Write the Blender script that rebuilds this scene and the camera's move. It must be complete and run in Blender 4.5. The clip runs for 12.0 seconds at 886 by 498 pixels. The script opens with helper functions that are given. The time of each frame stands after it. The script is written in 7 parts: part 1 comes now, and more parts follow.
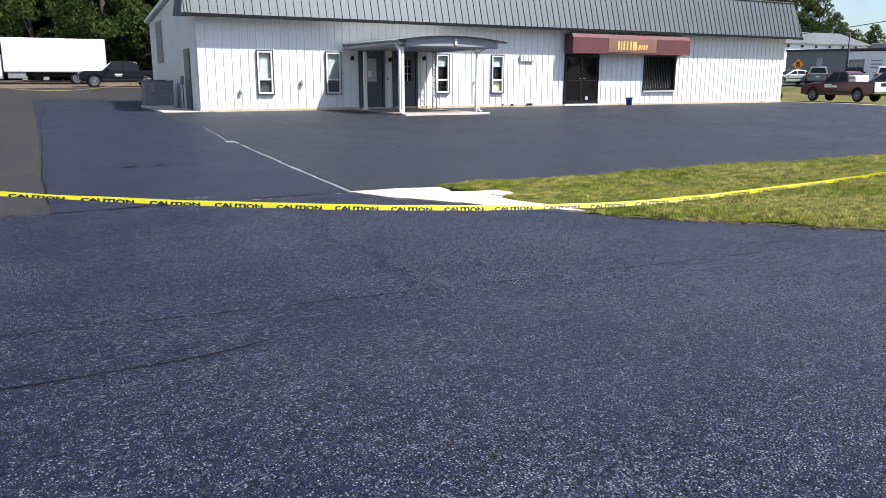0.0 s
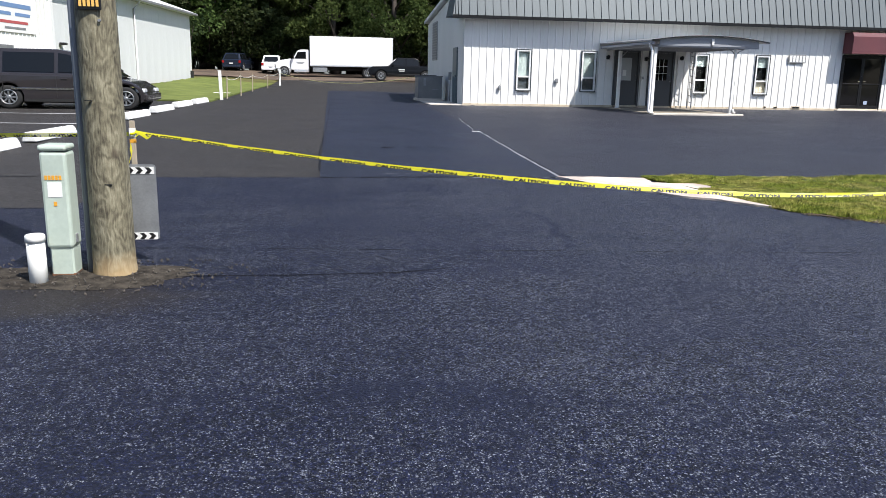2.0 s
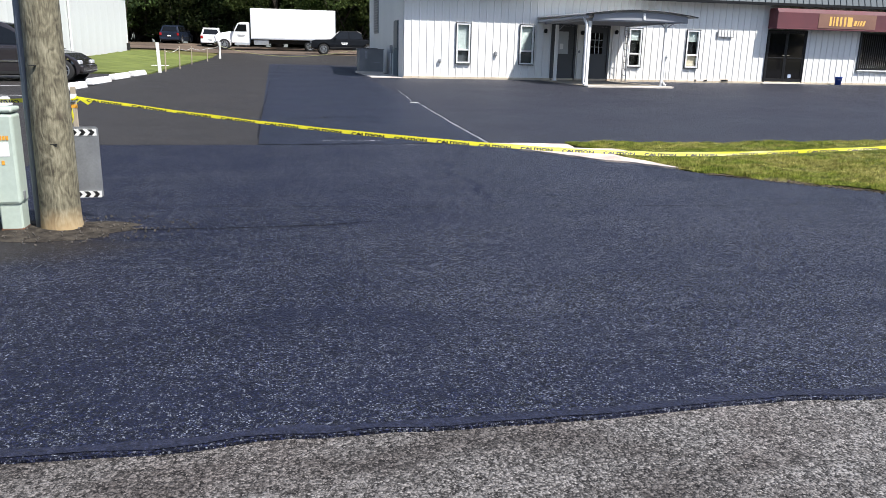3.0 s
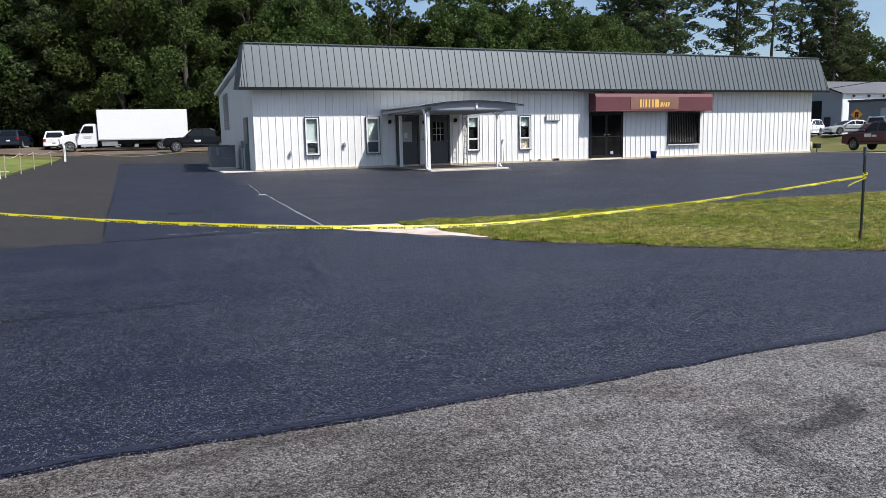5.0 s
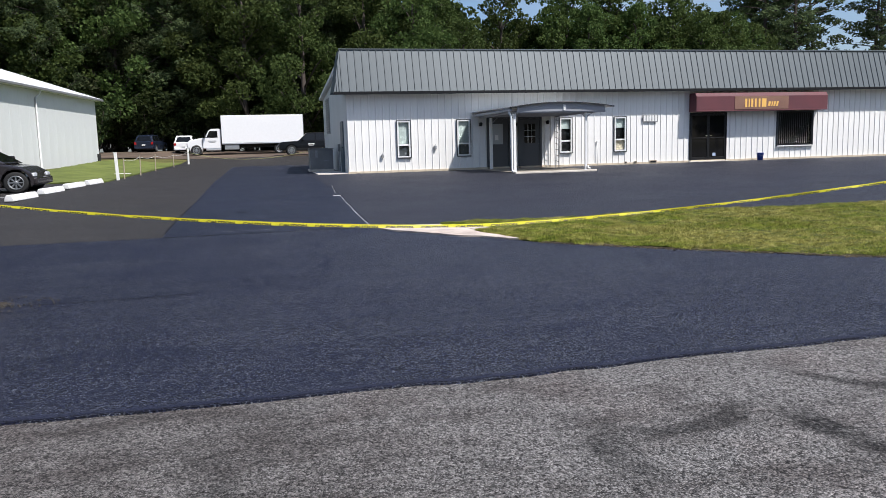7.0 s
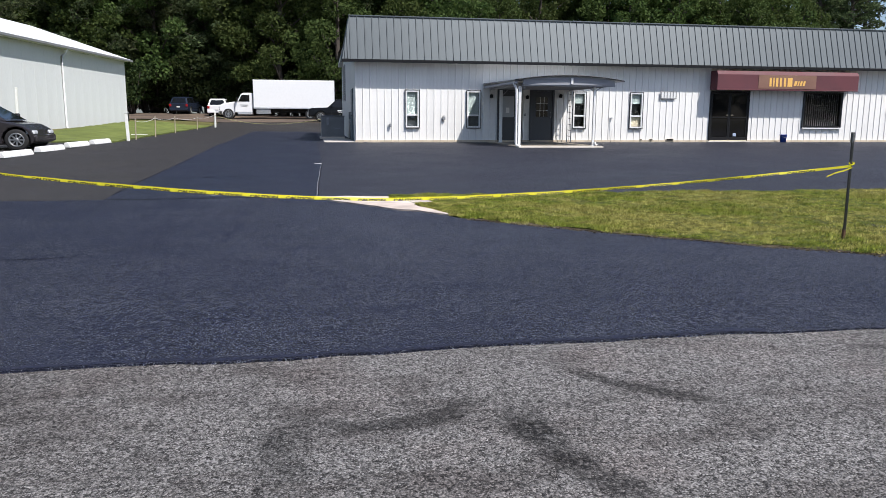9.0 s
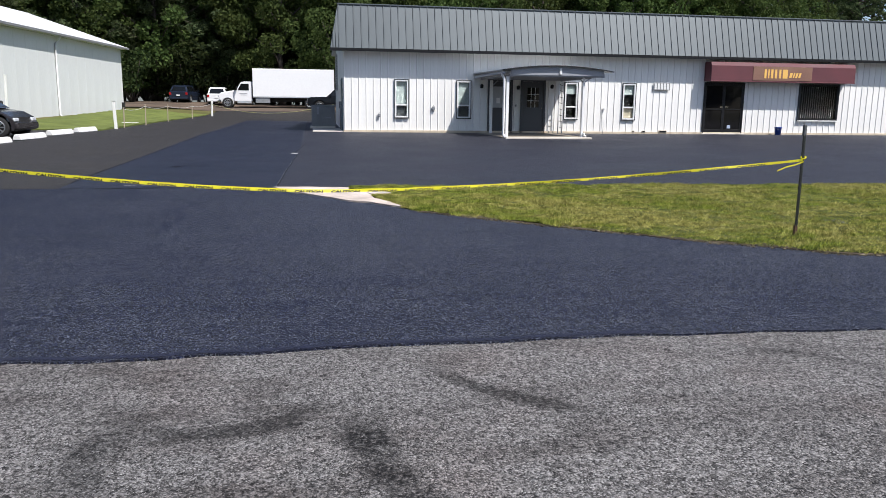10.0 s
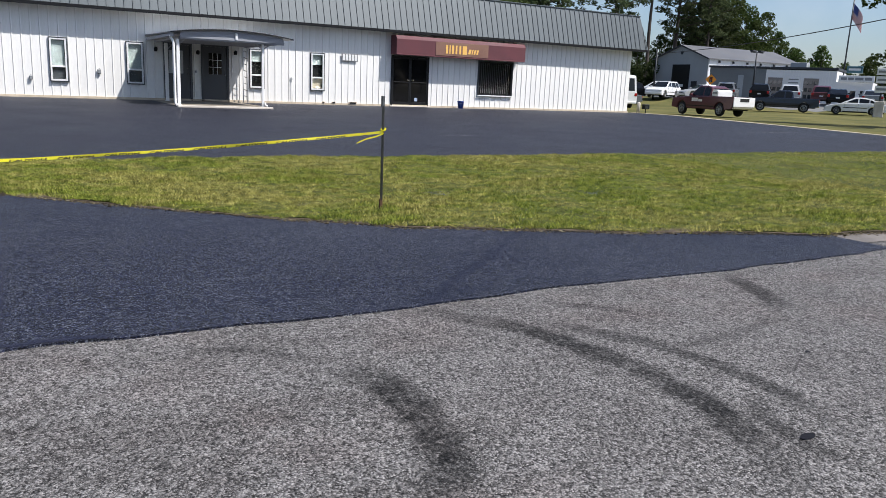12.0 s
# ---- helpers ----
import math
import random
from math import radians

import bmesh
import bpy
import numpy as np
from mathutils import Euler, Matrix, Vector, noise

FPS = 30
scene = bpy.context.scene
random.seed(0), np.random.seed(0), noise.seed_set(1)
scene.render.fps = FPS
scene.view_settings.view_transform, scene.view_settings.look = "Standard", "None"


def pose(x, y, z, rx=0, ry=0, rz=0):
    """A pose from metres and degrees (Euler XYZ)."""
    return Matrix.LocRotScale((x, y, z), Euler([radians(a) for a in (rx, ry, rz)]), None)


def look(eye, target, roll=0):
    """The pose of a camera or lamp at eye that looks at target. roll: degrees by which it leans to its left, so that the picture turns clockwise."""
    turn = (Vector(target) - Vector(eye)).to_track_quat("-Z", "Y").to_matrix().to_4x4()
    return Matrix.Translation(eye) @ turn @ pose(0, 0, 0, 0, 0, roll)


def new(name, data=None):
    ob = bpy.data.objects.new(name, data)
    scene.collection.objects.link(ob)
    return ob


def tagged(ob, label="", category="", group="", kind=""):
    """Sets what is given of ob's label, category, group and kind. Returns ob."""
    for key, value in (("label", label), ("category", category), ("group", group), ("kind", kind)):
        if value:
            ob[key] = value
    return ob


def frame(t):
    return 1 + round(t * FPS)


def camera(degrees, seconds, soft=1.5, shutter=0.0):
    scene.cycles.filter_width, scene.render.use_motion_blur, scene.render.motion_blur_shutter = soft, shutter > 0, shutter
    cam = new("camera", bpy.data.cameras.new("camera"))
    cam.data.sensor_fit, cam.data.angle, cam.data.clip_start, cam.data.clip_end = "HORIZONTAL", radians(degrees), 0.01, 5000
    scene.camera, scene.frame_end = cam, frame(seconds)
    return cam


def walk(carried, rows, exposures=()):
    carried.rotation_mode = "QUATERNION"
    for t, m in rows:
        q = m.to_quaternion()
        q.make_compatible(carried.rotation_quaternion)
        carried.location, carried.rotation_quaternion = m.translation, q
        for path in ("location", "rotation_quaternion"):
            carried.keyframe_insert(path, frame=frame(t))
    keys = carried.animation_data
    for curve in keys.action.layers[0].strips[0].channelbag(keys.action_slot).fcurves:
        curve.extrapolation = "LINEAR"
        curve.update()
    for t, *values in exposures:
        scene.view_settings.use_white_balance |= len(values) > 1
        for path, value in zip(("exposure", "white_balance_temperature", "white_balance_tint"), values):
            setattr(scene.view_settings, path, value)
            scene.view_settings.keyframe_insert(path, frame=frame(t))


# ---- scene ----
# camera: metres, origin at the front left corner of the long building, facade along +x
cam = camera(60.34, 12.0, soft=0.6)
ROWS = [
    (0, -5.019, -26.787, 1.000, 77.63, -0.05, -27.99),
    (0.5, -4.878, -27.060, 1.006, 78.62, 0.09, -22.78),
    (1, -4.862, -27.411, 1.005, 79.73, -0.37, -15.90),
    (1.5, -4.862, -27.824, 1.004, 77.59, -0.69, -9.96),
    (2, -4.793, -28.191, 1.000, 77.29, -1.10, -8.17),
    (2.5, -4.785, -28.468, 0.985, 76.07, -1.20, -10.44),
    (3, -4.714, -28.784, 0.958, 75.54, -1.26, -12.15),
    (3.5, -4.694, -29.074, 0.979, 75.92, -1.12, -13.47),
    (3.7, -4.712, -29.177, 0.971, 76.76, -0.77, -15.46),
    (5.3, -4.469, -29.997, 1.015, 82.84, 1.18, -22.95),
    (5.5, -4.356, -30.045, 1.012, 83.35, 0.97, -23.17),
    (6, -4.054, -30.208, 0.986, 83.77, 0.69, -23.64),
    (6.5, -3.781, -30.371, 0.970, 83.09, 1.12, -20.85),
    (7, -3.484, -30.396, 0.963, 82.37, 1.52, -13.58),
    (7.2, -3.360, -30.407, 0.959, 81.59, 1.44, -10.77),
    (8.8, -2.101, -30.477, 0.949, 80.04, -0.32, -10.11),
    (9, -1.950, -30.487, 0.959, 80.25, -0.29, -10.12),
    (9.5, -1.598, -30.424, 0.967, 80.91, -0.41, -10.14),
    (10, -1.218, -30.405, 0.962, 79.53, -0.65, -9.57),
    (10.5, -0.777, -30.400, 0.976, 78.61, -1.30, -12.95),
    (11, -0.322, -30.293, 0.975, 78.86, -2.08, -23.53),
    (11.5, 0.080, -30.320, 0.967, 78.24, -2.38, -26.61),
    (12, 0.458, -30.270, 0.955, 77.93, -2.37, -29.53),
]
walk(cam, [(t, pose(x, y, z, rx, ry, rz)) for t, x, y, z, rx, ry, rz in ROWS],
     exposures=[(0.0, 0.86, 6250, 11), (1.0, 0.63, 6250, 11), (2.0, 0.62, 6250, 11), (2.6, 0.65, 6250, 11), (3.2, 0.71, 6250, 11), (3.7, 0.64, 6250, 11),
                (5.4, 0.37, 6200, 11), (7.0, 0.34, 6200, 12), (12.0, 0.37, 6200, 12)])

# ---- light ----
SUN_AZ, SUN_EL = radians(-50), radians(54)      # towards +x and the camera's side
sun_dir = Vector((math.cos(SUN_AZ) * math.cos(SUN_EL), math.sin(SUN_AZ) * math.cos(SUN_EL), math.sin(SUN_EL)))
world = bpy.data.worlds.new("world")
scene.world = world
world.use_nodes = True
wn = world.node_tree
sky = wn.nodes.new("ShaderNodeTexSky")
sky.sky_type, sky.sun_disc = "NISHITA", False
sky.sun_elevation, sky.sun_rotation = SUN_EL, math.pi / 2 - SUN_AZ
sky.air_density, sky.dust_density, sky.ozone_density = 1.0, 1.3, 3.5
wn.nodes["Background"].inputs["Strength"].default_value = 0.10
haze_place = wn.nodes.new("ShaderNodeTexCoord")
haze = wn.nodes.new("ShaderNodeTexNoise")
haze.inputs["Scale"].default_value, haze.inputs["Detail"].default_value, haze.inputs["Roughness"].default_value = 3.0, 6.0, 0.6
wn.links.new(haze_place.outputs["Generated"], haze.inputs["Vector"])
veil = wn.nodes.new("ShaderNodeMapRange")
veil.inputs[1].default_value, veil.inputs[2].default_value, veil.inputs[4].default_value = 0.42, 0.72, 0.55
wn.links.new(haze.outputs["Fac"], veil.inputs[0])
cloudy = wn.nodes.new("ShaderNodeHueSaturation")
cloudy.inputs["Saturation"].default_value, cloudy.inputs["Value"].default_value = 0.35, 1.25
wn.links.new(sky.outputs[0], cloudy.inputs["Color"])
wn.links.new(veil.outputs[0], cloudy.inputs["Fac"])
wn.links.new(cloudy.outputs[0], wn.nodes["Background"].inputs["Color"])
sun_data = bpy.data.lights.new("sun", "SUN")
sun_data.energy, sun_data.angle, sun_data.color = 5.0, radians(0.55), (1.0, 0.95, 0.87)
new("sun", sun_data).matrix_world = look(sun_dir * 80, (0, 0, 0))
scene.view_settings.exposure = 0.42


# ---- materials ----
def nodes_of(name):
    m = bpy.data.materials.new(name)
    m.use_nodes = True
    t = m.node_tree
    return m, t, t.nodes["Principled BSDF"]


def add(t, kind, **values):
    n = t.nodes.new("ShaderNode" + kind)
    for key, value in values.items():
        n.inputs[key].default_value = value
    return n


def place_of(t, obj=True):
    return t.nodes.new("ShaderNodeTexCoord").outputs["Object" if obj else "Generated"]


def ramp(t, fac, stops):
    r = t.nodes.new("ShaderNodeValToRGB")
    while len(r.color_ramp.elements) < len(stops):
        r.color_ramp.elements.new(0.5)
    for e, (at, c) in zip(r.color_ramp.elements, stops):
        e.position, e.color = at, (*c, 1) if len(c) == 3 else c
    t.links.new(fac, r.inputs[0])
    return r.outputs[0]


def mixed(t, fac, a, b, blend="MIX"):
    n = t.nodes.new("ShaderNodeMix")
    n.data_type, n.blend_type = "RGBA", blend
    for socket, value in ((n.inputs[0], fac), (n.inputs[6], a), (n.inputs[7], b)):
        if isinstance(value, (int, float)):
            socket.default_value = value
        elif isinstance(value, tuple):
            socket.default_value = (*value, 1)
        else:
            t.links.new(value, socket)
    return n.outputs[2]


def calc(t, op, a, b=0.0, c=0.0):
    n = t.nodes.new("ShaderNodeMath")
    n.operation = op
    for socket, value in zip(n.inputs, (a, b, c)):
        if isinstance(value, (int, float)):
            socket.default_value = value
        else:
            t.links.new(value, socket)
    return n.outputs[0]


def noise_of(t, vec, scale, detail=4.0, rough=0.55):
    n = add(t, "TexNoise", Scale=scale, Detail=detail, Roughness=rough)
    t.links.new(vec, n.inputs["Vector"])
    return n.outputs["Fac"]


def stretched(t, vec, sx, sy, sz):
    n = t.nodes.new("ShaderNodeMapping")
    n.inputs["Scale"].default_value = (sx, sy, sz)
    t.links.new(vec, n.inputs[0])
    return n.outputs[0]


def bumped(t, shader, height, strength, distance=0.01):
    b = add(t, "Bump", Strength=strength, Distance=distance)
    t.links.new(height, b.inputs["Height"])
    t.links.new(b.outputs[0], shader.inputs["Normal"])


def surface(name, light, dark, rough=0.6, coarse=1.2, fine=40.0, bump=0.1, metal=0.0, vary=0.0, spec=0.5, stretch=(1, 1, 1), coat=0.0):
    """A worn surface: two tones on a coarse and a fine scale, uneven gloss, fine relief."""
    m, t, s = nodes_of(name)
    vec = stretched(t, place_of(t), *stretch)
    big, small = noise_of(t, vec, coarse, 5), noise_of(t, vec, fine, 3)
    fac = calc(t, "ADD", calc(t, "MULTIPLY", big, 0.7), calc(t, "MULTIPLY", small, 0.3))
    col = ramp(t, fac, [(0.36, dark), (0.62, light)])
    if vary:
        info = t.nodes.new("ShaderNodeObjectInfo")
        shade = calc(t, "MULTIPLY_ADD", info.outputs["Random"], vary, 1 - vary / 2)
        hsv = add(t, "HueSaturation")
        t.links.new(shade, hsv.inputs["Value"])
        t.links.new(col, hsv.inputs["Color"])
        col = hsv.outputs[0]
    t.links.new(col, s.inputs["Base Color"])
    t.links.new(calc(t, "MULTIPLY_ADD", big, 0.24, rough - 0.12), s.inputs["Roughness"])
    s.inputs["Metallic"].default_value = metal
    s.inputs["Specular IOR Level"].default_value = spec
    s.inputs["Coat Weight"].default_value = coat
    if bump:
        bumped(t, s, small, bump, 0.004)
    return m


def dist_to(t, vec, at, scale):
    n = t.nodes.new("ShaderNodeVectorMath")
    n.operation = "DISTANCE"
    t.links.new(stretched(t, vec, *scale), n.inputs[0])
    n.inputs[1].default_value = tuple(a * k for a, k in zip(at, scale))
    return n.outputs["Value"]


def asphalt(name, base, chip, chips, scale, rough, tone=0.35, bump=0.5, spec=0.3, patchy=0.2, hide=0.0, smoother=False, big=0.35, clumpy=2.3, sizes=None, sparkle=1.6):
    """Binder with single stones in it: chips is the share of pale stones, hide how far binder covers them in patches."""
    m, t, s = nodes_of(name)
    vec = place_of(t)
    patches = noise_of(t, vec, 0.5, 5)
    patch2 = noise_of(t, stretched(t, vec, 0.6, 1.6, 1), 2.1, 5, 0.6)
    mean = calc(t, "ADD", calc(t, "MULTIPLY", patches, 0.55), calc(t, "MULTIPLY", patch2, 0.45))
    if smoother:
        # the sealer lies thicker towards the pole and the lane: fewer stones show
        xyz = t.nodes.new("ShaderNodeSeparateXYZ")
        t.links.new(vec, xyz.inputs[0])
        wavy = calc(t, "MULTIPLY_ADD", patch2, 2.4, -1.2)
        pole_side = ramp(t, calc(t, "MULTIPLY_ADD", calc(t, "ADD", xyz.outputs[0], wavy), -0.2, -0.6), [(0.0, (0, 0, 0)), (0.75, (1, 1, 1))])
        lane_side = calc(t, "MULTIPLY", ramp(t, calc(t, "MULTIPLY_ADD", calc(t, "ADD", xyz.outputs[1], wavy), 0.25, 5.78), [(0.0, (0, 0, 0)), (0.9, (1, 1, 1))]),
                         ramp(t, calc(t, "MULTIPLY_ADD", xyz.outputs[0], -0.3, -0.2), [(0.0, (0, 0, 0)), (0.8, (1, 1, 1))]))
        mean = calc(t, "SUBTRACT", mean, calc(t, "MULTIPLY", calc(t, "MAXIMUM", calc(t, "MULTIPLY", pole_side, 0.95), calc(t, "MULTIPLY", lane_side, 0.15)), 0.33))
        spill = ramp(t, calc(t, "SUBTRACT", dist_to(t, vec, (-6.75, -23.45, -0.34), (0.75, 1.5, 1)), calc(t, "MULTIPLY_ADD", patch2, 1.1, -0.55)), [(0.45, (1, 1, 1)), (1.0, (0, 0, 0))])
        mean = calc(t, "SUBTRACT", mean, calc(t, "MULTIPLY", spill, 0.22))
        # squeegee passes: long smooth bands and pools where the sealer closes over the stones
        drawn = noise_of(t, stretched(t, vec, 0.28, 1.25, 1), 1.3, 4, 0.6)
        pools = noise_of(t, stretched(t, vec, 0.9, 0.75, 1), 0.85, 5, 0.62)
        closed = ramp(t, calc(t, "ADD", calc(t, "MULTIPLY", drawn, 0.45), calc(t, "MULTIPLY", pools, 0.55)), [(0.50, (0, 0, 0)), (0.60, (1, 1, 1))])
        mean = calc(t, "SUBTRACT", mean, calc(t, "MULTIPLY", closed, 0.20))
        # more stones show between the grass and the joint
        stony = calc(t, "MULTIPLY", ramp(t, calc(t, "MULTIPLY_ADD", xyz.outputs[1], 0.25, 6.4), [(0.1, (0, 0, 0)), (0.7, (1, 1, 1))]), ramp(t, calc(t, "MULTIPLY_ADD", xyz.outputs[0], 0.25, 0.9), [(0.0, (0, 0, 0)), (0.6, (1, 1, 1))]))
        mean = calc(t, "MULTIPLY_ADD", stony, 0.11, mean)
        # two old cracks filled smooth
        swing = calc(t, "MULTIPLY_ADD", noise_of(t, stretched(t, vec, 0, 1, 0), 1.1, 3), 0.7, -0.35)
        off_a = calc(t, "ABSOLUTE", calc(t, "ADD", calc(t, "ADD", xyz.outputs[0], 2.80), swing))
        span_a = ramp(t, calc(t, "MULTIPLY_ADD", xyz.outputs[1], 0.25, 5.7), [(0.08, (0, 0, 0)), (0.14, (1, 1, 1)), (0.70, (1, 1, 1)), (0.80, (0, 0, 0))])
        off_b = calc(t, "ABSOLUTE", calc(t, "ADD", calc(t, "MULTIPLY_ADD", xyz.outputs[0], -0.68, 21.17), calc(t, "MULTIPLY_ADD", xyz.outputs[1], 0.735, calc(t, "MULTIPLY", swing, 0.4))))
        span_b = ramp(t, calc(t, "MULTIPLY_ADD", xyz.outputs[0], 0.25, -0.5), [(0.10, (0, 0, 0)), (0.16, (1, 1, 1)), (0.60, (1, 1, 1)), (0.70, (0, 0, 0))])
        narrow = [(0.035, (1, 1, 1)), (0.06, (0, 0, 0))]
        filled = calc(t, "MAXIMUM", calc(t, "MULTIPLY", ramp(t, off_a, narrow), span_a), calc(t, "MULTIPLY", ramp(t, off_b, narrow), span_b))
        mean = calc(t, "SUBTRACT", mean, calc(t, "MULTIPLY", filled, 0.30))
        closed = calc(t, "MAXIMUM", closed, filled)
        # brush lines across the apron and wheel tracks leading up to the lane
        brush = noise_of(t, stretched(t, vec, 0.16, 3.4, 1), 2.6, 5, 0.7)
        track = noise_of(t, stretched(t, vec, 1.9, 0.16, 1), 2.2, 4, 0.65)
        upper = ramp(t, calc(t, "MULTIPLY_ADD", xyz.outputs[1], 0.25, 6.0), [(0.0, (0, 0, 0)), (1.0, (1, 1, 1))])
        lines = calc(t, "ADD", calc(t, "MULTIPLY_ADD", brush, 0.44, -0.22), calc(t, "MULTIPLY", upper, calc(t, "MULTIPLY_ADD", track, 0.6, -0.30)))
        mean = calc(t, "ADD", mean, lines)
    lit, height, shade = None, None, None
    clump = calc(t, "MULTIPLY_ADD", noise_of(t, vec, scale * 0.27, 2, 0.6), -clumpy, clumpy / 2)
    for k, share, weight in sizes or ((1.0, chips, 1.0), (1.63, chips, 0.8), (0.52, chips * 0.5, big)):
        cells = t.nodes.new("ShaderNodeTexVoronoi")
        cells.inputs["Scale"].default_value = scale * k
        t.links.new(vec, cells.inputs["Vector"])
        sep = t.nodes.new("ShaderNodeSeparateColor")
        t.links.new(cells.outputs["Color"], sep.inputs[0])
        cut = calc(t, "MULTIPLY_ADD", mean, -hide, 1 - share + hide * 0.5)
        pick = calc(t, "GREATER_THAN", sep.outputs[0], calc(t, "ADD", cut, clump))
        core = ramp(t, cells.outputs["Distance"], [(0.30, (1, 1, 1)), (0.50, (0, 0, 0))])
        bright = calc(t, "MULTIPLY", calc(t, "POWER", sep.outputs[1], sparkle), weight)
        one = calc(t, "MULTIPLY", calc(t, "MULTIPLY", pick, core), bright)
        lit = one if lit is None else calc(t, "MAXIMUM", lit, one)
        h = calc(t, "MULTIPLY", calc(t, "SUBTRACT", sep.outputs[2], cells.outputs["Distance"]), 1.0 / k)
        height = h if height is None else calc(t, "ADD", height, h)
        sh = calc(t, "MULTIPLY_ADD", sep.outputs[2], tone, 1 - tone / 2)
        shade = sh if shade is None else calc(t, "MULTIPLY", shade, sh)
    tonef = calc(t, "MULTIPLY", shade, calc(t, "MULTIPLY_ADD", mean, patchy * 4, 1 - patchy * 2))
    hsv = add(t, "HueSaturation")
    hsv.inputs["Color"].default_value = (*base, 1)
    t.links.new(tonef, hsv.inputs["Value"])
    if smoother:
        lit = calc(t, "MULTIPLY", lit, calc(t, "MULTIPLY_ADD", lane_side, -0.15, 1.0))
    body = hsv.outputs[0]
    if smoother:
        body = mixed(t, calc(t, "MULTIPLY", pole_side, 0.35), body, (0.0095, 0.0120, 0.0310))
        body = mixed(t, calc(t, "MULTIPLY", lane_side, 0.3), body, (0.0170, 0.0205, 0.0400))
        body = mixed(t, calc(t, "MULTIPLY", closed, 0.6), body, (0.0150, 0.0185, 0.0420))
        body = mixed(t, calc(t, "MULTIPLY", spill, 0.75), body, (0.034, 0.029, 0.024))
    t.links.new(mixed(t, lit, body, chip), s.inputs["Base Color"])
    t.links.new(calc(t, "MULTIPLY_ADD", patches, 0.25, rough - 0.12), s.inputs["Roughness"])
    s.inputs["Specular IOR Level"].default_value = spec
    bumped(t, s, height, bump, 0.006)
    return m, t, s


def plain(name, colour, rough=0.4, metal=0.0, spec=0.5, emit=None):
    m, t, s = nodes_of(name)
    vec = place_of(t)
    n = noise_of(t, vec, 7.0, 4)
    col = mixed(t, calc(t, "MULTIPLY", n, 0.35), colour, tuple(c * 0.7 for c in colour))
    t.links.new(col, s.inputs["Base Color"])
    s.inputs["Roughness"].default_value, s.inputs["Metallic"].default_value = rough, metal
    s.inputs["Specular IOR Level"].default_value = spec
    return m


def glassy(name, tint=(0.02, 0.025, 0.03), rough=0.04):
    m, t, s = nodes_of(name)
    s.inputs["Base Color"].default_value = (*tint, 1)
    s.inputs["Roughness"].default_value, s.inputs["Specular IOR Level"].default_value = rough, 0.8
    return m


sealed_coarse = asphalt("sealed coarse asphalt", (0.0066, 0.0088, 0.0258), (0.32, 0.345, 0.40), 0.50, 124, 0.56, 1.6, 1.0, 0.20, 0.05, hide=0.9, smoother=True, clumpy=1.8,
                        sizes=((1.0, 0.51, 1.0), (1.7, 0.46, 0.6), (0.6, 0.34, 0.72)), sparkle=1.7)[0]
sealed_lot = asphalt("sealed smooth asphalt", (0.0190, 0.0198, 0.0280), (0.13, 0.13, 0.15), 0.25, 80, 0.55, 1.0, 0.6, 0.3, 0.16)[0]
sealed_strip = asphalt("fresh sealer", (0.0130, 0.0150, 0.0262), (0.09, 0.09, 0.11), 0.18, 80, 0.48, 0.9, 0.5, 0.28, 0.34)[0]
sealer_edge = asphalt("smooth sealer", (0.0135, 0.0155, 0.0310), (0.06, 0.06, 0.08), 0.10, 110, 0.55, 0.6, 0.4, 0.25, 0.1)[0]
lane_black = asphalt("older black sealer", (0.0275, 0.0250, 0.0235), (0.12, 0.11, 0.105), 0.22, 80, 0.65, 1.0, 0.5, 0.25, 0.18)[0]
old_asphalt, oat, oas = asphalt("worn grey asphalt", (0.095, 0.0905, 0.088), (0.395, 0.380, 0.370), 0.85, 100, 0.8, 1.3, 0.8, 0.2, 0.2, hide=0.3, big=0.45)

# dark curved rubber marks: centre, radius, half width, strength, and the angles they run between
MARKS = ((1.20, -27.73, 1.87, 0.10, 0.95, -40, 50), (1.94, -27.97, 1.55, 0.07, 0.75, -30, 48), (3.61, -28.63, 0.51, 0.055, 0.6, 115, 210),
         (1.30, -28.60, 2.89, 0.055, 0.55, 32, 46), (1.29, -25.15, 4.06, 0.10, 0.85, -33, -18), (3.35, -22.52, 5.02, 0.05, 0.4, -90, -74),
         (0.84, -27.61, 1.04, 0.11, 0.95, -55, 35), (0.84, -27.61, 1.04, 0.06, 0.6, 30, 78), (0.22, -27.46, 1.25, 0.10, 0.95, 165, 222),
         (-1.72, -27.52, 0.42, 0.07, 0.65, 140, 245), (-1.68, -26.70, 0.65, 0.07, 0.7, -125, -30), (0.48, -26.36, 1.10, 0.065, 0.75, 190, 250),
         (-3.72, -27.45, 1.70, 0.09, 0.45, -25, 20), (-5.60, -27.60, 1.90, 0.10, 0.4, -30, 25))


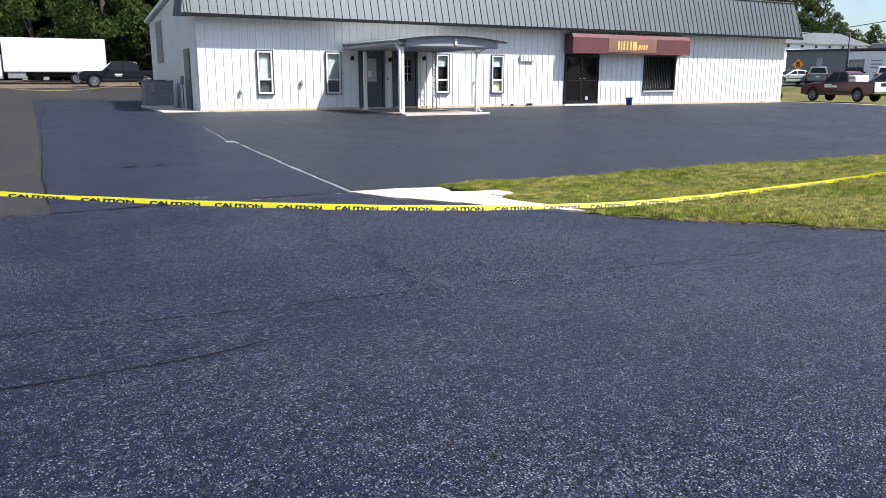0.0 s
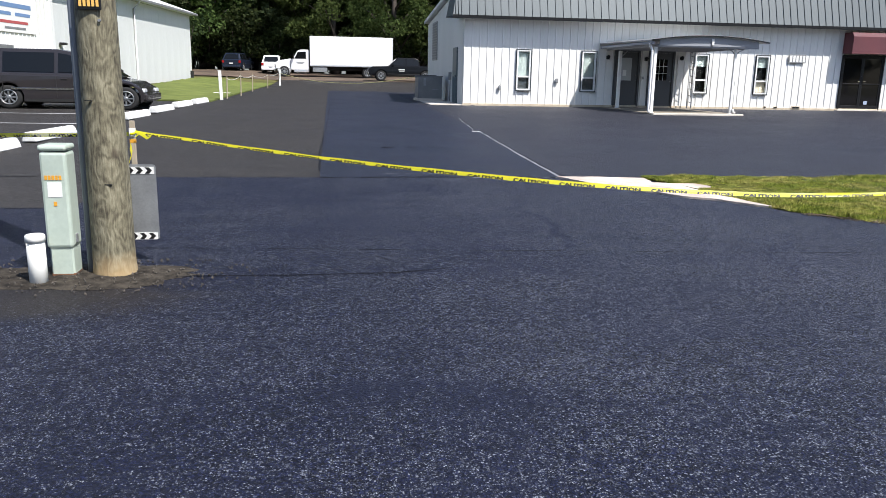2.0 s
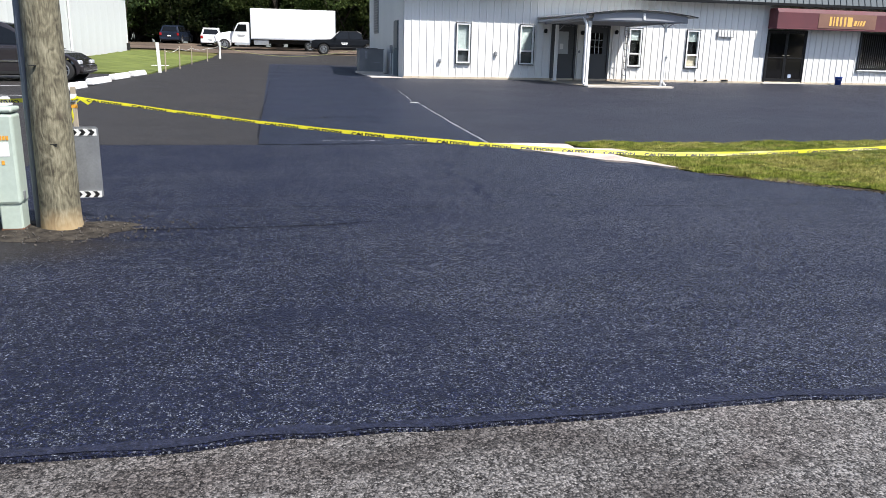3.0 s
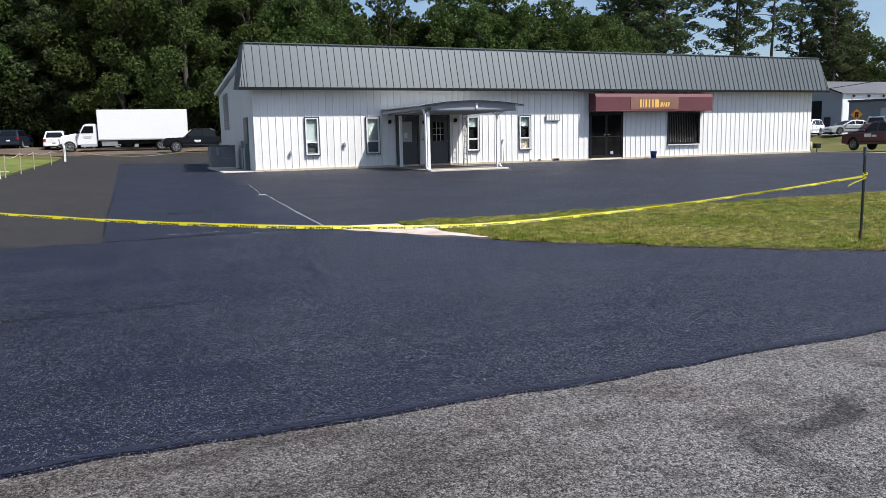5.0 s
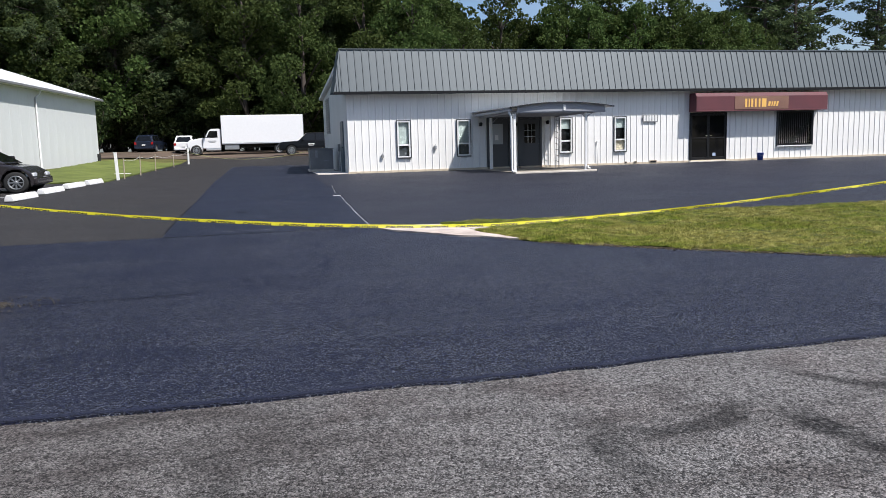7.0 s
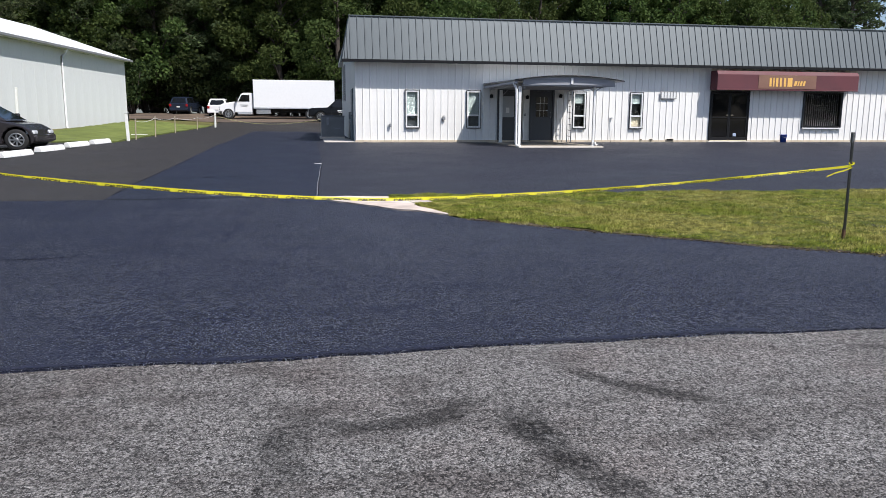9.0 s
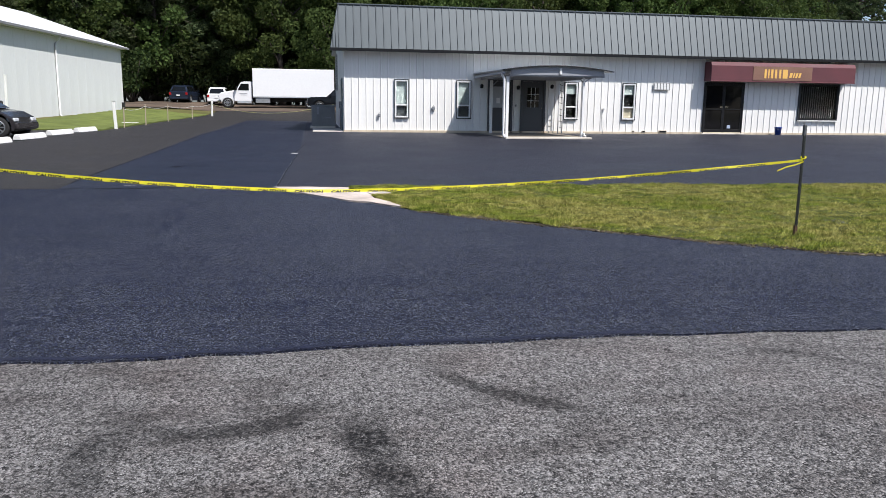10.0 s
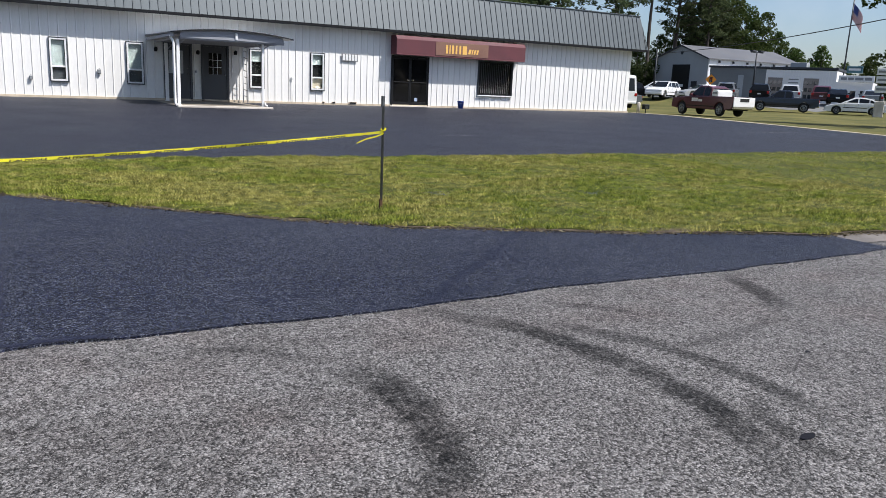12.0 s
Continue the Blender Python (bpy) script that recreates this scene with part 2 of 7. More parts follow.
def tyre_marks(t, s):
    """Dark curved rubber marks, smears and pinkish stains on the worn asphalt."""
    vec = place_of(t)
    flat = stretched(t, vec, 1, 1, 0)
    wob = noise_of(t, vec, 1.7, 5, 0.6)
    grit = noise_of(t, vec, 34.0, 3, 0.7)
    xyz = t.nodes.new("ShaderNodeSeparateXYZ")
    t.links.new(vec, xyz.inputs[0])
    total = None
    for cx, cy, r, w, k, a0, a1 in MARKS:
        n = t.nodes.new("ShaderNodeVectorMath")
        n.operation = "DISTANCE"
        t.links.new(flat, n.inputs[0])
        n.inputs[1].default_value = (cx, cy, 0)
        d = calc(t, "ABSOLUTE", calc(t, "SUBTRACT", calc(t, "MULTIPLY_ADD", grit, 0.10, calc(t, "MULTIPLY_ADD", wob, 0.22, n.outputs["Value"])), r + 0.16))
        ring = ramp(t, calc(t, "DIVIDE", d, w * 2), [(0.30, (1, 1, 1)), (0.62, (0, 0, 0))])
        turn = calc(t, "ARCTAN2", calc(t, "SUBTRACT", xyz.outputs[1], cy), calc(t, "SUBTRACT", xyz.outputs[0], cx))
        off = calc(t, "ABSOLUTE", calc(t, "WRAP", calc(t, "SUBTRACT", turn, radians((a0 + a1) / 2)), math.pi, -math.pi))
        ends = ramp(t, calc(t, "DIVIDE", off, radians((a1 - a0) / 2)), [(0.45, (1, 1, 1)), (1.0, (0, 0, 0))])
        ring = calc(t, "MULTIPLY", calc(t, "MULTIPLY", ring, ends), k)
        total = ring if total is None else calc(t, "MAXIMUM", total, ring)
    blot = ramp(t, noise_of(t, vec, 5.0, 6, 0.7), [(0.38, (0.5,) * 3), (0.54, (1,) * 3)])
    total = calc(t, "MULTIPLY", calc(t, "MULTIPLY", total, blot), ramp(t, grit, [(0.36, (0.45,) * 3), (0.52, (1,) * 3)]))
    base = s.inputs["Base Color"].links[0].from_socket
    east = ramp(t, calc(t, "MULTIPLY_ADD", xyz.outputs[0], -0.2, 0.5), [(0.0, (0.35,) * 3), (0.8, (1,) * 3)])
    smear = ramp(t, noise_of(t, stretched(t, vec, 0.8, 1.8, 1), 2.0, 7, 0.65), [(0.47, (0, 0, 0)), (0.62, (1, 1, 1))])
    base = mixed(t, calc(t, "MULTIPLY", calc(t, "MULTIPLY", smear, east), 0.55), base, mixed(t, 1.0, base, (0.30, 0.26, 0.25), "MULTIPLY"))
    film = ramp(t, calc(t, "MULTIPLY_ADD", calc(t, "ADD", xyz.outputs[0], calc(t, "MULTIPLY", wob, 2.0)), -0.25, -0.2), [(0.0, (0, 0, 0)), (1.0, (1, 1, 1))])
    base = mixed(t, calc(t, "MULTIPLY", film, 0.56), base, mixed(t, 1.0, base, (0.34, 0.29, 0.26), "MULTIPLY"))
    pink = ramp(t, noise_of(t, vec, 0.9, 4), [(0.54, (0, 0, 0)), (0.72, (1, 1, 1))])
    base = mixed(t, calc(t, "MULTIPLY", pink, 0.26), base, mixed(t, 1.0, base, (1.0, 0.74, 0.68), "MULTIPLY"))
    t.links.new(mixed(t, total, base, mixed(t, 1.0, base, (0.07, 0.07, 0.07), "MULTIPLY")), s.inputs["Base Color"])


tyre_marks(oat, oas)
concrete = surface("concrete", (0.62, 0.57, 0.50), (0.42, 0.38, 0.33), 0.85, 1.5, 60, 0.4)
tongue_mat = surface("stained pinkish concrete", (0.60, 0.51, 0.44), (0.34, 0.28, 0.24), 0.9, 2.6, 45, 0.5)
sandy = surface("sandy concrete edge", (0.50, 0.43, 0.32), (0.30, 0.25, 0.18), 0.9, 1.0, 50, 0.4)
turf = surface("mown turf", (0.090, 0.094, 0.026), (0.038, 0.048, 0.014), 0.9, 0.7, 22, 0.8, spec=0.1)
lawn = surface("green lawn", (0.15, 0.178, 0.050), (0.085, 0.105, 0.03), 0.9, 0.8, 18, 0.7, spec=0.1)
field = surface("rough grass", (0.150, 0.135, 0.050), (0.070, 0.075, 0.026), 0.95, 0.25, 7, 0.6, spec=0.1)
dirt = surface("bare dirt", (0.16, 0.12, 0.09), (0.07, 0.055, 0.045), 0.95, 0.4, 14, 0.6, spec=0.1)
soil = surface("dark gritty soil", (0.066, 0.057, 0.046), (0.016, 0.014, 0.0125), 0.95, 14, 70, 0.9, spec=0.1)
gravel = surface("gravelly soil", (0.115, 0.092, 0.066), (0.040, 0.032, 0.025), 0.95, 5, 60, 0.9, spec=0.1)
siding = surface("white painted siding", (0.84, 0.83, 0.80), (0.73, 0.715, 0.685), 0.45, 1.4, 25, 0.05, vary=0.05, stretch=(1, 1, 0.25))
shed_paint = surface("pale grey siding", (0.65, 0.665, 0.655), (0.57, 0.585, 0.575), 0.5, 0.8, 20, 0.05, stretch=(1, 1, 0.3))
foundation = surface("stained concrete base", (0.62, 0.53, 0.40), (0.42, 0.35, 0.26), 0.9, 2.0, 40, 0.3)
roof_metal = surface("grey roof metal", (0.084, 0.100, 0.109), (0.066, 0.079, 0.087), 0.5, 0.9, 18, 0.05, metal=0.25, vary=0.08, stretch=(1, 1, 0.2))
white_roof = surface("white roof metal", (0.78, 0.79, 0.80), (0.68, 0.69, 0.70), 0.4, 0.5, 10, 0.05)
dark_trim = plain("dark trim", (0.02, 0.024, 0.03), 0.5)
white_trim = plain("white trim", (0.78, 0.78, 0.77), 0.4)
aluminium = plain("bare aluminium", (0.60, 0.62, 0.64), 0.38, 0.6)
canopy_grey = plain("grey canopy metal", (0.30, 0.31, 0.34), 0.5, 0.0)
door_grey = plain("dark grey door paint", (0.055, 0.06, 0.068), 0.4)
side_teal = plain("blue grey door paint", (0.05, 0.085, 0.11), 0.4)
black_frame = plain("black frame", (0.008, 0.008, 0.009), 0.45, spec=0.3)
glass_dark = glassy("dark window glass")
glass_door = glassy("dark door glass", (0.006, 0.006, 0.007))
glass_door.node_tree.nodes["Principled BSDF"].inputs["Specular IOR Level"].default_value = 0.25
blind_white = plain("white blind", (0.36, 0.40, 0.39), 0.6)
blind_dark = plain("grey blind slats", (0.10, 0.10, 0.11), 0.5)
maroon = surface("maroon awning cloth", (0.125, 0.033, 0.041), (0.090, 0.026, 0.033), 0.7, 1.0, 40, 0.1)
sign_brown = surface("brown sign panel", (0.23, 0.125, 0.085), (0.18, 0.09, 0.065), 0.6, 1.2, 30, 0.05)
sign_yellow = plain("yellow lettering", (0.80, 0.47, 0.12), 0.5)
def thin_plastic(name, colour):
    """Thin film that lets some of the light through."""
    m, t, s = nodes_of(name)
    n = noise_of(t, place_of(t), 9.0, 4)
    col = mixed(t, calc(t, "MULTIPLY", n, 0.3), colour, tuple(c * 0.8 for c in colour))
    t.links.new(col, s.inputs["Base Color"])
    s.inputs["Roughness"].default_value = 0.35
    film = add(t, "BsdfTranslucent")
    t.links.new(col, film.inputs["Color"])
    both = t.nodes.new("ShaderNodeMixShader")
    both.inputs[0].default_value = 0.3
    t.links.new(s.outputs[0], both.inputs[1])
    t.links.new(film.outputs[0], both.inputs[2])
    clear = t.nodes.new("ShaderNodeMixShader")
    clear.inputs[0].default_value = 0.2
    t.links.new(both.outputs[0], clear.inputs[1])
    t.links.new(add(t, "BsdfTransparent").outputs[0], clear.inputs[2])
    t.links.new(clear.outputs[0], t.nodes["Material Output"].inputs[0])
    return m


tape_yellow = thin_plastic("yellow plastic tape", (0.93, 0.87, 0.02))
tape_black = plain("black print", (0.01, 0.01, 0.01), 0.5)
pedestal_green = surface("pale green cabinet paint", (0.46, 0.53, 0.46), (0.38, 0.44, 0.38), 0.45, 2.0, 30, 0.05)
rust = surface("rust", (0.15, 0.075, 0.040), (0.05, 0.028, 0.018), 0.9, 6, 60, 0.3)
pvc = plain("white pvc", (0.78, 0.78, 0.74), 0.4)
orange = plain("orange label", (0.70, 0.33, 0.03), 0.5)
paper = plain("white paper", (0.78, 0.78, 0.76), 0.7)
steel_black = surface("black steel", (0.02, 0.022, 0.02), (0.012, 0.013, 0.012), 0.5, 4, 60, 0.1)
unit_grey = surface("grey unit housing", (0.21, 0.215, 0.22), (0.16, 0.165, 0.17), 0.5, 2, 30, 0.05)
galvanised = surface("galvanised sheet", (0.33, 0.34, 0.35), (0.24, 0.25, 0.26), 0.45, 6, 60, 0.05, metal=0.5)
bucket_blue = plain("blue plastic", (0.01, 0.05, 0.30), 0.4)
rubber = plain("tyre rubber", (0.014, 0.014, 0.014), 0.85)
rim_metal = plain("wheel metal", (0.27, 0.28, 0.29), 0.4, 0.6)
chrome = plain("chrome", (0.6, 0.6, 0.6), 0.15, 1.0)
red_lens = plain("red lens", (0.35, 0.01, 0.01), 0.2)
clear_lens = plain("clear lens", (0.60, 0.62, 0.64), 0.15)
amber_lens = plain("amber lens", (0.60, 0.20, 0.02), 0.2)
underbody = plain("underbody", (0.01, 0.01, 0.01), 0.8)
rope_white = plain("white rope", (0.6, 0.6, 0.55), 0.8)
wood_grey = surface("grey stake wood", (0.42, 0.36, 0.27), (0.28, 0.23, 0.17), 0.85, 3, 60, 0.2, stretch=(1, 1, 0.15))


def car_paint(name, colour, rough=0.28, coat=0.3, spec=0.5):
    m, t, s = nodes_of(name)
    n = noise_of(t, place_of(t), 3.0, 4)
    t.links.new(mixed(t, calc(t, "MULTIPLY", n, 0.3), colour, tuple(c * 0.75 for c in colour)), s.inputs["Base Color"])
    s.inputs["Roughness"].default_value, s.inputs["Coat Weight"].default_value = rough, coat
    s.inputs["Specular IOR Level"].default_value = spec
    return m


def pole_wood():
    """Weathered wood: cathedral figure from the level lines of a smooth noise, blotches and fibres."""
    m, t, s = nodes_of("weathered pole wood")
    vec = place_of(t)
    figure = noise_of(t, stretched(t, vec, 1, 1, 0.42), 11.0, 2.0, 0.45)
    rings = calc(t, "MULTIPLY_ADD", calc(t, "SINE", calc(t, "MULTIPLY", figure, 44.0)), 0.5, 0.5)
    fibre = noise_of(t, stretched(t, vec, 6, 6, 0.5), 18, 5, 0.65)
    blotch = noise_of(t, stretched(t, vec, 1, 1, 0.55), 11, 6, 0.7)
    fac = calc(t, "ADD", calc(t, "MULTIPLY", rings, 0.09), calc(t, "ADD", calc(t, "MULTIPLY", fibre, 0.36), calc(t, "MULTIPLY", blotch, 0.56)))
    col = ramp(t, fac, [(0.38, (0.055, 0.047, 0.031)), (0.50, (0.150, 0.134, 0.086)), (0.64, (0.27, 0.248, 0.170))])
    knots = t.nodes.new("ShaderNodeTexVoronoi")
    knots.inputs["Scale"].default_value = 4.0
    t.links.new(stretched(t, vec, 1, 1, 0.7), knots.inputs["Vector"])
    knot = ramp(t, knots.outputs["Distance"], [(0.05, (1, 1, 1)), (0.14, (0, 0, 0))])
    col = mixed(t, calc(t, "MULTIPLY", knot, 0.6), col, (0.06, 0.045, 0.03))
    xyz = t.nodes.new("ShaderNodeSeparateXYZ")
    t.links.new(vec, xyz.inputs[0])
    low = ramp(t, calc(t, "ADD", xyz.outputs[2], calc(t, "MULTIPLY", blotch, 0.12)), [(0.10, (1, 1, 1)), (0.24, (0, 0, 0))])
    col = mixed(t, calc(t, "MULTIPLY", low, 0.6), col, (0.48, 0.33, 0.16))
    t.links.new(col, s.inputs["Base Color"])
    s.inputs["Roughness"].default_value = 0.85
    bumped(t, s, calc(t, "ADD", calc(t, "MULTIPLY", rings, 0.5), fibre), 0.5, 0.005)
    return m


pole_wood_mat = pole_wood()


def leaf_mat(name, a, b):
    m, t, s = nodes_of(name)
    geo = t.nodes.new("ShaderNodeNewGeometry")
    info = t.nodes.new("ShaderNodeObjectInfo")
    col = ramp(t, geo.outputs["Random Per Island"], [(0.0, a), (1.0, b)])
    hsv = add(t, "HueSaturation")
    t.links.new(calc(t, "MULTIPLY_ADD", info.outputs["Random"], 0.5, 0.75), hsv.inputs["Value"])
    t.links.new(calc(t, "MULTIPLY_ADD", info.outputs["Random"], 0.03, 0.485), hsv.inputs["Hue"])
    t.links.new(col, hsv.inputs["Color"])
    t.links.new(hsv.outputs[0], s.inputs["Base Color"])
    s.inputs["Roughness"].default_value, s.inputs["Specular IOR Level"].default_value = 0.7, 0.1
    through_light = add(t, "BsdfTranslucent")
    t.links.new(hsv.outputs[0], through_light.inputs["Color"])
    both = t.nodes.new("ShaderNodeMixShader")
    both.inputs[0].default_value = 0.42
    t.links.new(s.outputs[0], both.inputs[1])
    t.links.new(through_light.outputs[0], both.inputs[2])
    t.links.new(both.outputs[0], t.nodes["Material Output"].inputs[0])
    return m


leaf_green = leaf_mat("broad leaves", (0.036, 0.060, 0.017), (0.086, 0.118, 0.034))
# darker copy of the leaf colours: the undergrowth's shade is painted in
leaf_dark = leaf_mat("undergrowth leaves darkened as shade", (0.012, 0.022, 0.008), (0.055, 0.075, 0.024))
needle_green = leaf_mat("pine needles", (0.036, 0.056, 0.026), (0.110, 0.138, 0.060))


def grass_mat():
    m, t, s = nodes_of("grass blades")
    geo = t.nodes.new("ShaderNodeNewGeometry")
    vec = place_of(t)
    chance = geo.outputs["Random Per Island"]
    green = ramp(t, chance, [(0.0, (0.070, 0.110, 0.014)), (0.6, (0.20, 0.24, 0.034)), (1.0, (0.36, 0.39, 0.07))])
    straw = ramp(t, chance, [(0.0, (0.12, 0.11, 0.03)), (0.5, (0.31, 0.29, 0.075)), (1.0, (0.56, 0.51, 0.18))])
    lots = calc(t, "ADD", calc(t, "MULTIPLY", noise_of(t, vec, 0.55, 5, 0.6), 0.5), calc(t, "MULTIPLY", noise_of(t, stretched(t, vec, 0.7, 1.5, 1), 3.2, 4), 0.5))
    where = ramp(t, lots, [(0.45, (0, 0, 0)), (0.56, (1, 1, 1))])
    col = mixed(t, where, green, straw)
    tuft = ramp(t, noise_of(t, stretched(t, vec, 1, 1.6, 1), 6.5, 4, 0.65), [(0.36, (0.42, 0.44, 0.40)), (0.58, (1.38, 1.36, 1.30))])
    col = mixed(t, 1.0, col, tuft, "MULTIPLY")
    t.links.new(col, s.inputs["Base Color"])
    s.inputs["Roughness"].default_value, s.inputs["Specular IOR Level"].default_value = 0.6, 0.2
    thin = add(t, "BsdfTranslucent")
    t.links.new(col, thin.inputs["Color"])
    both = t.nodes.new("ShaderNodeMixShader")
    both.inputs[0].default_value = 0.35
    t.links.new(s.outputs[0], both.inputs[1])
    t.links.new(thin.outputs[0], both.inputs[2])
    t.links.new(both.outputs[0], t.nodes["Material Output"].inputs[0])
    return m


grass_blade = grass_mat()
bark = surface("bark", (0.075, 0.06, 0.05), (0.035, 0.028, 0.023), 0.9, 3, 30, 0.5, stretch=(1, 1, 0.2))


# ---- building helpers ----
def mesh_of(name, bm, material):
    me = bpy.data.meshes.new(name)
    bm.normal_update()
    bm.to_mesh(me)
    bm.free()
    me.materials.append(material)
    return me


def part(name, bm, material, parent=None, label=""):
    """Links a bmesh as one mesh object, under a thing or a part if given."""
    ob = new(name, mesh_of(name, bm, material) if isinstance(bm, bmesh.types.BMesh) else bm)
    if parent is not None:
        ob.parent = parent
    return tagged(ob, label)


def thing(name, at, label, category, group="", rz=0.0, kind=""):
    ob = new(name)
    ob.matrix_basis = pose(*at, 0, 0, rz)
    return tagged(ob, label, category, group, kind)


def box(x0, x1, y0, y1, z0, z1, bevel=0.0, bm=None, segments=1):
    own = bmesh.new()
    bmesh.ops.create_cube(own, size=1, matrix=Matrix.LocRotScale(((x0 + x1) / 2, (y0 + y1) / 2, (z0 + z1) / 2), None, (abs(x1 - x0), abs(y1 - y0), abs(z1 - z0))))
    if bevel:
        bmesh.ops.bevel(own, geom=own.edges[:], offset=bevel, segments=segments, affect="EDGES", profile=0.5)
    return merged(bm, own)


def merged(bm, own):
    if bm is None:
        return own
    me = bpy.data.meshes.new("scratch")
    own.to_mesh(me)
    own.free()
    bm.from_mesh(me)
    bpy.data.meshes.remove(me)
    return bm


def tube(points, radius, sides=8, bm=None, closed_ends=True):
    """A pipe along points; radius a number or one per point."""
    own = bmesh.new()
    pts = [Vector(p) for p in points]
    rings = []
    for k, p in enumerate(pts):
        d = (pts[min(k + 1, len(pts) - 1)] - pts[max(k - 1, 0)]).normalized()
        a = d.cross(Vector((0, 0, 1)) if abs(d.z) < 0.9 else Vector((1, 0, 0))).normalized()
        b = d.cross(a)
        r = radius[k] if isinstance(radius, (list, tuple)) else radius
        rings.append([own.verts.new(p + a * (r * math.cos(2 * math.pi * j / sides)) + b * (r * math.sin(2 * math.pi * j / sides))) for j in range(sides)])
    for u, v in zip(rings, rings[1:]):
        for j in range(sides):
            own.faces.new((u[j], u[(j + 1) % sides], v[(j + 1) % sides], v[j]))
    if closed_ends:
        own.faces.new(rings[0][::-1])
        own.faces.new(rings[-1])
    bmesh.ops.recalc_face_normals(own, faces=own.faces[:])
    for f in own.faces:
        f.smooth = len(f.verts) == 4
    return merged(bm, own)


def extruded(outline, depth, axis="y", at=0.0, bevel=0.0, bm=None):
    """A flat outline (two coordinates a point) pushed out by depth along axis."""
    own = bmesh.new()
    make = {"y": lambda a, b, d: (a, d, b), "x": lambda a, b, d: (d, a, b), "z": lambda a, b, d: (a, b, d)}[axis]
    near = [own.verts.new(make(a, b, at)) for a, b in outline]
    far = [own.verts.new(make(a, b, at + depth)) for a, b in outline]
    own.faces.new(near)
    own.faces.new(far[::-1])
    for k in range(len(outline)):
        j = (k + 1) % len(outline)
        own.faces.new((near[j], near[k], far[k], far[j]))
    bmesh.ops.recalc_face_normals(own, faces=own.faces[:])
    if bevel:
        bmesh.ops.bevel(own, geom=own.edges[:], offset=bevel, segments=1, affect="EDGES", profile=0.5)
    return merged(bm, own)


def disc_stack(levels, sides=20, bm=None, axis="z", caps=True):
    """A turned body: levels of (height, radius)."""
    own = bmesh.new()
    rings = []
    for h, r in levels:
        ring = []
        for j in range(sides):
            a, b = r * math.cos(2 * math.pi * j / sides), r * math.sin(2 * math.pi * j / sides)
            ring.append(own.verts.new({"z": (a, b, h), "y": (a, h, b), "x": (h, a, b)}[axis]))
        rings.append(ring)
    for u, v in zip(rings, rings[1:]):
        for j in range(sides):
            own.faces.new((u[j], u[(j + 1) % sides], v[(j + 1) % sides], v[j])).smooth = True
    if caps:
        own.faces.new(rings[0][::-1])
        own.faces.new(rings[-1])
    bmesh.ops.recalc_face_normals(own, faces=own.faces[:])
    return merged(bm, own)


# ---- ground ----
def smooth(a, b, x):
    k = np.clip((x - a) / (b - a), 0, 1)
    return k * k * (3 - 2 * k)


def ground_z(x, y):
    """Height of the ground: it falls from the building towards the street and climbs to the back of the yard."""
    x, y = np.asarray(x, float), np.asarray(y, float)
    z = np.interp(y, [-400, -22, -3, 0, 16, 28, 44, 54, 400], [-0.34, -0.34, 0, 0, 0.13, 0.22, 0.76, 1.12, 1.3])
    back = np.interp(y, [-400, -22, -3, 0, 400], [-0.34, -0.34, 0, 0, 0.3])
    far_right = smooth(24, 40, x)
    z = z * (1 - far_right) + back * far_right - 0.15 * smooth(29, 36, x) * (1 - smooth(50, 66, x)) * smooth(-12, 0, y)
    z = z + 0.8 * smooth(70, 79, x + 0.5 * y) * far_right
    z = z + smooth(-9.5, -13.5, x) * np.interp(y, [0, 25, 40], [0, 0.4, 0.2]) * (y > 0)
    return z


def gz(x, y):
    return float(ground_z(x, y))


def wiggle(x, seed, size, length):
    return size * noise.noise((x / length, seed * 7.3, 0.5))


def sheet(name, x0, x1, low, high, material, lift, label, category, step=0.4, rows=24, kind="structure", skirt=0.0, rough=0.0, dip=None):
    """A strip of ground between the lines low(x) and high(x), laid on the ground's height."""
    n = max(2, int((x1 - x0) / step) + 1)
    xs = np.linspace(x0, x1, n)
    verts, faces = [], []
    for x in xs:
        a, b = low(x), high(x)
        for r in range(rows):
            y = a + (b - a) * r / (rows - 1)
            up = lift + (rough * noise.noise((x * 1.7, y * 1.7, 3.0)) if rough else 0.0)
            if dip and dip(x, y):
                up = -0.03
            verts.append((x, y, gz(x, y) + up))
    for i in range(n - 1):
        for r in range(rows - 1):
            k = i * rows + r
            faces.append((k, k + rows, k + rows + 1, k + 1))
    if skirt:
        edge = [i * rows for i in range(n)] + [(n - 1) * rows + r for r in range(1, rows)] + [i * rows + rows - 1 for i in range(n - 2, -1, -1)] + list(range(rows - 2, 0, -1))
        base = len(verts)
        verts += [(verts[k][0], verts[k][1], verts[k][2] - skirt) for k in edge]
        m = len(edge)
        faces += [(edge[k], base + k, base + (k + 1) % m, edge[(k + 1) % m]) for k in range(m)]
    me = bpy.data.meshes.new(name)
    me.from_pydata(verts, [], faces)
    me.polygons.foreach_set("use_smooth", [skirt == 0] * len(faces))
    me.materials.append(material)
    return tagged(new(name, me), label, category, kind=kind)


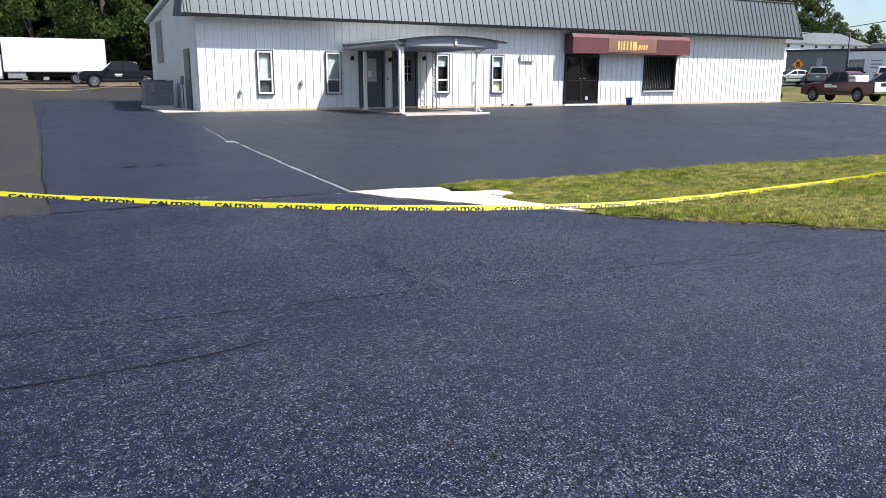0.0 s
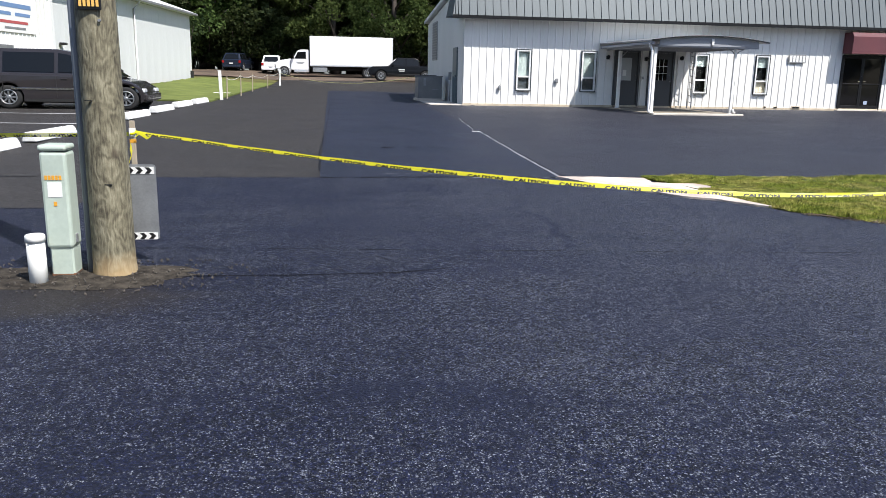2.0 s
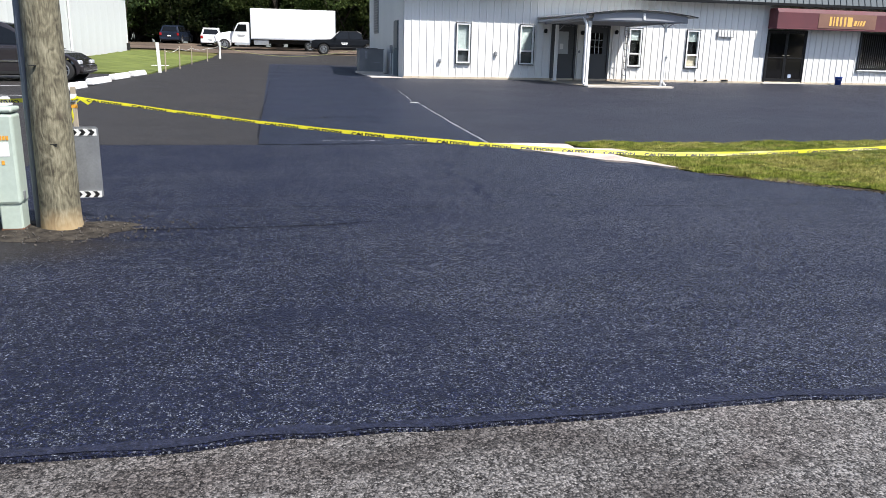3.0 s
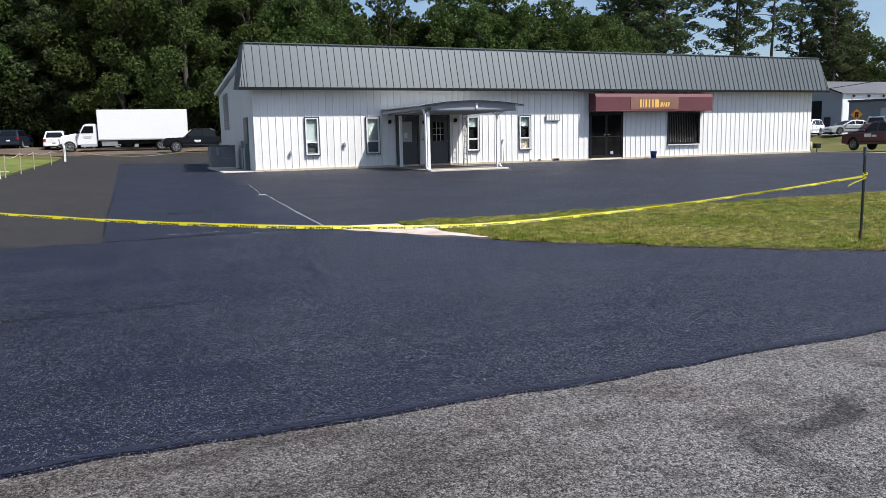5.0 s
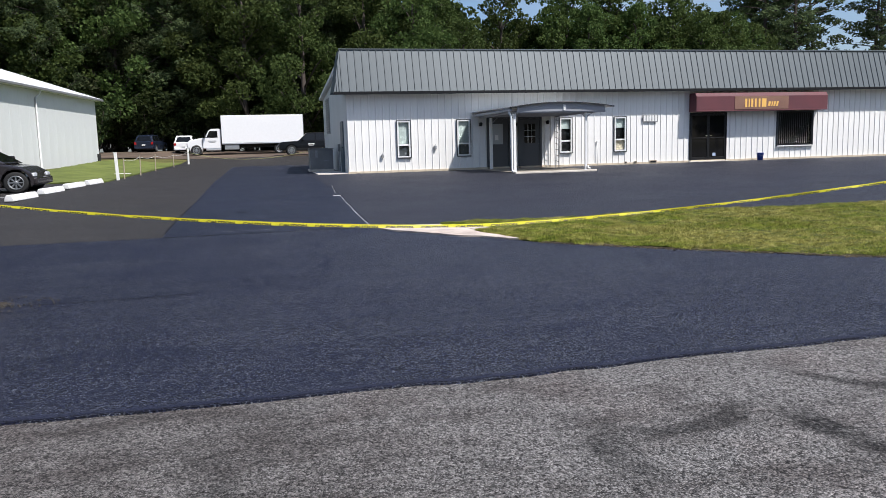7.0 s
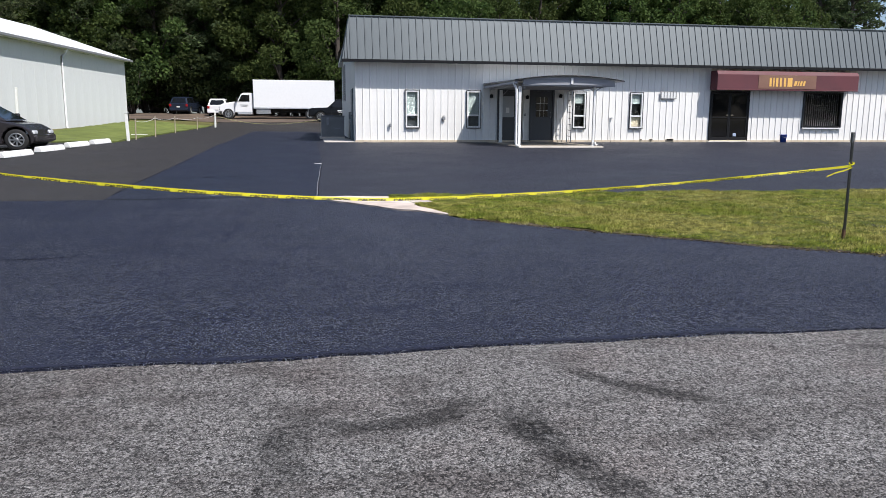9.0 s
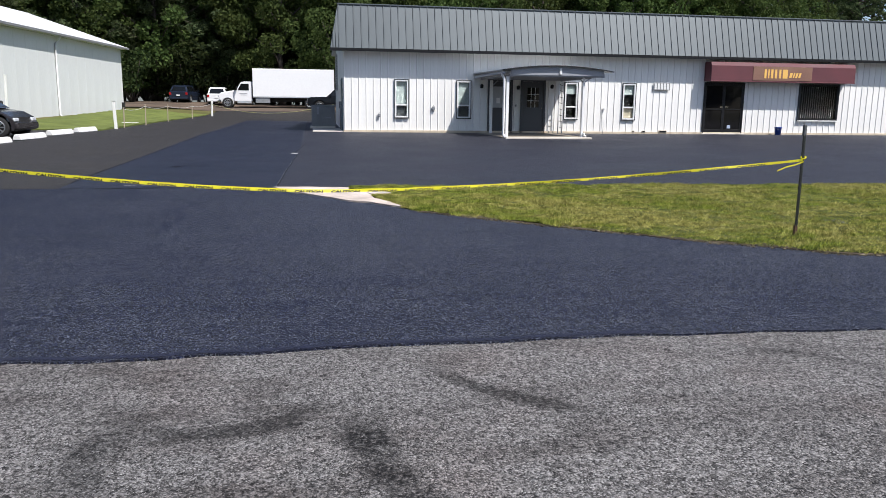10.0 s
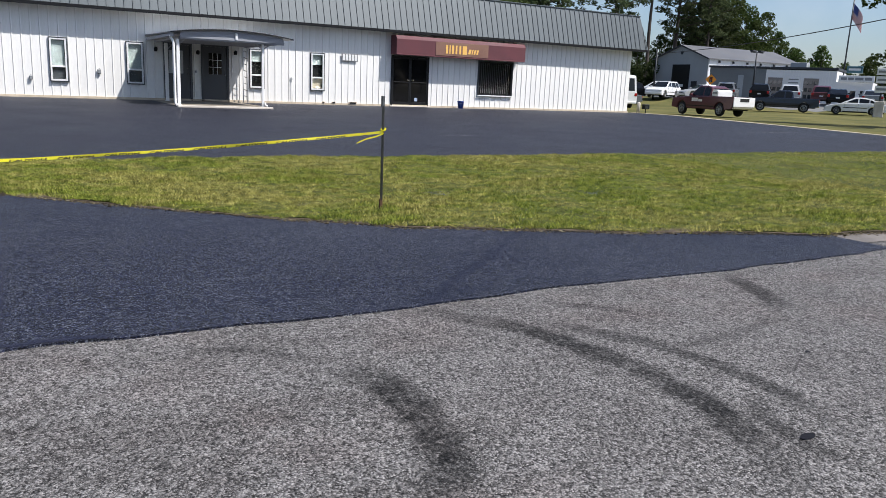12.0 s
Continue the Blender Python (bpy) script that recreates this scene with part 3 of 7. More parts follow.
def ground_sheet():
    def axis(lo, hi):
        inner = np.arange(lo, hi + 0.1, 3.0)
        out = np.array([8, 20, 45, 90, 180, 360, 800])
        return np.concatenate([lo - out[::-1], inner, hi + out])
    xs, ys = axis(-60, 130), axis(-70, 100)
    X, Y = np.meshgrid(xs, ys, indexing="ij")
    Z = ground_z(X, Y) - 0.06
    verts = np.stack([X, Y, Z], -1).reshape(-1, 3)
    n = len(ys)
    faces = [(i * n + j, (i + 1) * n + j, (i + 1) * n + j + 1, i * n + j + 1) for i in range(len(xs) - 1) for j in range(n - 1)]
    me = bpy.data.meshes.new("ground")
    me.from_pydata(verts.tolist(), [], faces)
    me.materials.append(field)
    tagged(new("ground", me), "rough grass ground reaching to the horizon", "ground", kind="structure")


ground_sheet()
old_edge = lambda x: -26.36 + wiggle(x, 1, 0.09, 1.3) + wiggle(x, 2, 0.04, 0.3)
sheet("street", -60, 60, lambda x: -62, lambda x: old_edge(x) + 0.3, old_asphalt, -0.012, "worn grey asphalt with dark tyre marks", "street", 0.5, 60)
sheet("apron", -40, 7.55, old_edge, lambda x: -18.4, sealed_coarse, 0.0, "freshly sealed coarse blue-black asphalt apron", "pavement", 0.12, 30, skirt=0.03)
sheet("lot_strip", -4.95, -1.55, lambda x: -18.4, lambda x: 16 + wiggle(x, 3, 0.8, 1.5), sealed_strip, 0.003, "glossy fresh blue-black sealer strip", "pavement", 0.4, 90)
sheet("lot", -1.55, 29.0, lambda x: -18.4, lambda x: 0.1 if x > 0.25 else 15.5, sealed_lot, 0.0, "sealed black asphalt parking lot", "parking lot", 0.4, 60)
sheet("lane", -8.95, -4.95, lambda x: -18.4, lambda x: 37 + wiggle(x, 4, 0.8, 2), lane_black, 0.0, "brownish black asphalt lane", "pavement", 0.4, 110)
sheet("back_lane", -4.95, 30, lambda x: 15.9, lambda x: 37 + wiggle(x, 4, 0.8, 2), lane_black, -0.01, "brownish black asphalt behind the building", "pavement", 1.0, 40)
sheet("side_lot", -40, -8.95, lambda x: -18.4, lambda x: -0.2, lane_black, 0.0, "black asphalt side parking lot", "parking lot", 0.8, 30)
sheet("back_yard", -40, 40, lambda x: 36.6, lambda x: 64, dirt, 0.012, "bare brown dirt yard", "ground", 1.0, 30)
sheet("car_lot", 64, 150, lambda x: 14, lambda x: 110, surface("pale car lot asphalt", (0.16, 0.16, 0.155), (0.10, 0.10, 0.10), 0.85, 0.3, 6, 0.2), -0.03, "grey asphalt car lot", "parking lot", 2.0, 30)
sheet("lot_edge", 29.0, 29.45, lambda x: -18.4, lambda x: 0.2, sandy, 0.015, "sandy concrete edge of the lot", "kerb", 0.1, 60, skirt=0.06)

sheet("street_shoulder", 7.5, 40, lambda x: old_edge(x) + 0.28, lambda x: -25.4, surface("pale gravelly shoulder", (0.22, 0.195, 0.175), (0.10, 0.09, 0.08), 0.9, 2.0, 60, 0.6), -0.012, "pale gravelly shoulder of the street", "shoulder", 0.5, 6)
sheet("lane_corner", -40, -7.3, lambda x: -20.4 + 0.5 * noise.noise((x, 2, 2)), lambda x: -18.3, lane_black, 0.004, "brownish black asphalt corner beside the pole", "pavement", 0.3, 8)


def ribbon_on_ground(name, points, half, lift, material, label, category, broken=-9.0, wob=0.02, n=120, taper=False):
    """A thin flat line laid along points on the ground."""
    pts = np.array(points, float)
    d = np.concatenate([[0], np.cumsum(np.hypot(*np.diff(pts, axis=0).T))])
    verts, faces = [], []
    for k in range(n):
        f = d[-1] * k / (n - 1)
        x, y = np.interp(f, d, pts[:, 0]), np.interp(f, d, pts[:, 1])
        x2, y2 = np.interp(f + 0.02, d, pts[:, 0]), np.interp(f + 0.02, d, pts[:, 1])
        x1, y1 = np.interp(f - 0.02, d, pts[:, 0]), np.interp(f - 0.02, d, pts[:, 1])
        q = math.hypot(x2 - x1, y2 - y1) or 1
        nx, ny = -(y2 - y1) / q, (x2 - x1) / q
        o = wob * noise.noise((f * 1.3, half * 99, 1))
        w = half * (1 + 0.5 * noise.noise((f * 4, 3, half * 77)))
        if taper:
            w *= math.sin(math.pi * min(0.97, max(0.03, k / (n - 1)))) ** 0.6
        for sgn in (-1, 1):
            px, py = x + nx * (o + sgn * w), y + ny * (o + sgn * w)
            verts.append((px, py, gz(px, py) + lift))
    faces = [(2 * k, 2 * k + 1, 2 * k + 3, 2 * k + 2) for k in range(n - 1) if noise.noise((k * 0.37, half * 55, 2.0)) > broken]
    me = bpy.data.meshes.new(name)
    me.from_pydata(verts, [], faces)
    me.materials.append(material)
    return tagged(new(name, me), label, category, kind="structure")


black_joint = surface("black joint", (0.007, 0.007, 0.010), (0.004, 0.004, 0.006), 0.7, 3, 40, 0.2, spec=0.2)
ribbon_on_ground("joint", [(-9.5, -21.9), (-5.3, -22.23), (-3.0, -22.45), (-0.2, -22.68), (1.6, -22.79), (3.0, -22.9)], 0.006, 0.004, black_joint, "straight dark joint across the sealed apron", "joint", broken=-0.35)
ribbon_on_ground("crack", [(-6.4, -23.0), (-5.8, -23.04), (-5.0, -23.07), (-4.4, -23.04), (-4.0, -22.96)], 0.009, 0.004, black_joint, "dark crack in the sealed apron", "crack", wob=0.03, broken=-0.6)
ribbon_on_ground("sealer_lip", [(x, old_edge(x) + 0.040) for x in np.arange(-14, 1.0, 0.15)], 0.026, 0.004, sealer_edge, "smooth dark sealer lip along the apron edge", "edge", wob=0.012, n=360)
ribbon_on_ground("lane_edge", [(-4.95, -18.4), (-4.98, -15.5), (-4.9, -10), (-4.85, -4), (-4.6, 6), (-4.4, 15.5)], 0.011, 0.008, black_joint, "dark overlap line between the two sealers", "joint", wob=0.03, broken=-0.25)
ribbon_on_ground("apron_edge", [(-8.9, -18.38), (-4.95, -18.42), (-3.3, -18.36), (-1.8, -18.40)], 0.013, 0.008, black_joint, "dark overlap line at the apron", "joint", broken=-0.1, wob=0.06)
dusty = surface("dusty seam", (0.66, 0.65, 0.64), (0.26, 0.26, 0.265), 0.9, 2.0, 30, 0.2)
ribbon_on_ground("apron_chalk", [(-4.1, -18.10), (-3.7, -18.08), (-3.3, -18.10)], 0.010, 0.011, dusty, "pale scraped line at the apron edge", "line", broken=0.0)
ribbon_on_ground("apron_chalk", [(-3.0, -18.47), (-2.4, -18.45), (-1.85, -18.46)], 0.007, 0.009, dusty, "pale speckled line at the apron edge", "line", broken=0.12, wob=0.05)
faded_paint = surface("faded line paint", (0.22, 0.22, 0.225), (0.03, 0.03, 0.035), 0.8, 4, 30, 0.2)
for x0, y0, x1, y1 in ((8.94, -5.2, 10.77, -5.43), (7.2, -8.53, 8.7, -8.72), (12.65, -5.66, 13.3, -5.55), (17.5, -8.0, 19.2, -8.05), (22.0, -12.5, 25.5, -12.4), (19.5, -15.2, 22.6, -15.3), (2.0, -2.4, 4.2, -2.4), (9.4, -14.3, 10.6, -14.35)):
    ribbon_on_ground("faded_line", [(x0, y0), (x1, y1)], 0.045, 0.006, faded_paint, "faded old parking line under the sealer", "road marking", broken=-0.12, n=50)
for x, y, r, w in ((-3.84, -14.92, 0.11, 0.05), (-3.40, -14.90, 0.10, 0.03), (-3.0, -14.88, 0.09, 0.022)):
    ribbon_on_ground("cut_mark", [(x - r, y), (x + r, y + 0.02)], w, 0.010, black_joint, "short dark cut in the sealer", "mark", n=12, taper=True)
ribbon_on_ground("scuff", [(6.0, -6.0), (6.6, -6.4), (7.2, -6.9)], 0.06, 0.006, black_joint, "dark scuff on the lot before the porch", "mark", broken=-0.2, wob=0.2, n=40)


for x, y, r in ((3.16, -28.58, 0.045), (2.1, -28.9, 0.02), (4.1, -27.9, 0.02)):
    ribbon_on_ground("tar_spot", [(x - r, y), (x + r, y + r * 0.3)], r * 0.55, -0.007, black_joint, "small dark tar spot on the worn asphalt", "mark", n=13, taper=True)


def seam_step():
    """The old lot stands a little over the new strip: a pale broken edge that faces the strip."""
    n = 200
    face, groove, berm = [], [], []
    for k in range(n):
        y = -18.38 + 10.6 * k / (n - 1)
        x = float(np.interp(y, [-18.3, -15.9, -11.75, -11.68, -11.62, -11.5, -10.8, -7.8], [-1.795, -1.726, -1.58, -1.575, -1.75, -1.70, -1.594, -1.417])) + wiggle(y, 5, 0.02, 0.5)
        h = max(0.008, 0.020 + 0.009 * noise.noise((y * 2, 1, 1)))
        g = gz(x, y)
        face += [(x - 0.7 * h, y, g + 0.003), (x, y, g + h)]
        groove += [(x, y, g + h), (x + 0.022, y, g + h * 0.86 + 0.003)]
        berm += [(x, y, g + h - 0.001), (x + 0.35, y, g + 0.0015)]
    ff = [(2 * k, 2 * k + 2, 2 * k + 3, 2 * k + 1) for k in range(n - 1)]
    for name, verts, material, label in (("seam_face", face, dusty, "pale broken edge of the old lot surface"), ("seam_groove", groove, black_joint, "dark sealer line along the old lot edge"),
                                         ("seam_berm", berm, sealed_lot, "low swell of the lot surface")):
        me = bpy.data.meshes.new(name)
        keep = ff if material is not dusty else [q for q in ff if noise.noise((q[0] * 0.11, 3.0, 0)) > (-0.55 if q[0] < 230 else -0.12)]
        me.from_pydata(verts, [], keep)
        me.materials.append(material)
        tagged(new(name, me), label, "edge", kind="structure")


seam_step()

# ---- grass island with the concrete tongue at its tip ----
ISLAND_LOW = [(-0.66, -18.52), (-0.60, -18.75), (-0.52, -18.95), (-0.42, -19.55), (-0.30, -19.80), (-0.12, -20.60), (0.04, -20.85), (0.40, -21.15), (1.1, -21.85), (1.9, -22.58), (2.7, -23.28), (3.6, -24.0), (4.3, -24.33), (5.6, -24.9), (7.4, -25.57), (8.6, -25.72), (14, -25.9), (45, -26.0)]
ISLAND_TOP = [(-0.66, -18.46), (-0.3, -18.40), (45, -18.45)]
TONGUE = [(-1.82, -18.43), (-1.24, -18.46), (-0.70, -18.55), (-0.72, -18.93), (-0.50, -19.02), (-0.20, -19.06), (-0.08, -19.28), (-0.20, -19.48), (-0.44, -19.58), (-0.40, -19.78), (-0.20, -20.25), (-0.06, -20.68), (-0.22, -20.55), (-0.45, -20.22), (-0.80, -19.95), (-1.15, -19.48), (-1.50, -19.05), (-1.72, -18.72)]
low_x, low_y = zip(*ISLAND_LOW)
top_x, top_y = zip(*ISLAND_TOP)
island_low = lambda x: float(np.interp(x, low_x, low_y)) + wiggle(x, 8, 0.09, 0.5)
island_top = lambda x: float(np.interp(x, top_x, top_y)) + wiggle(x, 9, 0.08, 0.6)


def in_tongue(x, y):
    inside = False
    for (xa, ya), (xb, yb) in zip(TONGUE, TONGUE[1:] + TONGUE[:1]):
        if (ya > y) != (yb > y) and x < xa + (xb - xa) * (y - ya) / (yb - ya):
            inside = not inside
    return inside


sheet("grass_island", -0.66, 29.0, island_low, island_top, turf, 0.016, "yellowish green mown grass island", "grass", 0.15, 40, skirt=0.12, rough=0.03, dip=in_tongue)
sheet("soil_edge", 0.1, 29.0, lambda x: island_low(x) - 0.06 - 0.08 * noise.noise((x * 2.3, 0, 0)), lambda x: island_low(x) + 0.15, gravel, 0.012, "strip of bare soil and gravel along the grass", "soil", 0.12, 4)


def clod_mat():
    m, t, sh = nodes_of("mixed clods and grit")
    geo = t.nodes.new("ShaderNodeNewGeometry")
    t.links.new(ramp(t, geo.outputs["Random Per Island"], [(0.0, (0.030, 0.025, 0.019)), (0.35, (0.10, 0.080, 0.055)), (0.75, (0.17, 0.14, 0.085)), (1.0, (0.28, 0.245, 0.17))]), sh.inputs["Base Color"])
    sh.inputs["Roughness"].default_value, sh.inputs["Specular IOR Level"].default_value = 0.95, 0.1
    return m


def soil_clods():
    """Loose lumps of soil and torn turf along the grass edge."""
    rng = random.Random(31)
    verts, faces = [], []
    for _ in range(7000):
        x = rng.uniform(0.05, 16) if rng.random() < 0.7 else rng.uniform(0.05, 6)
        drift = 0.5 + 0.5 * noise.noise((x * 1.9, 6.0, 0))
        y = island_low(x) + rng.gauss(-0.02 - 0.04 * drift, 0.03 + 0.05 * drift)
        r = rng.uniform(0.003, 0.010) * (2.2 if rng.random() < 0.05 else 1)
        z = gz(x, y) + 0.006
        k = len(verts)
        flat = rng.uniform(0.35, 0.8)
        for a in range(4):
            q = a * 1.571 + rng.uniform(-0.5, 0.5)
            w = r * rng.uniform(0.8, 1.7)
            verts.append((x + w * math.cos(q), y + w * math.sin(q), z + r * rng.uniform(-0.2, 0.2)))
        verts += [(x, y, z + r * flat), (x, y, z - r)]
        faces += [(k + a, k + (a + 1) % 4, k + 4) for a in range(4)] + [(k + (a + 1) % 4, k + a, k + 5) for a in range(4)]
    me = bpy.data.meshes.new("soil_clods")
    me.from_pydata(verts, [], faces)
    me.materials.append(clod_mat())
    tagged(new("soil_clods", me), "small brown clods of soil along the grass edge", "soil", kind="stuff")


def grass_blades():
    rng = np.random.default_rng(5)
    verts, faces = [], []
    count = 0
    n = 420000
    xs = np.where(rng.random(n) < 0.6, rng.uniform(-0.66, 12, n), rng.uniform(-0.66, 24, n))
    for x, u, a, h, lean, w, curl, out in zip(xs, rng.random(n), rng.uniform(0, 6.283, n), rng.uniform(0.010, 0.036, n), rng.uniform(0.005, 0.05, n), rng.uniform(0.003, 0.0075, n), rng.uniform(0, 6.283, n), rng.random(n)):
        ragged = 0.12 * noise.noise((x * 3.1, 4.0, 0)) + 0.09 * noise.noise((x * 11, 8.0, 0)) + 0.05 * noise.noise((x * 31, 2.0, 0)) - 0.02
        lo, hi = island_low(x) - 0.02 + ragged, island_top(x) + 0.04
        y = lo + (hi - lo) * u
        if x < 0.0 and in_tongue(x, y):
            continue
        patch = noise.noise((x * 0.9, y * 0.9, 0.0)) + 0.8 * noise.noise((x * 4.5, y * 4.5, 5.0))
        z = gz(x, y) + 0.012 + 0.03 * noise.noise((x * 1.7, y * 1.7, 3.0))
        h *= max(0.5, 1.0 + 0.9 * patch)
        dx, dy = math.cos(a) * w, math.sin(a) * w
        verts += [(x - dx, y - dy, z), (x + dx, y + dy, z), (x + math.cos(curl) * lean, y + math.sin(curl) * lean, z + h)]
        faces.append((count, count + 1, count + 2))
        count += 3
    me = bpy.data.meshes.new("grass_blades")
    me.from_pydata(verts, [], faces)
    me.materials.append(grass_blade)
    tagged(new("grass_blades", me), "short yellow-green mown grass blades", "grass", kind="stuff")


soil_clods()
grass_blades()


def concrete_tongue():
    outline = TONGUE
    fine = []
    for k, (x, y) in enumerate(outline):
        x2, y2 = outline[(k + 1) % len(outline)]
        for j in range(5):
            f = j / 5
            px, py = x + (x2 - x) * f, y + (y2 - y) * f
            fine.append((px + wiggle(py, 11, 0.04, 0.15), py + wiggle(px, 12, 0.04, 0.15)))
    bm = bmesh.new()
    top = [bm.verts.new((x, y, gz(x, y) + 0.022)) for x, y in fine]
    low = [bm.verts.new((x, y, gz(x, y) - 0.05)) for x, y in fine]
    f = bm.faces.new(top)
    if f.normal.z < 0:
        f.normal_flip()
    for k in range(len(fine)):
        j = (k + 1) % len(fine)
        bm.faces.new((top[k], top[j], low[j], low[k]))
    bmesh.ops.recalc_face_normals(bm, faces=bm.faces[:])
    tagged(part("concrete_tongue", bm, tongue_mat), "pale worn concrete tongue at the grass tip", "concrete", kind="structure")


concrete_tongue()
sheet("grass_left", -13.8, -8.95, lambda x: -0.3 + max(0, -10.2 - x) * 0.6 + wiggle(x, 14, 0.2, 1.0), lambda x: 29.5 + wiggle(x, 15, 0.5, 2), lawn, 0.05, "green lawn beside the pale shed", "grass", 0.3, 60, skirt=0.1, rough=0.05)

# ---- long building ----
LENGTH, DEEP, EAVE = 28.65, 10.6, 3.2
WALL = 0.14
OPENINGS = dict(window_1=(1.98, 2.52, 0.58, 2.04), window_2=(4.46, 5.02, 0.58, 2.04), window_3=(8.93, 9.48, 0.58, 2.04), window_4=(11.42, 11.98, 0.58, 2.04),
                door_1=(5.80, 6.68, 0.03, 2.06), door_2=(7.15, 8.05, 0.03, 2.06), glass_doors=(15.03, 16.85, 0.05, 2.16), window_5=(19.44, 21.30, 0.62, 2.14))


def wall_boxes(bm, x0, x1, z0, z1, holes, y0, y1):
    """A wall from x0 to x1 with holes that go right through."""
    cuts = sorted({x0, x1, *[h[0] for h in holes], *[h[1] for h in holes]})
    for a, b in zip(cuts, cuts[1:]):
        z = z0
        for h in sorted((h for h in holes if h[0] < (a + b) / 2 < h[1]), key=lambda h: h[2]):
            if h[2] > z:
                box(a, b, y0, y1, z, h[2], bm=bm)
            z = h[3]
        if z < z1:
            box(a, b, y0, y1, z, z1, bm=bm)
    return bm


holes = list(OPENINGS.values())
wall_front = tagged(part("wall_front", wall_boxes(bmesh.new(), 0.03, LENGTH - 0.03, 0.0, 3.4, holes, 0.03, WALL), siding), "white ribbed metal siding front wall", "wall", kind="structure")
wall_back = tagged(part("wall_back", box(0, LENGTH, DEEP - WALL, DEEP, 0, 3.5), siding), "white metal siding rear wall", "wall", kind="structure")
wall_right = tagged(part("wall_right", extruded([(WALL + 0.002, 0), (DEEP - WALL - 0.002, 0), (DEEP - WALL - 0.002, 3.5), (WALL + 0.002, 4.4)], -WALL, "x", LENGTH), siding), "white metal siding end wall", "wall", kind="structure")
# left wall borrows the greyer shed paint: its shade is put into the colour
wall_left = tagged(part("wall_left", extruded([(WALL + 0.002, 0), (DEEP - WALL - 0.002, 0), (DEEP - WALL - 0.002, 3.5), (WALL + 0.002, 4.4)], WALL, "x", 0.0), shed_paint), "white siding side wall, greyed for its shade", "wall", kind="structure")
tagged(part("floor", box(WALL, LENGTH - WALL, WALL, DEEP - WALL, -0.05, 0.02), concrete), "plain concrete floor inside", "floor", kind="structure")
base_strip = tagged(part("baseboard", box(-0.03, LENGTH + 0.03, -0.035, 0.028, -0.15, 0.085, 0.006), foundation), "stained concrete footing along the wall", "footing", kind="structure")

# main roof behind the mansard, falling to the rear
tagged(part("ceiling", extruded([(0.1, 4.45), (DEEP + 0.25, 3.55), (DEEP + 0.25, 3.67), (0.1, 4.6)], LENGTH + 0.36, "x", -0.18), white_roof), "pale low-sloped metal roof", "roof", kind="structure")


def mansard():
    """Steep ribbed metal roof face over the front, closed at both ends."""
    root = thing("mansard_roof", (0, 0, 0), "grey ribbed metal mansard roof along the front", "roof", kind="structure")
    y0, z0, y1, z1 = -0.50, 3.17, 0.02, 4.80
    xa, xb, ta, tb = -0.50, LENGTH + 0.60, -0.20, LENGTH + 0.32
    core = bmesh.new()
    low = [(xa, y0), (xb, y0), (xb, 1.2), (xa, 1.2)]
    high = [(ta, y1 + 0.012), (tb, y1 + 0.012), (tb, 1.1), (ta, 1.1)]
    vl = [core.verts.new((x, y + (0.012 if y < 0 else 0), z0)) for x, y in low]
    vh = [core.verts.new((x, y, z1)) for x, y in high]
    core.faces.new(vl[::-1])
    core.faces.new(vh)
    for k in range(4):
        core.faces.new((vl[k], vl[(k + 1) % 4], vh[(k + 1) % 4], vh[k]))
    part("core", core, roof_metal, root)
    part("eave_trim", box(xa - 0.01, xb + 0.01, y0 - 0.02, y0 + 0.06, z0 - 0.11, z0 - 0.002, 0.004), black_frame, root, "dark eave trim")
    part("ridge_cap", box(ta - 0.02, tb + 0.02, y1 - 0.045, y1 + 0.12, z1 + 0.002, z1 + 0.05, 0.01), roof_metal, root)
    part("soffit", box(xa + 0.03, xb - 0.03, y0 + 0.065, 0.025, z0 - 0.03, z0 - 0.005), white_trim, root)
    # one ribbed strip, repeated
    pitch = 0.284
    width = pitch
    def strip_mesh(skew):
        bm = bmesh.new()
        section = [(0.0, 0.0), (0.010, -0.037), (0.032, -0.037), (0.042, 0.0), (width, 0.0)]
        rows = []
        for y, z, s in ((y0, z0, 0.0), (y1, z1, skew)):
            rows.append([bm.verts.new((x + s, y + d * 0.95, z + d * 0.3)) for x, d in section])
        for k in range(len(section) - 1):
            bm.faces.new((rows[0][k], rows[0][k + 1], rows[1][k + 1], rows[1][k]))
        return mesh_of("roof_panel", bm, roof_metal)
    mid = strip_mesh(0.0)
    x = ta
    n = int((tb - ta) / pitch)
    width = (tb - ta) / n
    mid = strip_mesh(0.0)
    for k in range(n):
        ob = part("roof_panel", mid, None, root)
        ob.location = (ta + width * k, 0, 0)
    # triangular ends
    for side, (xe, te) in enumerate(((xa, ta), (xb, tb))):
        bm = bmesh.new()
        v = [bm.verts.new(p) for p in ((xe, y0, z0), (te, y0, z0), (te, y1, z1))]
        bm.faces.new(v if side == 0 else v[::-1])
        for f in (0.33, 0.66):
            px = xe + (te - xe) * f
            tube([(px, y0 - 0.01, z0), (px + 0.001, y0 + (y1 - y0) * f - 0.02, z0 + (z1 - z0) * f)], 0.012, 4, bm)
        part("roof_end", bm, roof_metal, root)
    return root


mansard()


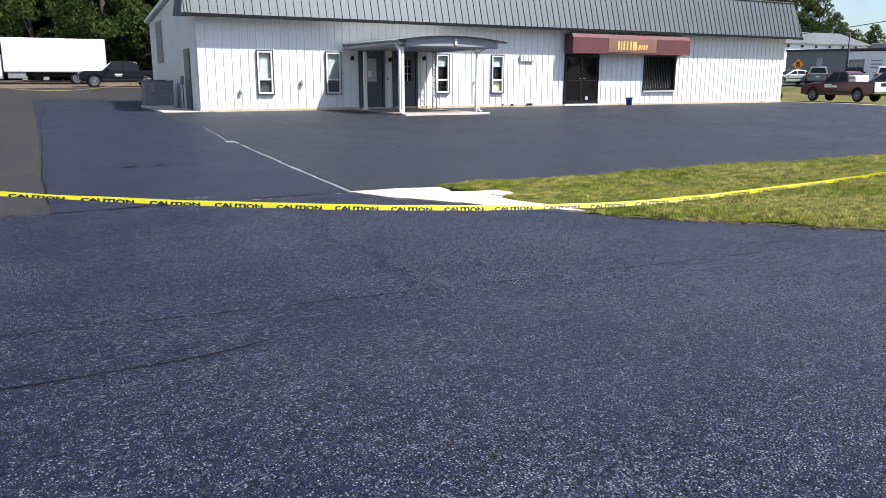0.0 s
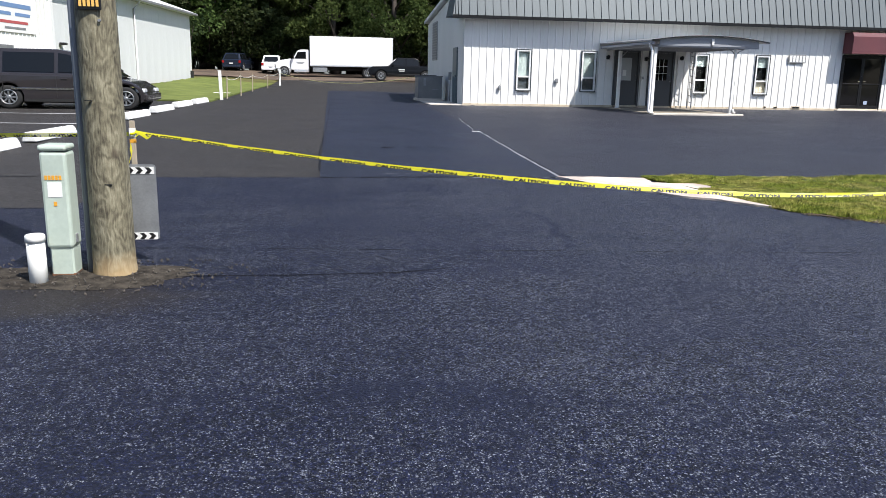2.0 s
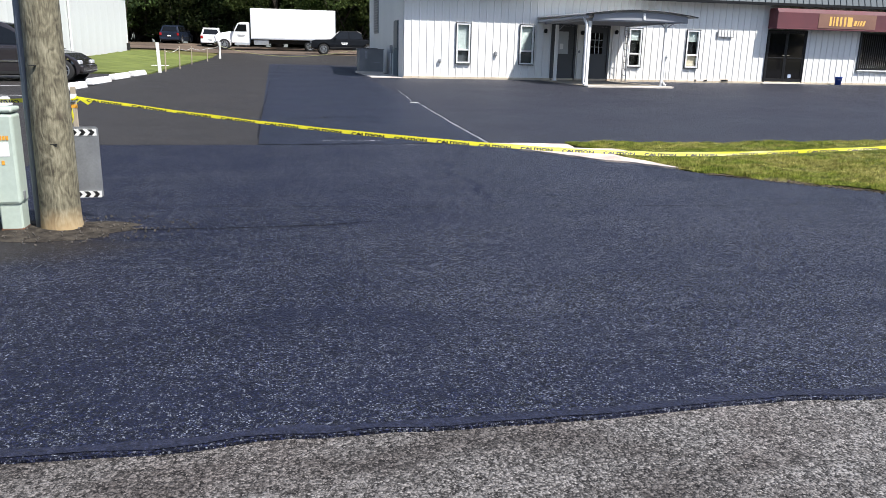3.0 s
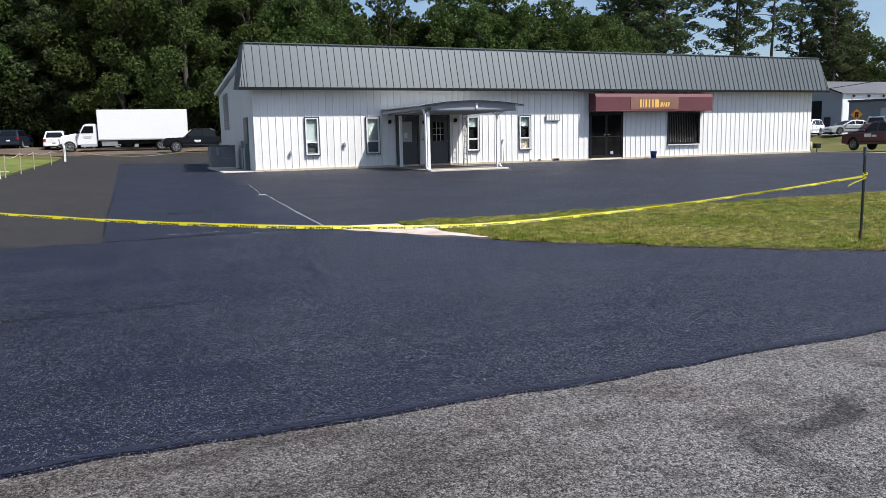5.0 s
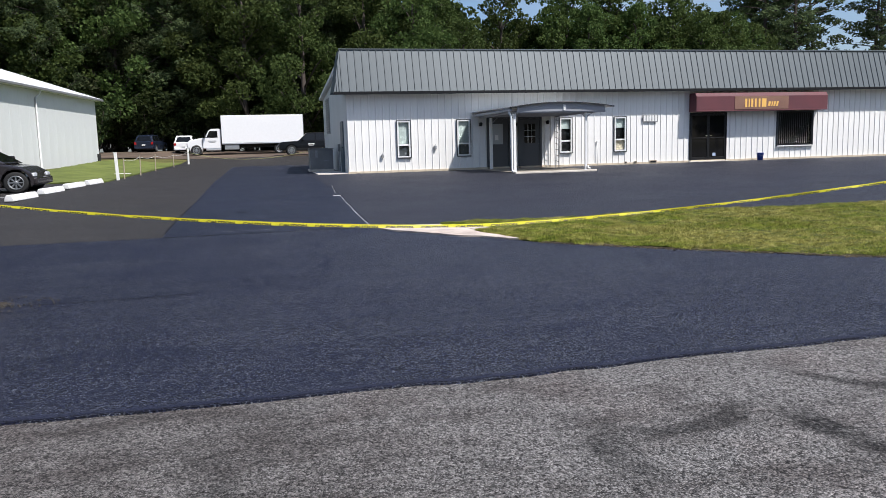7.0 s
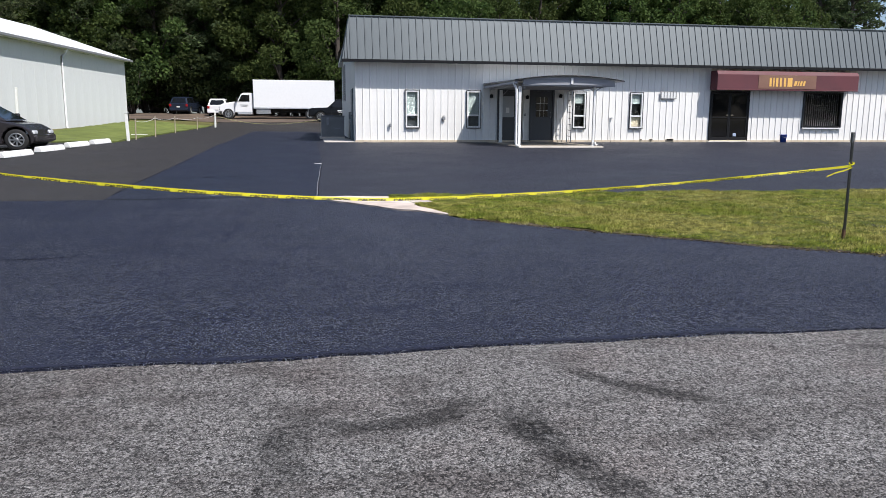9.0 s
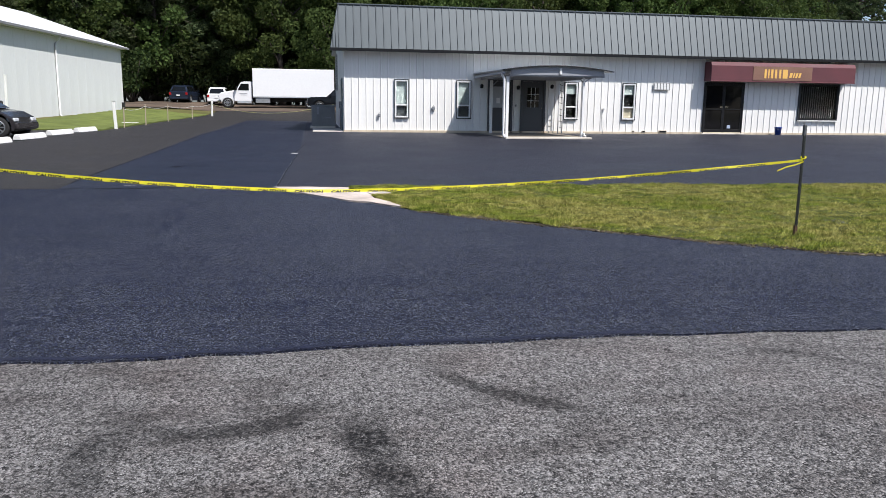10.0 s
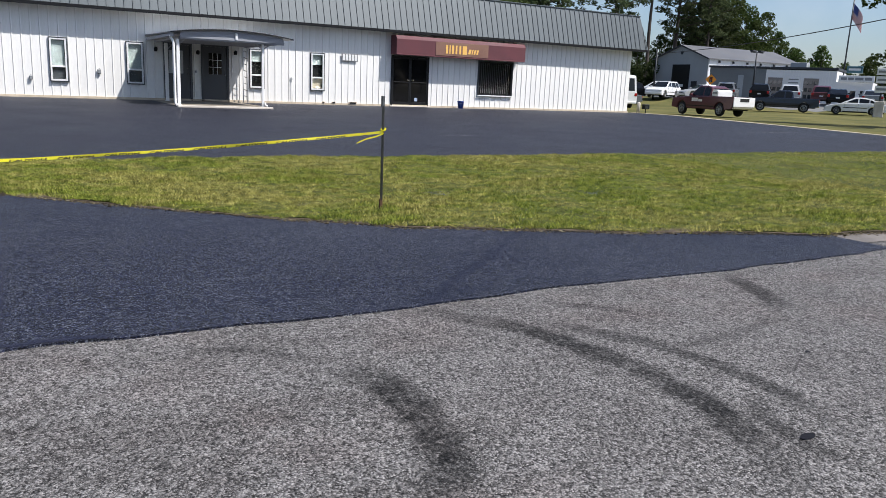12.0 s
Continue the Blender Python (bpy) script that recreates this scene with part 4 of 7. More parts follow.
def siding_panels(root, x0, x1, z0, z1, holes, pitch, face_y, material):
    """Ribbed sheets between the openings, each a piece of its own."""
    n = round((x1 - x0) / pitch)
    pitch = (x1 - x0) / n
    store = {}
    for k in range(n):
        a, b = x0 + pitch * k, x0 + pitch * (k + 1)
        cuts = sorted({a, b, *[c for h in holes for c in h[:2] if a < c < b]})
        for p, q in zip(cuts, cuts[1:]):
            z = z0
            spans = []
            for h in sorted((h for h in holes if h[0] < (p + q) / 2 < h[1]), key=lambda h: h[2]):
                if h[2] - z > 0.02:
                    spans.append((z, h[2]))
                z = h[3]
            if z1 - z > 0.02:
                spans.append((z, z1))
            for s0, s1 in spans:
                key = (round(p - a, 3), round(q - a, 3), round(s0, 3), round(s1, 3))
                if key not in store:
                    bm = bmesh.new()
                    prof = [(0.0, 0.0), (0.014, 0.024), (0.034, 0.024), (0.048, 0.0), (pitch, 0.0)]
                    prof = [(c, d) for c, d in prof if p - a <= c <= q - a]
                    if not prof or prof[0][0] > p - a:
                        prof.insert(0, (p - a, 0.0))
                    if prof[-1][0] < q - a:
                        prof.append((q - a, 0.0))
                    lo = [bm.verts.new((c, -d, s0)) for c, d in prof]
                    hi = [bm.verts.new((c, -d, s1)) for c, d in prof]
                    for j in range(len(prof) - 1):
                        bm.faces.new((lo[j], lo[j + 1], hi[j + 1], hi[j]))
                    store[key] = mesh_of("siding_panel", bm, material)
                ob = part("siding_panel", store[key], None, root)
                ob.location = (a, face_y, 0)


def window_unit(name, x0, x1, z0, z1, blind, low_fill, label):
    root = thing(name, (x0, 0, z0), label, "window", kind="structure")
    w, h = x1 - x0, z1 - z0
    def ring(t, ya, yb, inset, material, nm):
        bm = bmesh.new()
        for a, b, c, d in ((inset, inset + t, inset, h - inset), (w - inset - t, w - inset, inset, h - inset), (inset + t, w - inset - t, inset, inset + t), (inset + t, w - inset - t, h - inset - t, h - inset)):
            box(a, b, ya, yb, c, d, bm=bm)
        return part(nm, bm, material, root)
    ring(0.024, -0.040, 0.02, -0.019, dark_trim, "outer_trim")
    ring(0.055, -0.030, 0.06, 0.006, white_trim, "window_frame")
    rail = h * 0.34
    part("meeting_rail", box(0.062, w - 0.062, -0.024, 0.05, rail - 0.03, rail + 0.03, 0.004), white_trim, root)
    part("window_sill", box(-0.02, w + 0.02, -0.06, -0.048, -0.03, 0.0, 0.003), dark_trim, root)
    part("upper_pane", box(0.062, w - 0.062, 0.020, 0.026, rail + 0.032, h - 0.062), glass_clear, root).visible_shadow = False
    part("lower_pane", box(0.062, w - 0.062, 0.012, 0.018, 0.062, rail - 0.032), glass_clear, root).visible_shadow = False
    if blind:
        part("blind", box(0.07, w - 0.07, 0.08, 0.09, h - 0.062 - blind * (h - rail - 0.09), h - 0.065), blind_white, root)
    if low_fill:
        part("lower_blind", box(0.07, w - 0.07, 0.08, 0.09, 0.07, rail - 0.04), low_fill, root)
    # black panel stands in for the unlit room behind the panes
    part("black_room_panel", box(-0.02, w + 0.02, WALL + 0.004, WALL + 0.03, -0.02, h + 0.02), black_frame, root)


def clear_glass():
    m, t, s = nodes_of("clear window glass")
    s.inputs["Base Color"].default_value = (0.9, 0.95, 0.95, 1)
    s.inputs["Roughness"].default_value = 0.02
    s.inputs["Transmission Weight"].default_value = 1.0
    s.inputs["IOR"].default_value = 1.2
    return m


glass_clear = clear_glass()
window_unit("window_1", *OPENINGS["window_1"], 1.0, door_grey, "narrow white sash window with a drawn blind")
window_unit("window_2", *OPENINGS["window_2"], 1.0, door_grey, "narrow white sash window with blind beside the canopy")
window_unit("window_3", *OPENINGS["window_3"], 0.45, None, "narrow white sash window with half-drawn blind")
window_unit("window_4", *OPENINGS["window_4"], 0.45, foundation, "narrow white sash window with half-drawn blind")


# ---- doors, glass, canopy and awning of the front ----
def slab_door(name, x0, x1, z0, z1, label, lites, poster):
    root = thing(name, (x0, 0, z0), label, "door", kind="structure")
    w, h = x1 - x0, z1 - z0
    bm = bmesh.new()
    for a, b, c, d in ((-0.07, 0.012, -0.02, h + 0.07), (w - 0.012, w + 0.07, -0.02, h + 0.07), (0.012, w - 0.012, h - 0.012, h + 0.07)):
        box(a, b, -0.035, 0.06, c, d, 0.004, bm)
    part("door_frame", bm, door_grey, root)
    part("threshold", box(0.012, w - 0.012, -0.03, 0.1, -0.018, 0.006, 0.003), aluminium, root, "metal threshold")
    panel = part("leaf", box(0.016, w - 0.016, 0.01, 0.055, 0.012, h - 0.016, 0.004), door_grey, root)
    part("knob", disc_stack([(0.008, 0.012), (-0.02, 0.012), (-0.03, 0.03), (-0.06, 0.026), (-0.07, 0.008)], 12, None, "y"), chrome, root, "round metal knob").location = (w - 0.09, 0, 0.98)
    part("deadbolt", disc_stack([(0.008, 0.025), (-0.012, 0.022), (-0.016, 0.01)], 12, None, "y"), chrome, root).location = (w - 0.09, 0, 1.18)
    if lites:
        gx0, gx1, gz0, gz1 = 0.2, w - 0.2, 1.0, h - 0.24
        part("glazing", box(gx0, gx1, 0.004, 0.009, gz0, gz1), glass_door, root)
        for k in range(4):
            for vertical in (0, 1):
                f = k / 3
                if vertical:
                    x = gx0 + (gx1 - gx0) * f
                    part("muntin", box(x - 0.008, x + 0.008, -0.008, 0.003, gz0, gz1), white_trim if 0 < k < 3 else door_grey, root)
                else:
                    z = gz0 + (gz1 - gz0) * f
                    part("muntin", box(gx0, gx1, -0.006, 0.003, z - 0.008, z + 0.008), white_trim if 0 < k < 3 else door_grey, root)
    if poster:
        part("notice", box(0.12, 0.62, -0.006, 0.003, 0.98, h - 0.22), plain("pale notice", (0.42, 0.44, 0.45), 0.6), root, "large pale notice")
        part("notice_sheet", box(0.28, 0.42, -0.010, -0.007, 1.15, 1.36), paper, root, "small white sheet")
    return root


slab_door("door_1", *OPENINGS["door_1"], "dark grey steel door with a pale notice", False, True)
slab_door("door_2", *OPENINGS["door_2"], "dark grey door with a nine-pane window", True, False)


def glass_doors():
    x0, x1, z0, z1 = OPENINGS["glass_doors"]
    w, h = x1 - x0, z1 - z0
    root = thing("glass_doors", (x0, 0, z0), "black-framed double glass entrance doors under the awning", "door", kind="structure")
    bm = bmesh.new()
    for a, b, c, d in ((0, 0.05, 0, h), (w - 0.05, w, 0, h), (0.05, w - 0.05, h - 0.06, h)):
        box(a, b, -0.04, 0.08, c, d, 0.004, bm)
    part("door_frame", bm, black_frame, root)
    part("threshold", box(-0.08, w + 0.08, -0.16, 0.1, -0.05, 0.0, 0.008), concrete, root, "pale concrete threshold")
    for k in range(2):
        a = 0.054 + k * (w - 0.1) / 2
        b = a + (w - 0.1) / 2 - 0.006
        bm = bmesh.new()
        for p, q, c, d in ((a, a + 0.06, 0.012, h - 0.066), (b - 0.06, b, 0.012, h - 0.066), (a + 0.06, b - 0.06, 0.012, 0.16), (a + 0.06, b - 0.06, h - 0.14, h - 0.066)):
            box(p, q, -0.015, 0.03, c, d, 0.003, bm)
        leaf = part("leaf", bm, black_frame, root)
        part("pane", box(a + 0.06, b - 0.06, 0.004, 0.012, 0.16, h - 0.14), glass_door, leaf)
        part("push_bar", box(a + 0.06, b - 0.06, -0.03, -0.016, 0.98, 1.02, 0.004), black_frame, leaf)
        hx = b - 0.11 if k == 0 else a + 0.11
        part("handle", box(hx - 0.06, hx + 0.06, -0.06, -0.031, 1.08, 1.12, 0.006), chrome, leaf, "bright pull handle")
    part("sticker", box(w * 0.63, w * 0.63 + 0.15, -0.002, 0.003, 0.2, 0.34), plain("pale sticker", (0.35, 0.42, 0.55), 0.5), root, "small pale sticker")
    # black sheet inside, painted darkness in place of an unlit hall
    part("black_room_panel", box(-0.1, w + 0.1, 1.2, 1.23, -0.02, h + 0.1), black_frame, root)


glass_doors()


def shop_window():
    x0, x1, z0, z1 = OPENINGS["window_5"]
    w, h = x1 - x0, z1 - z0
    root = thing("window_5", (x0, 0, z0), "wide shop window with dark vertical blinds", "window", kind="structure")
    def ring(t, ya, yb, inset, material, nm):
        bm = bmesh.new()
        for a, b, c, d in ((inset, inset + t, inset, h - inset), (w - inset - t, w - inset, inset, h - inset), (inset + t, w - inset - t, inset, inset + t), (inset + t, w - inset - t, h - inset - t, h - inset)):
            box(a, b, ya, yb, c, d, bm=bm)
        part(nm, bm, material, root)
    ring(0.04, -0.04, 0.03, -0.02, dark_trim, "outer_trim")
    ring(0.05, -0.02, 0.07, 0.022, black_frame, "window_frame")
    part("window_sill", box(-0.03, w + 0.03, -0.09, -0.042, -0.045, 0.0, 0.004), white_trim, root, "white sill")
    part("pane", box(0.074, w - 0.074, 0.03, 0.036, 0.074, h - 0.074), glass_clear, root).visible_shadow = False
    slat = mesh_of("blind_slat", box(-0.036, 0.036, -0.002, 0.002, 0.09, h - 0.09), blind_dark)
    n = 17
    for k in range(n):
        ob = part("blind_slat", slat, None, root)
        ob.matrix_basis = pose(0.12 + (w - 0.24) * k / (n - 1), 0.1, 0, 0, 0, 32)
    # black panel behind the slats imitates the dim interior
    part("black_room_panel", box(-0.03, w + 0.03, WALL + 0.06, WALL + 0.09, -0.03, h + 0.03), black_frame, root)


shop_window()


def awning():
    x0, x1 = 14.97, 21.56
    root = thing("awning", (x0, 0, 0), "maroon box awning with a brown sign panel", "awning")
    w = x1 - x0
    outline = [(-0.03, 2.19), (-0.60, 2.19), (-0.60, 2.82), (-0.50, 2.97), (-0.03, 2.97)]
    part("cover", extruded(outline, w, "x", 0.0, 0.008), maroon, root)
    part("front_hem", box(-0.004, w + 0.004, -0.612, -0.595, 2.175, 2.21, 0.004), maroon, root)
    part("sign_panel", box(1.86, 4.55, -0.615, -0.603, 2.245, 2.81, 0.003), sign_brown, root, "brown sign panel")
    # the firm's mark: plain yellow blocks
    def block(a, b, c, d, slant=0.0):
        return extruded([(a, c), (b, c), (b + slant, d), (a + slant, d)], -0.008, "y", -0.616)
    for a, b in ((2.36, 2.46), (2.53, 2.59), (2.66, 2.76), (2.84, 2.93), (3.03, 3.12), (3.20, 3.42)):
        part("sign_mark", block(a, b, 2.34, 2.70), sign_yellow, root, "plain yellow block")
    for a, b in ((3.49, 3.61), (3.66, 3.72), (3.77, 3.86), (3.91, 4.00)):
        part("sign_mark", block(a, b, 2.37, 2.57, 0.05), sign_yellow, root, "plain yellow block")


awning()


def canopy():
    """Arched metal porch roof on posts in front of the two grey doors."""
    x0, x1, y0, y1 = 5.12, 9.08, -4.78, 0.0
    root = thing("porch_canopy", ((x0 + x1) / 2, 0, 0), "grey arched metal porch canopy on white posts", "canopy")
    hw = (x1 - x0) / 2
    def arch(x):
        return 2.27 + 0.17 * (1 - (x / hw) ** 2)
    n = 24
    bm = bmesh.new()
    rows = []
    for y, drop in ((y0, 0.0), (y1, -0.06)):
        up = [bm.verts.new((hw * (2 * k / n - 1), y, arch(hw * (2 * k / n - 1)) - drop)) for k in range(n + 1)]
        dn = [bm.verts.new((hw * (2 * k / n - 1), y, arch(hw * (2 * k / n - 1)) - drop - 0.035)) for k in range(n + 1)]
        rows.append((up, dn))
    for k in range(n):
        for lay, flip in ((0, 1), (1, 0)):
            a, b = rows[0][lay], rows[1][lay]
            q = (a[k], a[k + 1], b[k + 1], b[k])
            bm.faces.new(q if flip else q[::-1])
        for r, flip in ((rows[0], 0), (rows[1], 1)):
            q = (r[0][k], r[0][k + 1], r[1][k + 1], r[1][k])
            bm.faces.new(q[::-1] if flip == 0 else q)
    for k, flip in ((0, 0), (n, 1)):
        q = (rows[0][0][k], rows[1][0][k], rows[1][1][k], rows[0][1][k])
        bm.faces.new(q if flip else q[::-1])
    bmesh.ops.recalc_face_normals(bm, faces=bm.faces[:])
    part("roof_sheet", bm, galvanised, root, "arched metal sheet roof")
    edge = [(hw * (2 * k / n - 1), y0 - 0.012, arch(hw * (2 * k / n - 1)) - 0.012) for k in range(n + 1)]
    part("front_edge", tube(edge, 0.02, 6), dark_trim, root, "dark rolled front edge")
    # front fascia under the arch
    outline = [(-hw + 0.30, 2.11)] + [(hw * (2 * k / n - 1), arch(hw * (2 * k / n - 1)) - 0.04) for k in range(2, n - 1)] + [(hw - 0.30, 2.11)]
    part("fascia", extruded(outline, 0.03, "y", y0 + 0.10), canopy_grey, root, "grey arched fascia")
    part("beam_front", box(-hw + 0.28, hw - 0.28, y0 + 0.132, y0 + 0.20, 2.06, 2.14, 0.006), canopy_grey, root)
    for x in (-hw + 0.3, hw - 0.36):
        part("beam_side", box(x, x + 0.06, y0 + 0.205, y1 - 0.01, 2.08, 2.16, 0.006), canopy_grey, root)
    part("gutter", box(-hw + 0.02, -hw + 0.12, y0 + 0.05, y1 - 0.05, 2.13, 2.23, 0.012), canopy_grey, root)
    part("fascia_clip", box(0.05, 0.13, y0 + 0.06, y0 + 0.098, 2.14, 2.34, 0.006), white_trim, root)
    for k in range(5):
        y = y0 + 0.6 + k * 0.9
        part("rafter", box(-hw + 0.37, hw - 0.37, y, y + 0.05, 2.09, 2.15, 0.005), canopy_grey, root)
    def post(x, y, size, top=2.06):
        p = part("post", box(x - size, x + size, y - size, y + size, gz(7, y) + 0.03 if y > -0.6 else -0.02, top, 0.008), white_trim, root, "white square post")
        part("foot_plate", box(x - size - 0.03, x + size + 0.03, y - size - 0.03, y + size + 0.03, 0.0, 0.022, 0.004), white_trim, p)
        return p
    fl = post(-1.72, -4.50, 0.05)
    fr = post(1.02, -4.45, 0.038)
    rl = post(-1.38, -0.60, 0.055)
    # braces at the right-hand front post
    for dx in (-1, 1):
        part("brace", tube([(1.02 + dx * 0.03, -4.45, 1.90), (1.02 + dx * 0.12, -4.47, 1.98), (1.02 + dx * 0.26, -4.50, 2.05)], 0.018, 6), canopy_grey, fr)
        part("brace", tube([(-1.72 + dx * 0.03, -4.5, 1.90), (-1.72 + dx * 0.22, -4.5, 2.05)], 0.018, 6), canopy_grey, fl)
    part("brace", tube([(-1.33, -0.60, 1.85), (-1.11, -0.60, 2.06)], 0.018, 6), canopy_grey, rl)
    # downspout beside the left front post
    part("downspout", tube([(-1.94, -4.56, 2.17), (-1.93, -4.56, 2.10), (-1.87, -4.59, 1.98), (-1.86, -4.59, 1.9), (-1.86, -4.59, 0.12), (-1.84, -4.63, 0.05), (-1.82, -4.73, 0.03)], 0.042, 8), white_trim, root, "white downspout")
    part("elbow", tube([(1.07, -4.52, 0.16), (1.08, -4.53, 0.07), (1.14, -4.58, 0.04)], 0.035, 8), white_trim, root)
    # ladder-like ornamental post by the right-hand door
    orn = part("ornamental_post", tube([(1.47, -0.36, 0.02), (1.47, -0.36, 2.06)], 0.022, 6), white_trim, root, "white wrought-iron ladder post")
    part("upright", tube([(1.64, -0.36, 0.02), (1.64, -0.36, 2.06)], 0.022, 6), white_trim, orn)
    for k in range(8):
        z = 0.25 + k * 0.24
        part("scroll", tube([(1.475 + 0.16 * j / 6, -0.36, z + 0.018 * math.sin(j / 6 * math.pi * 2)) for j in range(7)], 0.012, 5), door_grey, orn)


canopy()
# brownish slab, with the canopy's shade also put into its colour
porch_mat = surface("brown slab darkened for shade", (0.30, 0.26, 0.20), (0.19, 0.165, 0.13), 0.9, 1.2, 40, 0.3)
tagged(part("porch_edge", box(5.24, 8.30, -5.02, -4.86, -0.25, 0.022, 0.012), concrete), "pale concrete edge of the porch slab", "slab", kind="structure")
tagged(part("porch_slab", box(5.26, 8.28, -4.85, -0.04, -0.25, 0.015, 0.012), porch_mat), "brownish concrete porch slab", "slab", kind="structure")


# ---- small fittings on the front ----
def wall_lamp(x, z, label):
    root = thing("wall_lamp", (x, -0.03, z), label, "lamp", "lamps by the porch doors")
    part("back_plate", box(-0.05, 0.05, -0.012, 0.02, -0.06, 0.06, 0.006), black_frame, root)
    part("shade", disc_stack([(-0.07, 0.05), (0.05, 0.07), (0.07, 0.05), (0.09, 0.02)], 10), black_frame, root).location = (0, -0.08, 0)
    part("arm", tube([(0, -0.01, 0.06), (0, -0.06, 0.09), (0, -0.08, 0.085)], 0.01, 6), black_frame, root)


wall_lamp(5.45, 1.83, "small dark wall lamp beside the grey door")
wall_lamp(6.95, 1.80, "small dark wall lamp between the doors")
wall_lamp(8.36, 1.86, "small dark wall lamp beside the ladder post")


def tap(x, z, size, label):
    root = thing("wall_fitting", (x, 0, z), label, "fitting")
    part("box", box(-size, size, -0.07, 0.0, -size * 1.3, size * 1.3, 0.008), galvanised, root)
    part("cover", box(-size * 0.7, size * 0.7, -0.082, -0.072, -size, size, 0.004), galvanised, root)
    part("pipe", tube([(0, -0.04, size * 1.3), (0.01, -0.05, size * 2.2)], 0.012, 6), galvanised, root)


tap(1.36, 0.66, 0.05, "small grey socket box on the white siding")
tap(3.52, 0.95, 0.06, "small grey tap box on the white siding")
tap(6.88, 1.1, 0.03, "small dark keypad between the doors")


def hose_conduit():
    root = thing("conduit", (10.62, 0, 0), "thin white conduit with a small box", "conduit")
    part("pipe", tube([(0, -0.04, 0.04), (0, -0.04, 1.02)], 0.012, 6), white_trim, root)
    part("box", box(-0.04, 0.06, -0.07, 0, 0.98, 1.06, 0.006), white_trim, root)


hose_conduit()
for x, w, h in ((11.95, 0.05, 0.05), (12.4, 0.08, 0.05), (13.25, 0.18, 0.08)):
    vent = thing("low_vent", (x, -0.03, 0.10), "small dark vent low on the white wall", "vent", "low vents")
    part("frame", box(-w, w, -0.03, 0.0, -h * 0.6, h * 0.6, 0.005), foundation, vent)
    part("slot", box(-w * 0.8, w * 0.8, -0.036, -0.031, -h * 0.4, h * 0.4), black_frame, vent)

plain("faded bar", (0.22, 0.23, 0.24), 0.5)
number = thing("number_plate", (13.1, -0.03, 1.95), "plain white bars on a grey backing for digit shadow", "plate")
# grey backing is added: it stands for the shadow round the white digits
part("plate", box(-0.36, 0.36, -0.015, 0.0, -0.155, 0.155, 0.004), plain("digit shadow backing", (0.22, 0.225, 0.235), 0.5), number)
for k in range(5):
    part("bar", box(-0.32 + k * 0.135, -0.225 + k * 0.135, -0.022, -0.016, -0.125, 0.125), paper, number)

bucket = thing("bucket", (18.35, -0.35, gz(18, -0.35) + 0.0), "blue plastic bucket beside the white wall", "bucket")
part("body", disc_stack([(0.0, 0.115), (0.30, 0.145), (0.31, 0.155), (0.335, 0.155), (0.335, 0.135), (0.05, 0.11)], 20), bucket_blue, bucket)
part("bail", tube([(-0.15, 0, 0.31), (-0.11, -0.1, 0.24), (0, -0.155, 0.2), (0.11, -0.1, 0.24), (0.15, 0, 0.31)], 0.005, 5), galvanised, bucket, "wire bail")

# ---- left side of the building ----
side_door = thing("door_3", (0, 1.35, 0.05), "blue-grey steel side door", "door", kind="structure")
part("door_frame", box(-0.03, 0.02, -0.05, 1.00, -0.02, 2.08, 0.004), side_teal, side_door)
part("leaf", box(-0.045, -0.031, 0.0, 0.95, 0.0, 2.03, 0.003), side_teal, side_door)
part("knob", disc_stack([(0.0, 0.02), (-0.05, 0.025), (-0.06, 0.01)], 10, None, "x"), chrome, side_door).location = (-0.045, 0.1, 1.0)
louver = thing("louver_vent", (0, 7.1, 1.75), "tall grey louvred vent in the side wall", "vent", kind="structure")
part("frame", box(-0.04, 0.02, 0, 1.5, 0, 1.7, 0.005), galvanised, louver)
for k in range(14):
    part("slat", box(-0.058, -0.041, 0.06, 1.44, 0.06 + k * 0.115, 0.13 + k * 0.115, 0.003), unit_grey, louver)
conduit_side = thing("side_conduit", (0, 2.9, 0), "small grey meter box with conduit on the side wall", "meter box")
part("pipe", tube([(-0.04, 0, 0.05), (-0.04, 0, 0.9)], 0.02, 6), unit_grey, conduit_side)
part("box", box(-0.10, 0, -0.1, 0.1, 0.9, 1.2, 0.008), unit_grey, conduit_side)
tagged(part("side_slab", box(-1.22, -0.04, -0.02, 6.2, -0.1, 0.035, 0.01), concrete), "pale concrete slab beside the building", "slab", kind="structure")


def cooling_unit():
    root = thing("air_conditioner", (-0.76, 4.12, 0.10), "dark grey air conditioning unit beside the building", "air conditioner")
    part("pad", box(-0.56, 0.52, -0.58, 0.6, -0.065, 0.03, 0.01), concrete, root, "concrete pad")
    part("housing", box(-0.50, 0.50, -0.52, 0.55, 0.03, 0.90, 0.02), unit_grey, root)
    part("lid", box(-0.53, 0.53, -0.55, 0.58, 0.90, 0.94, 0.012), unit_grey, root)
    for k in range(12):
        part("fin", box(-0.42, 0.42, -0.532, -0.522, 0.12 + k * 0.06, 0.15 + k * 0.06), unit_grey, root)
    part("label", box(-0.27, -0.17, -0.545, -0.533, 0.55, 0.86), galvanised, root, "pale label strip")
    part("handle", box(0.10, 0.32, -0.55, -0.533, 0.38, 0.41), galvanised, root)
    part("fan_guard", disc_stack([(0.94, 0.34), (0.965, 0.33)], 24), black_frame, root)


cooling_unit()


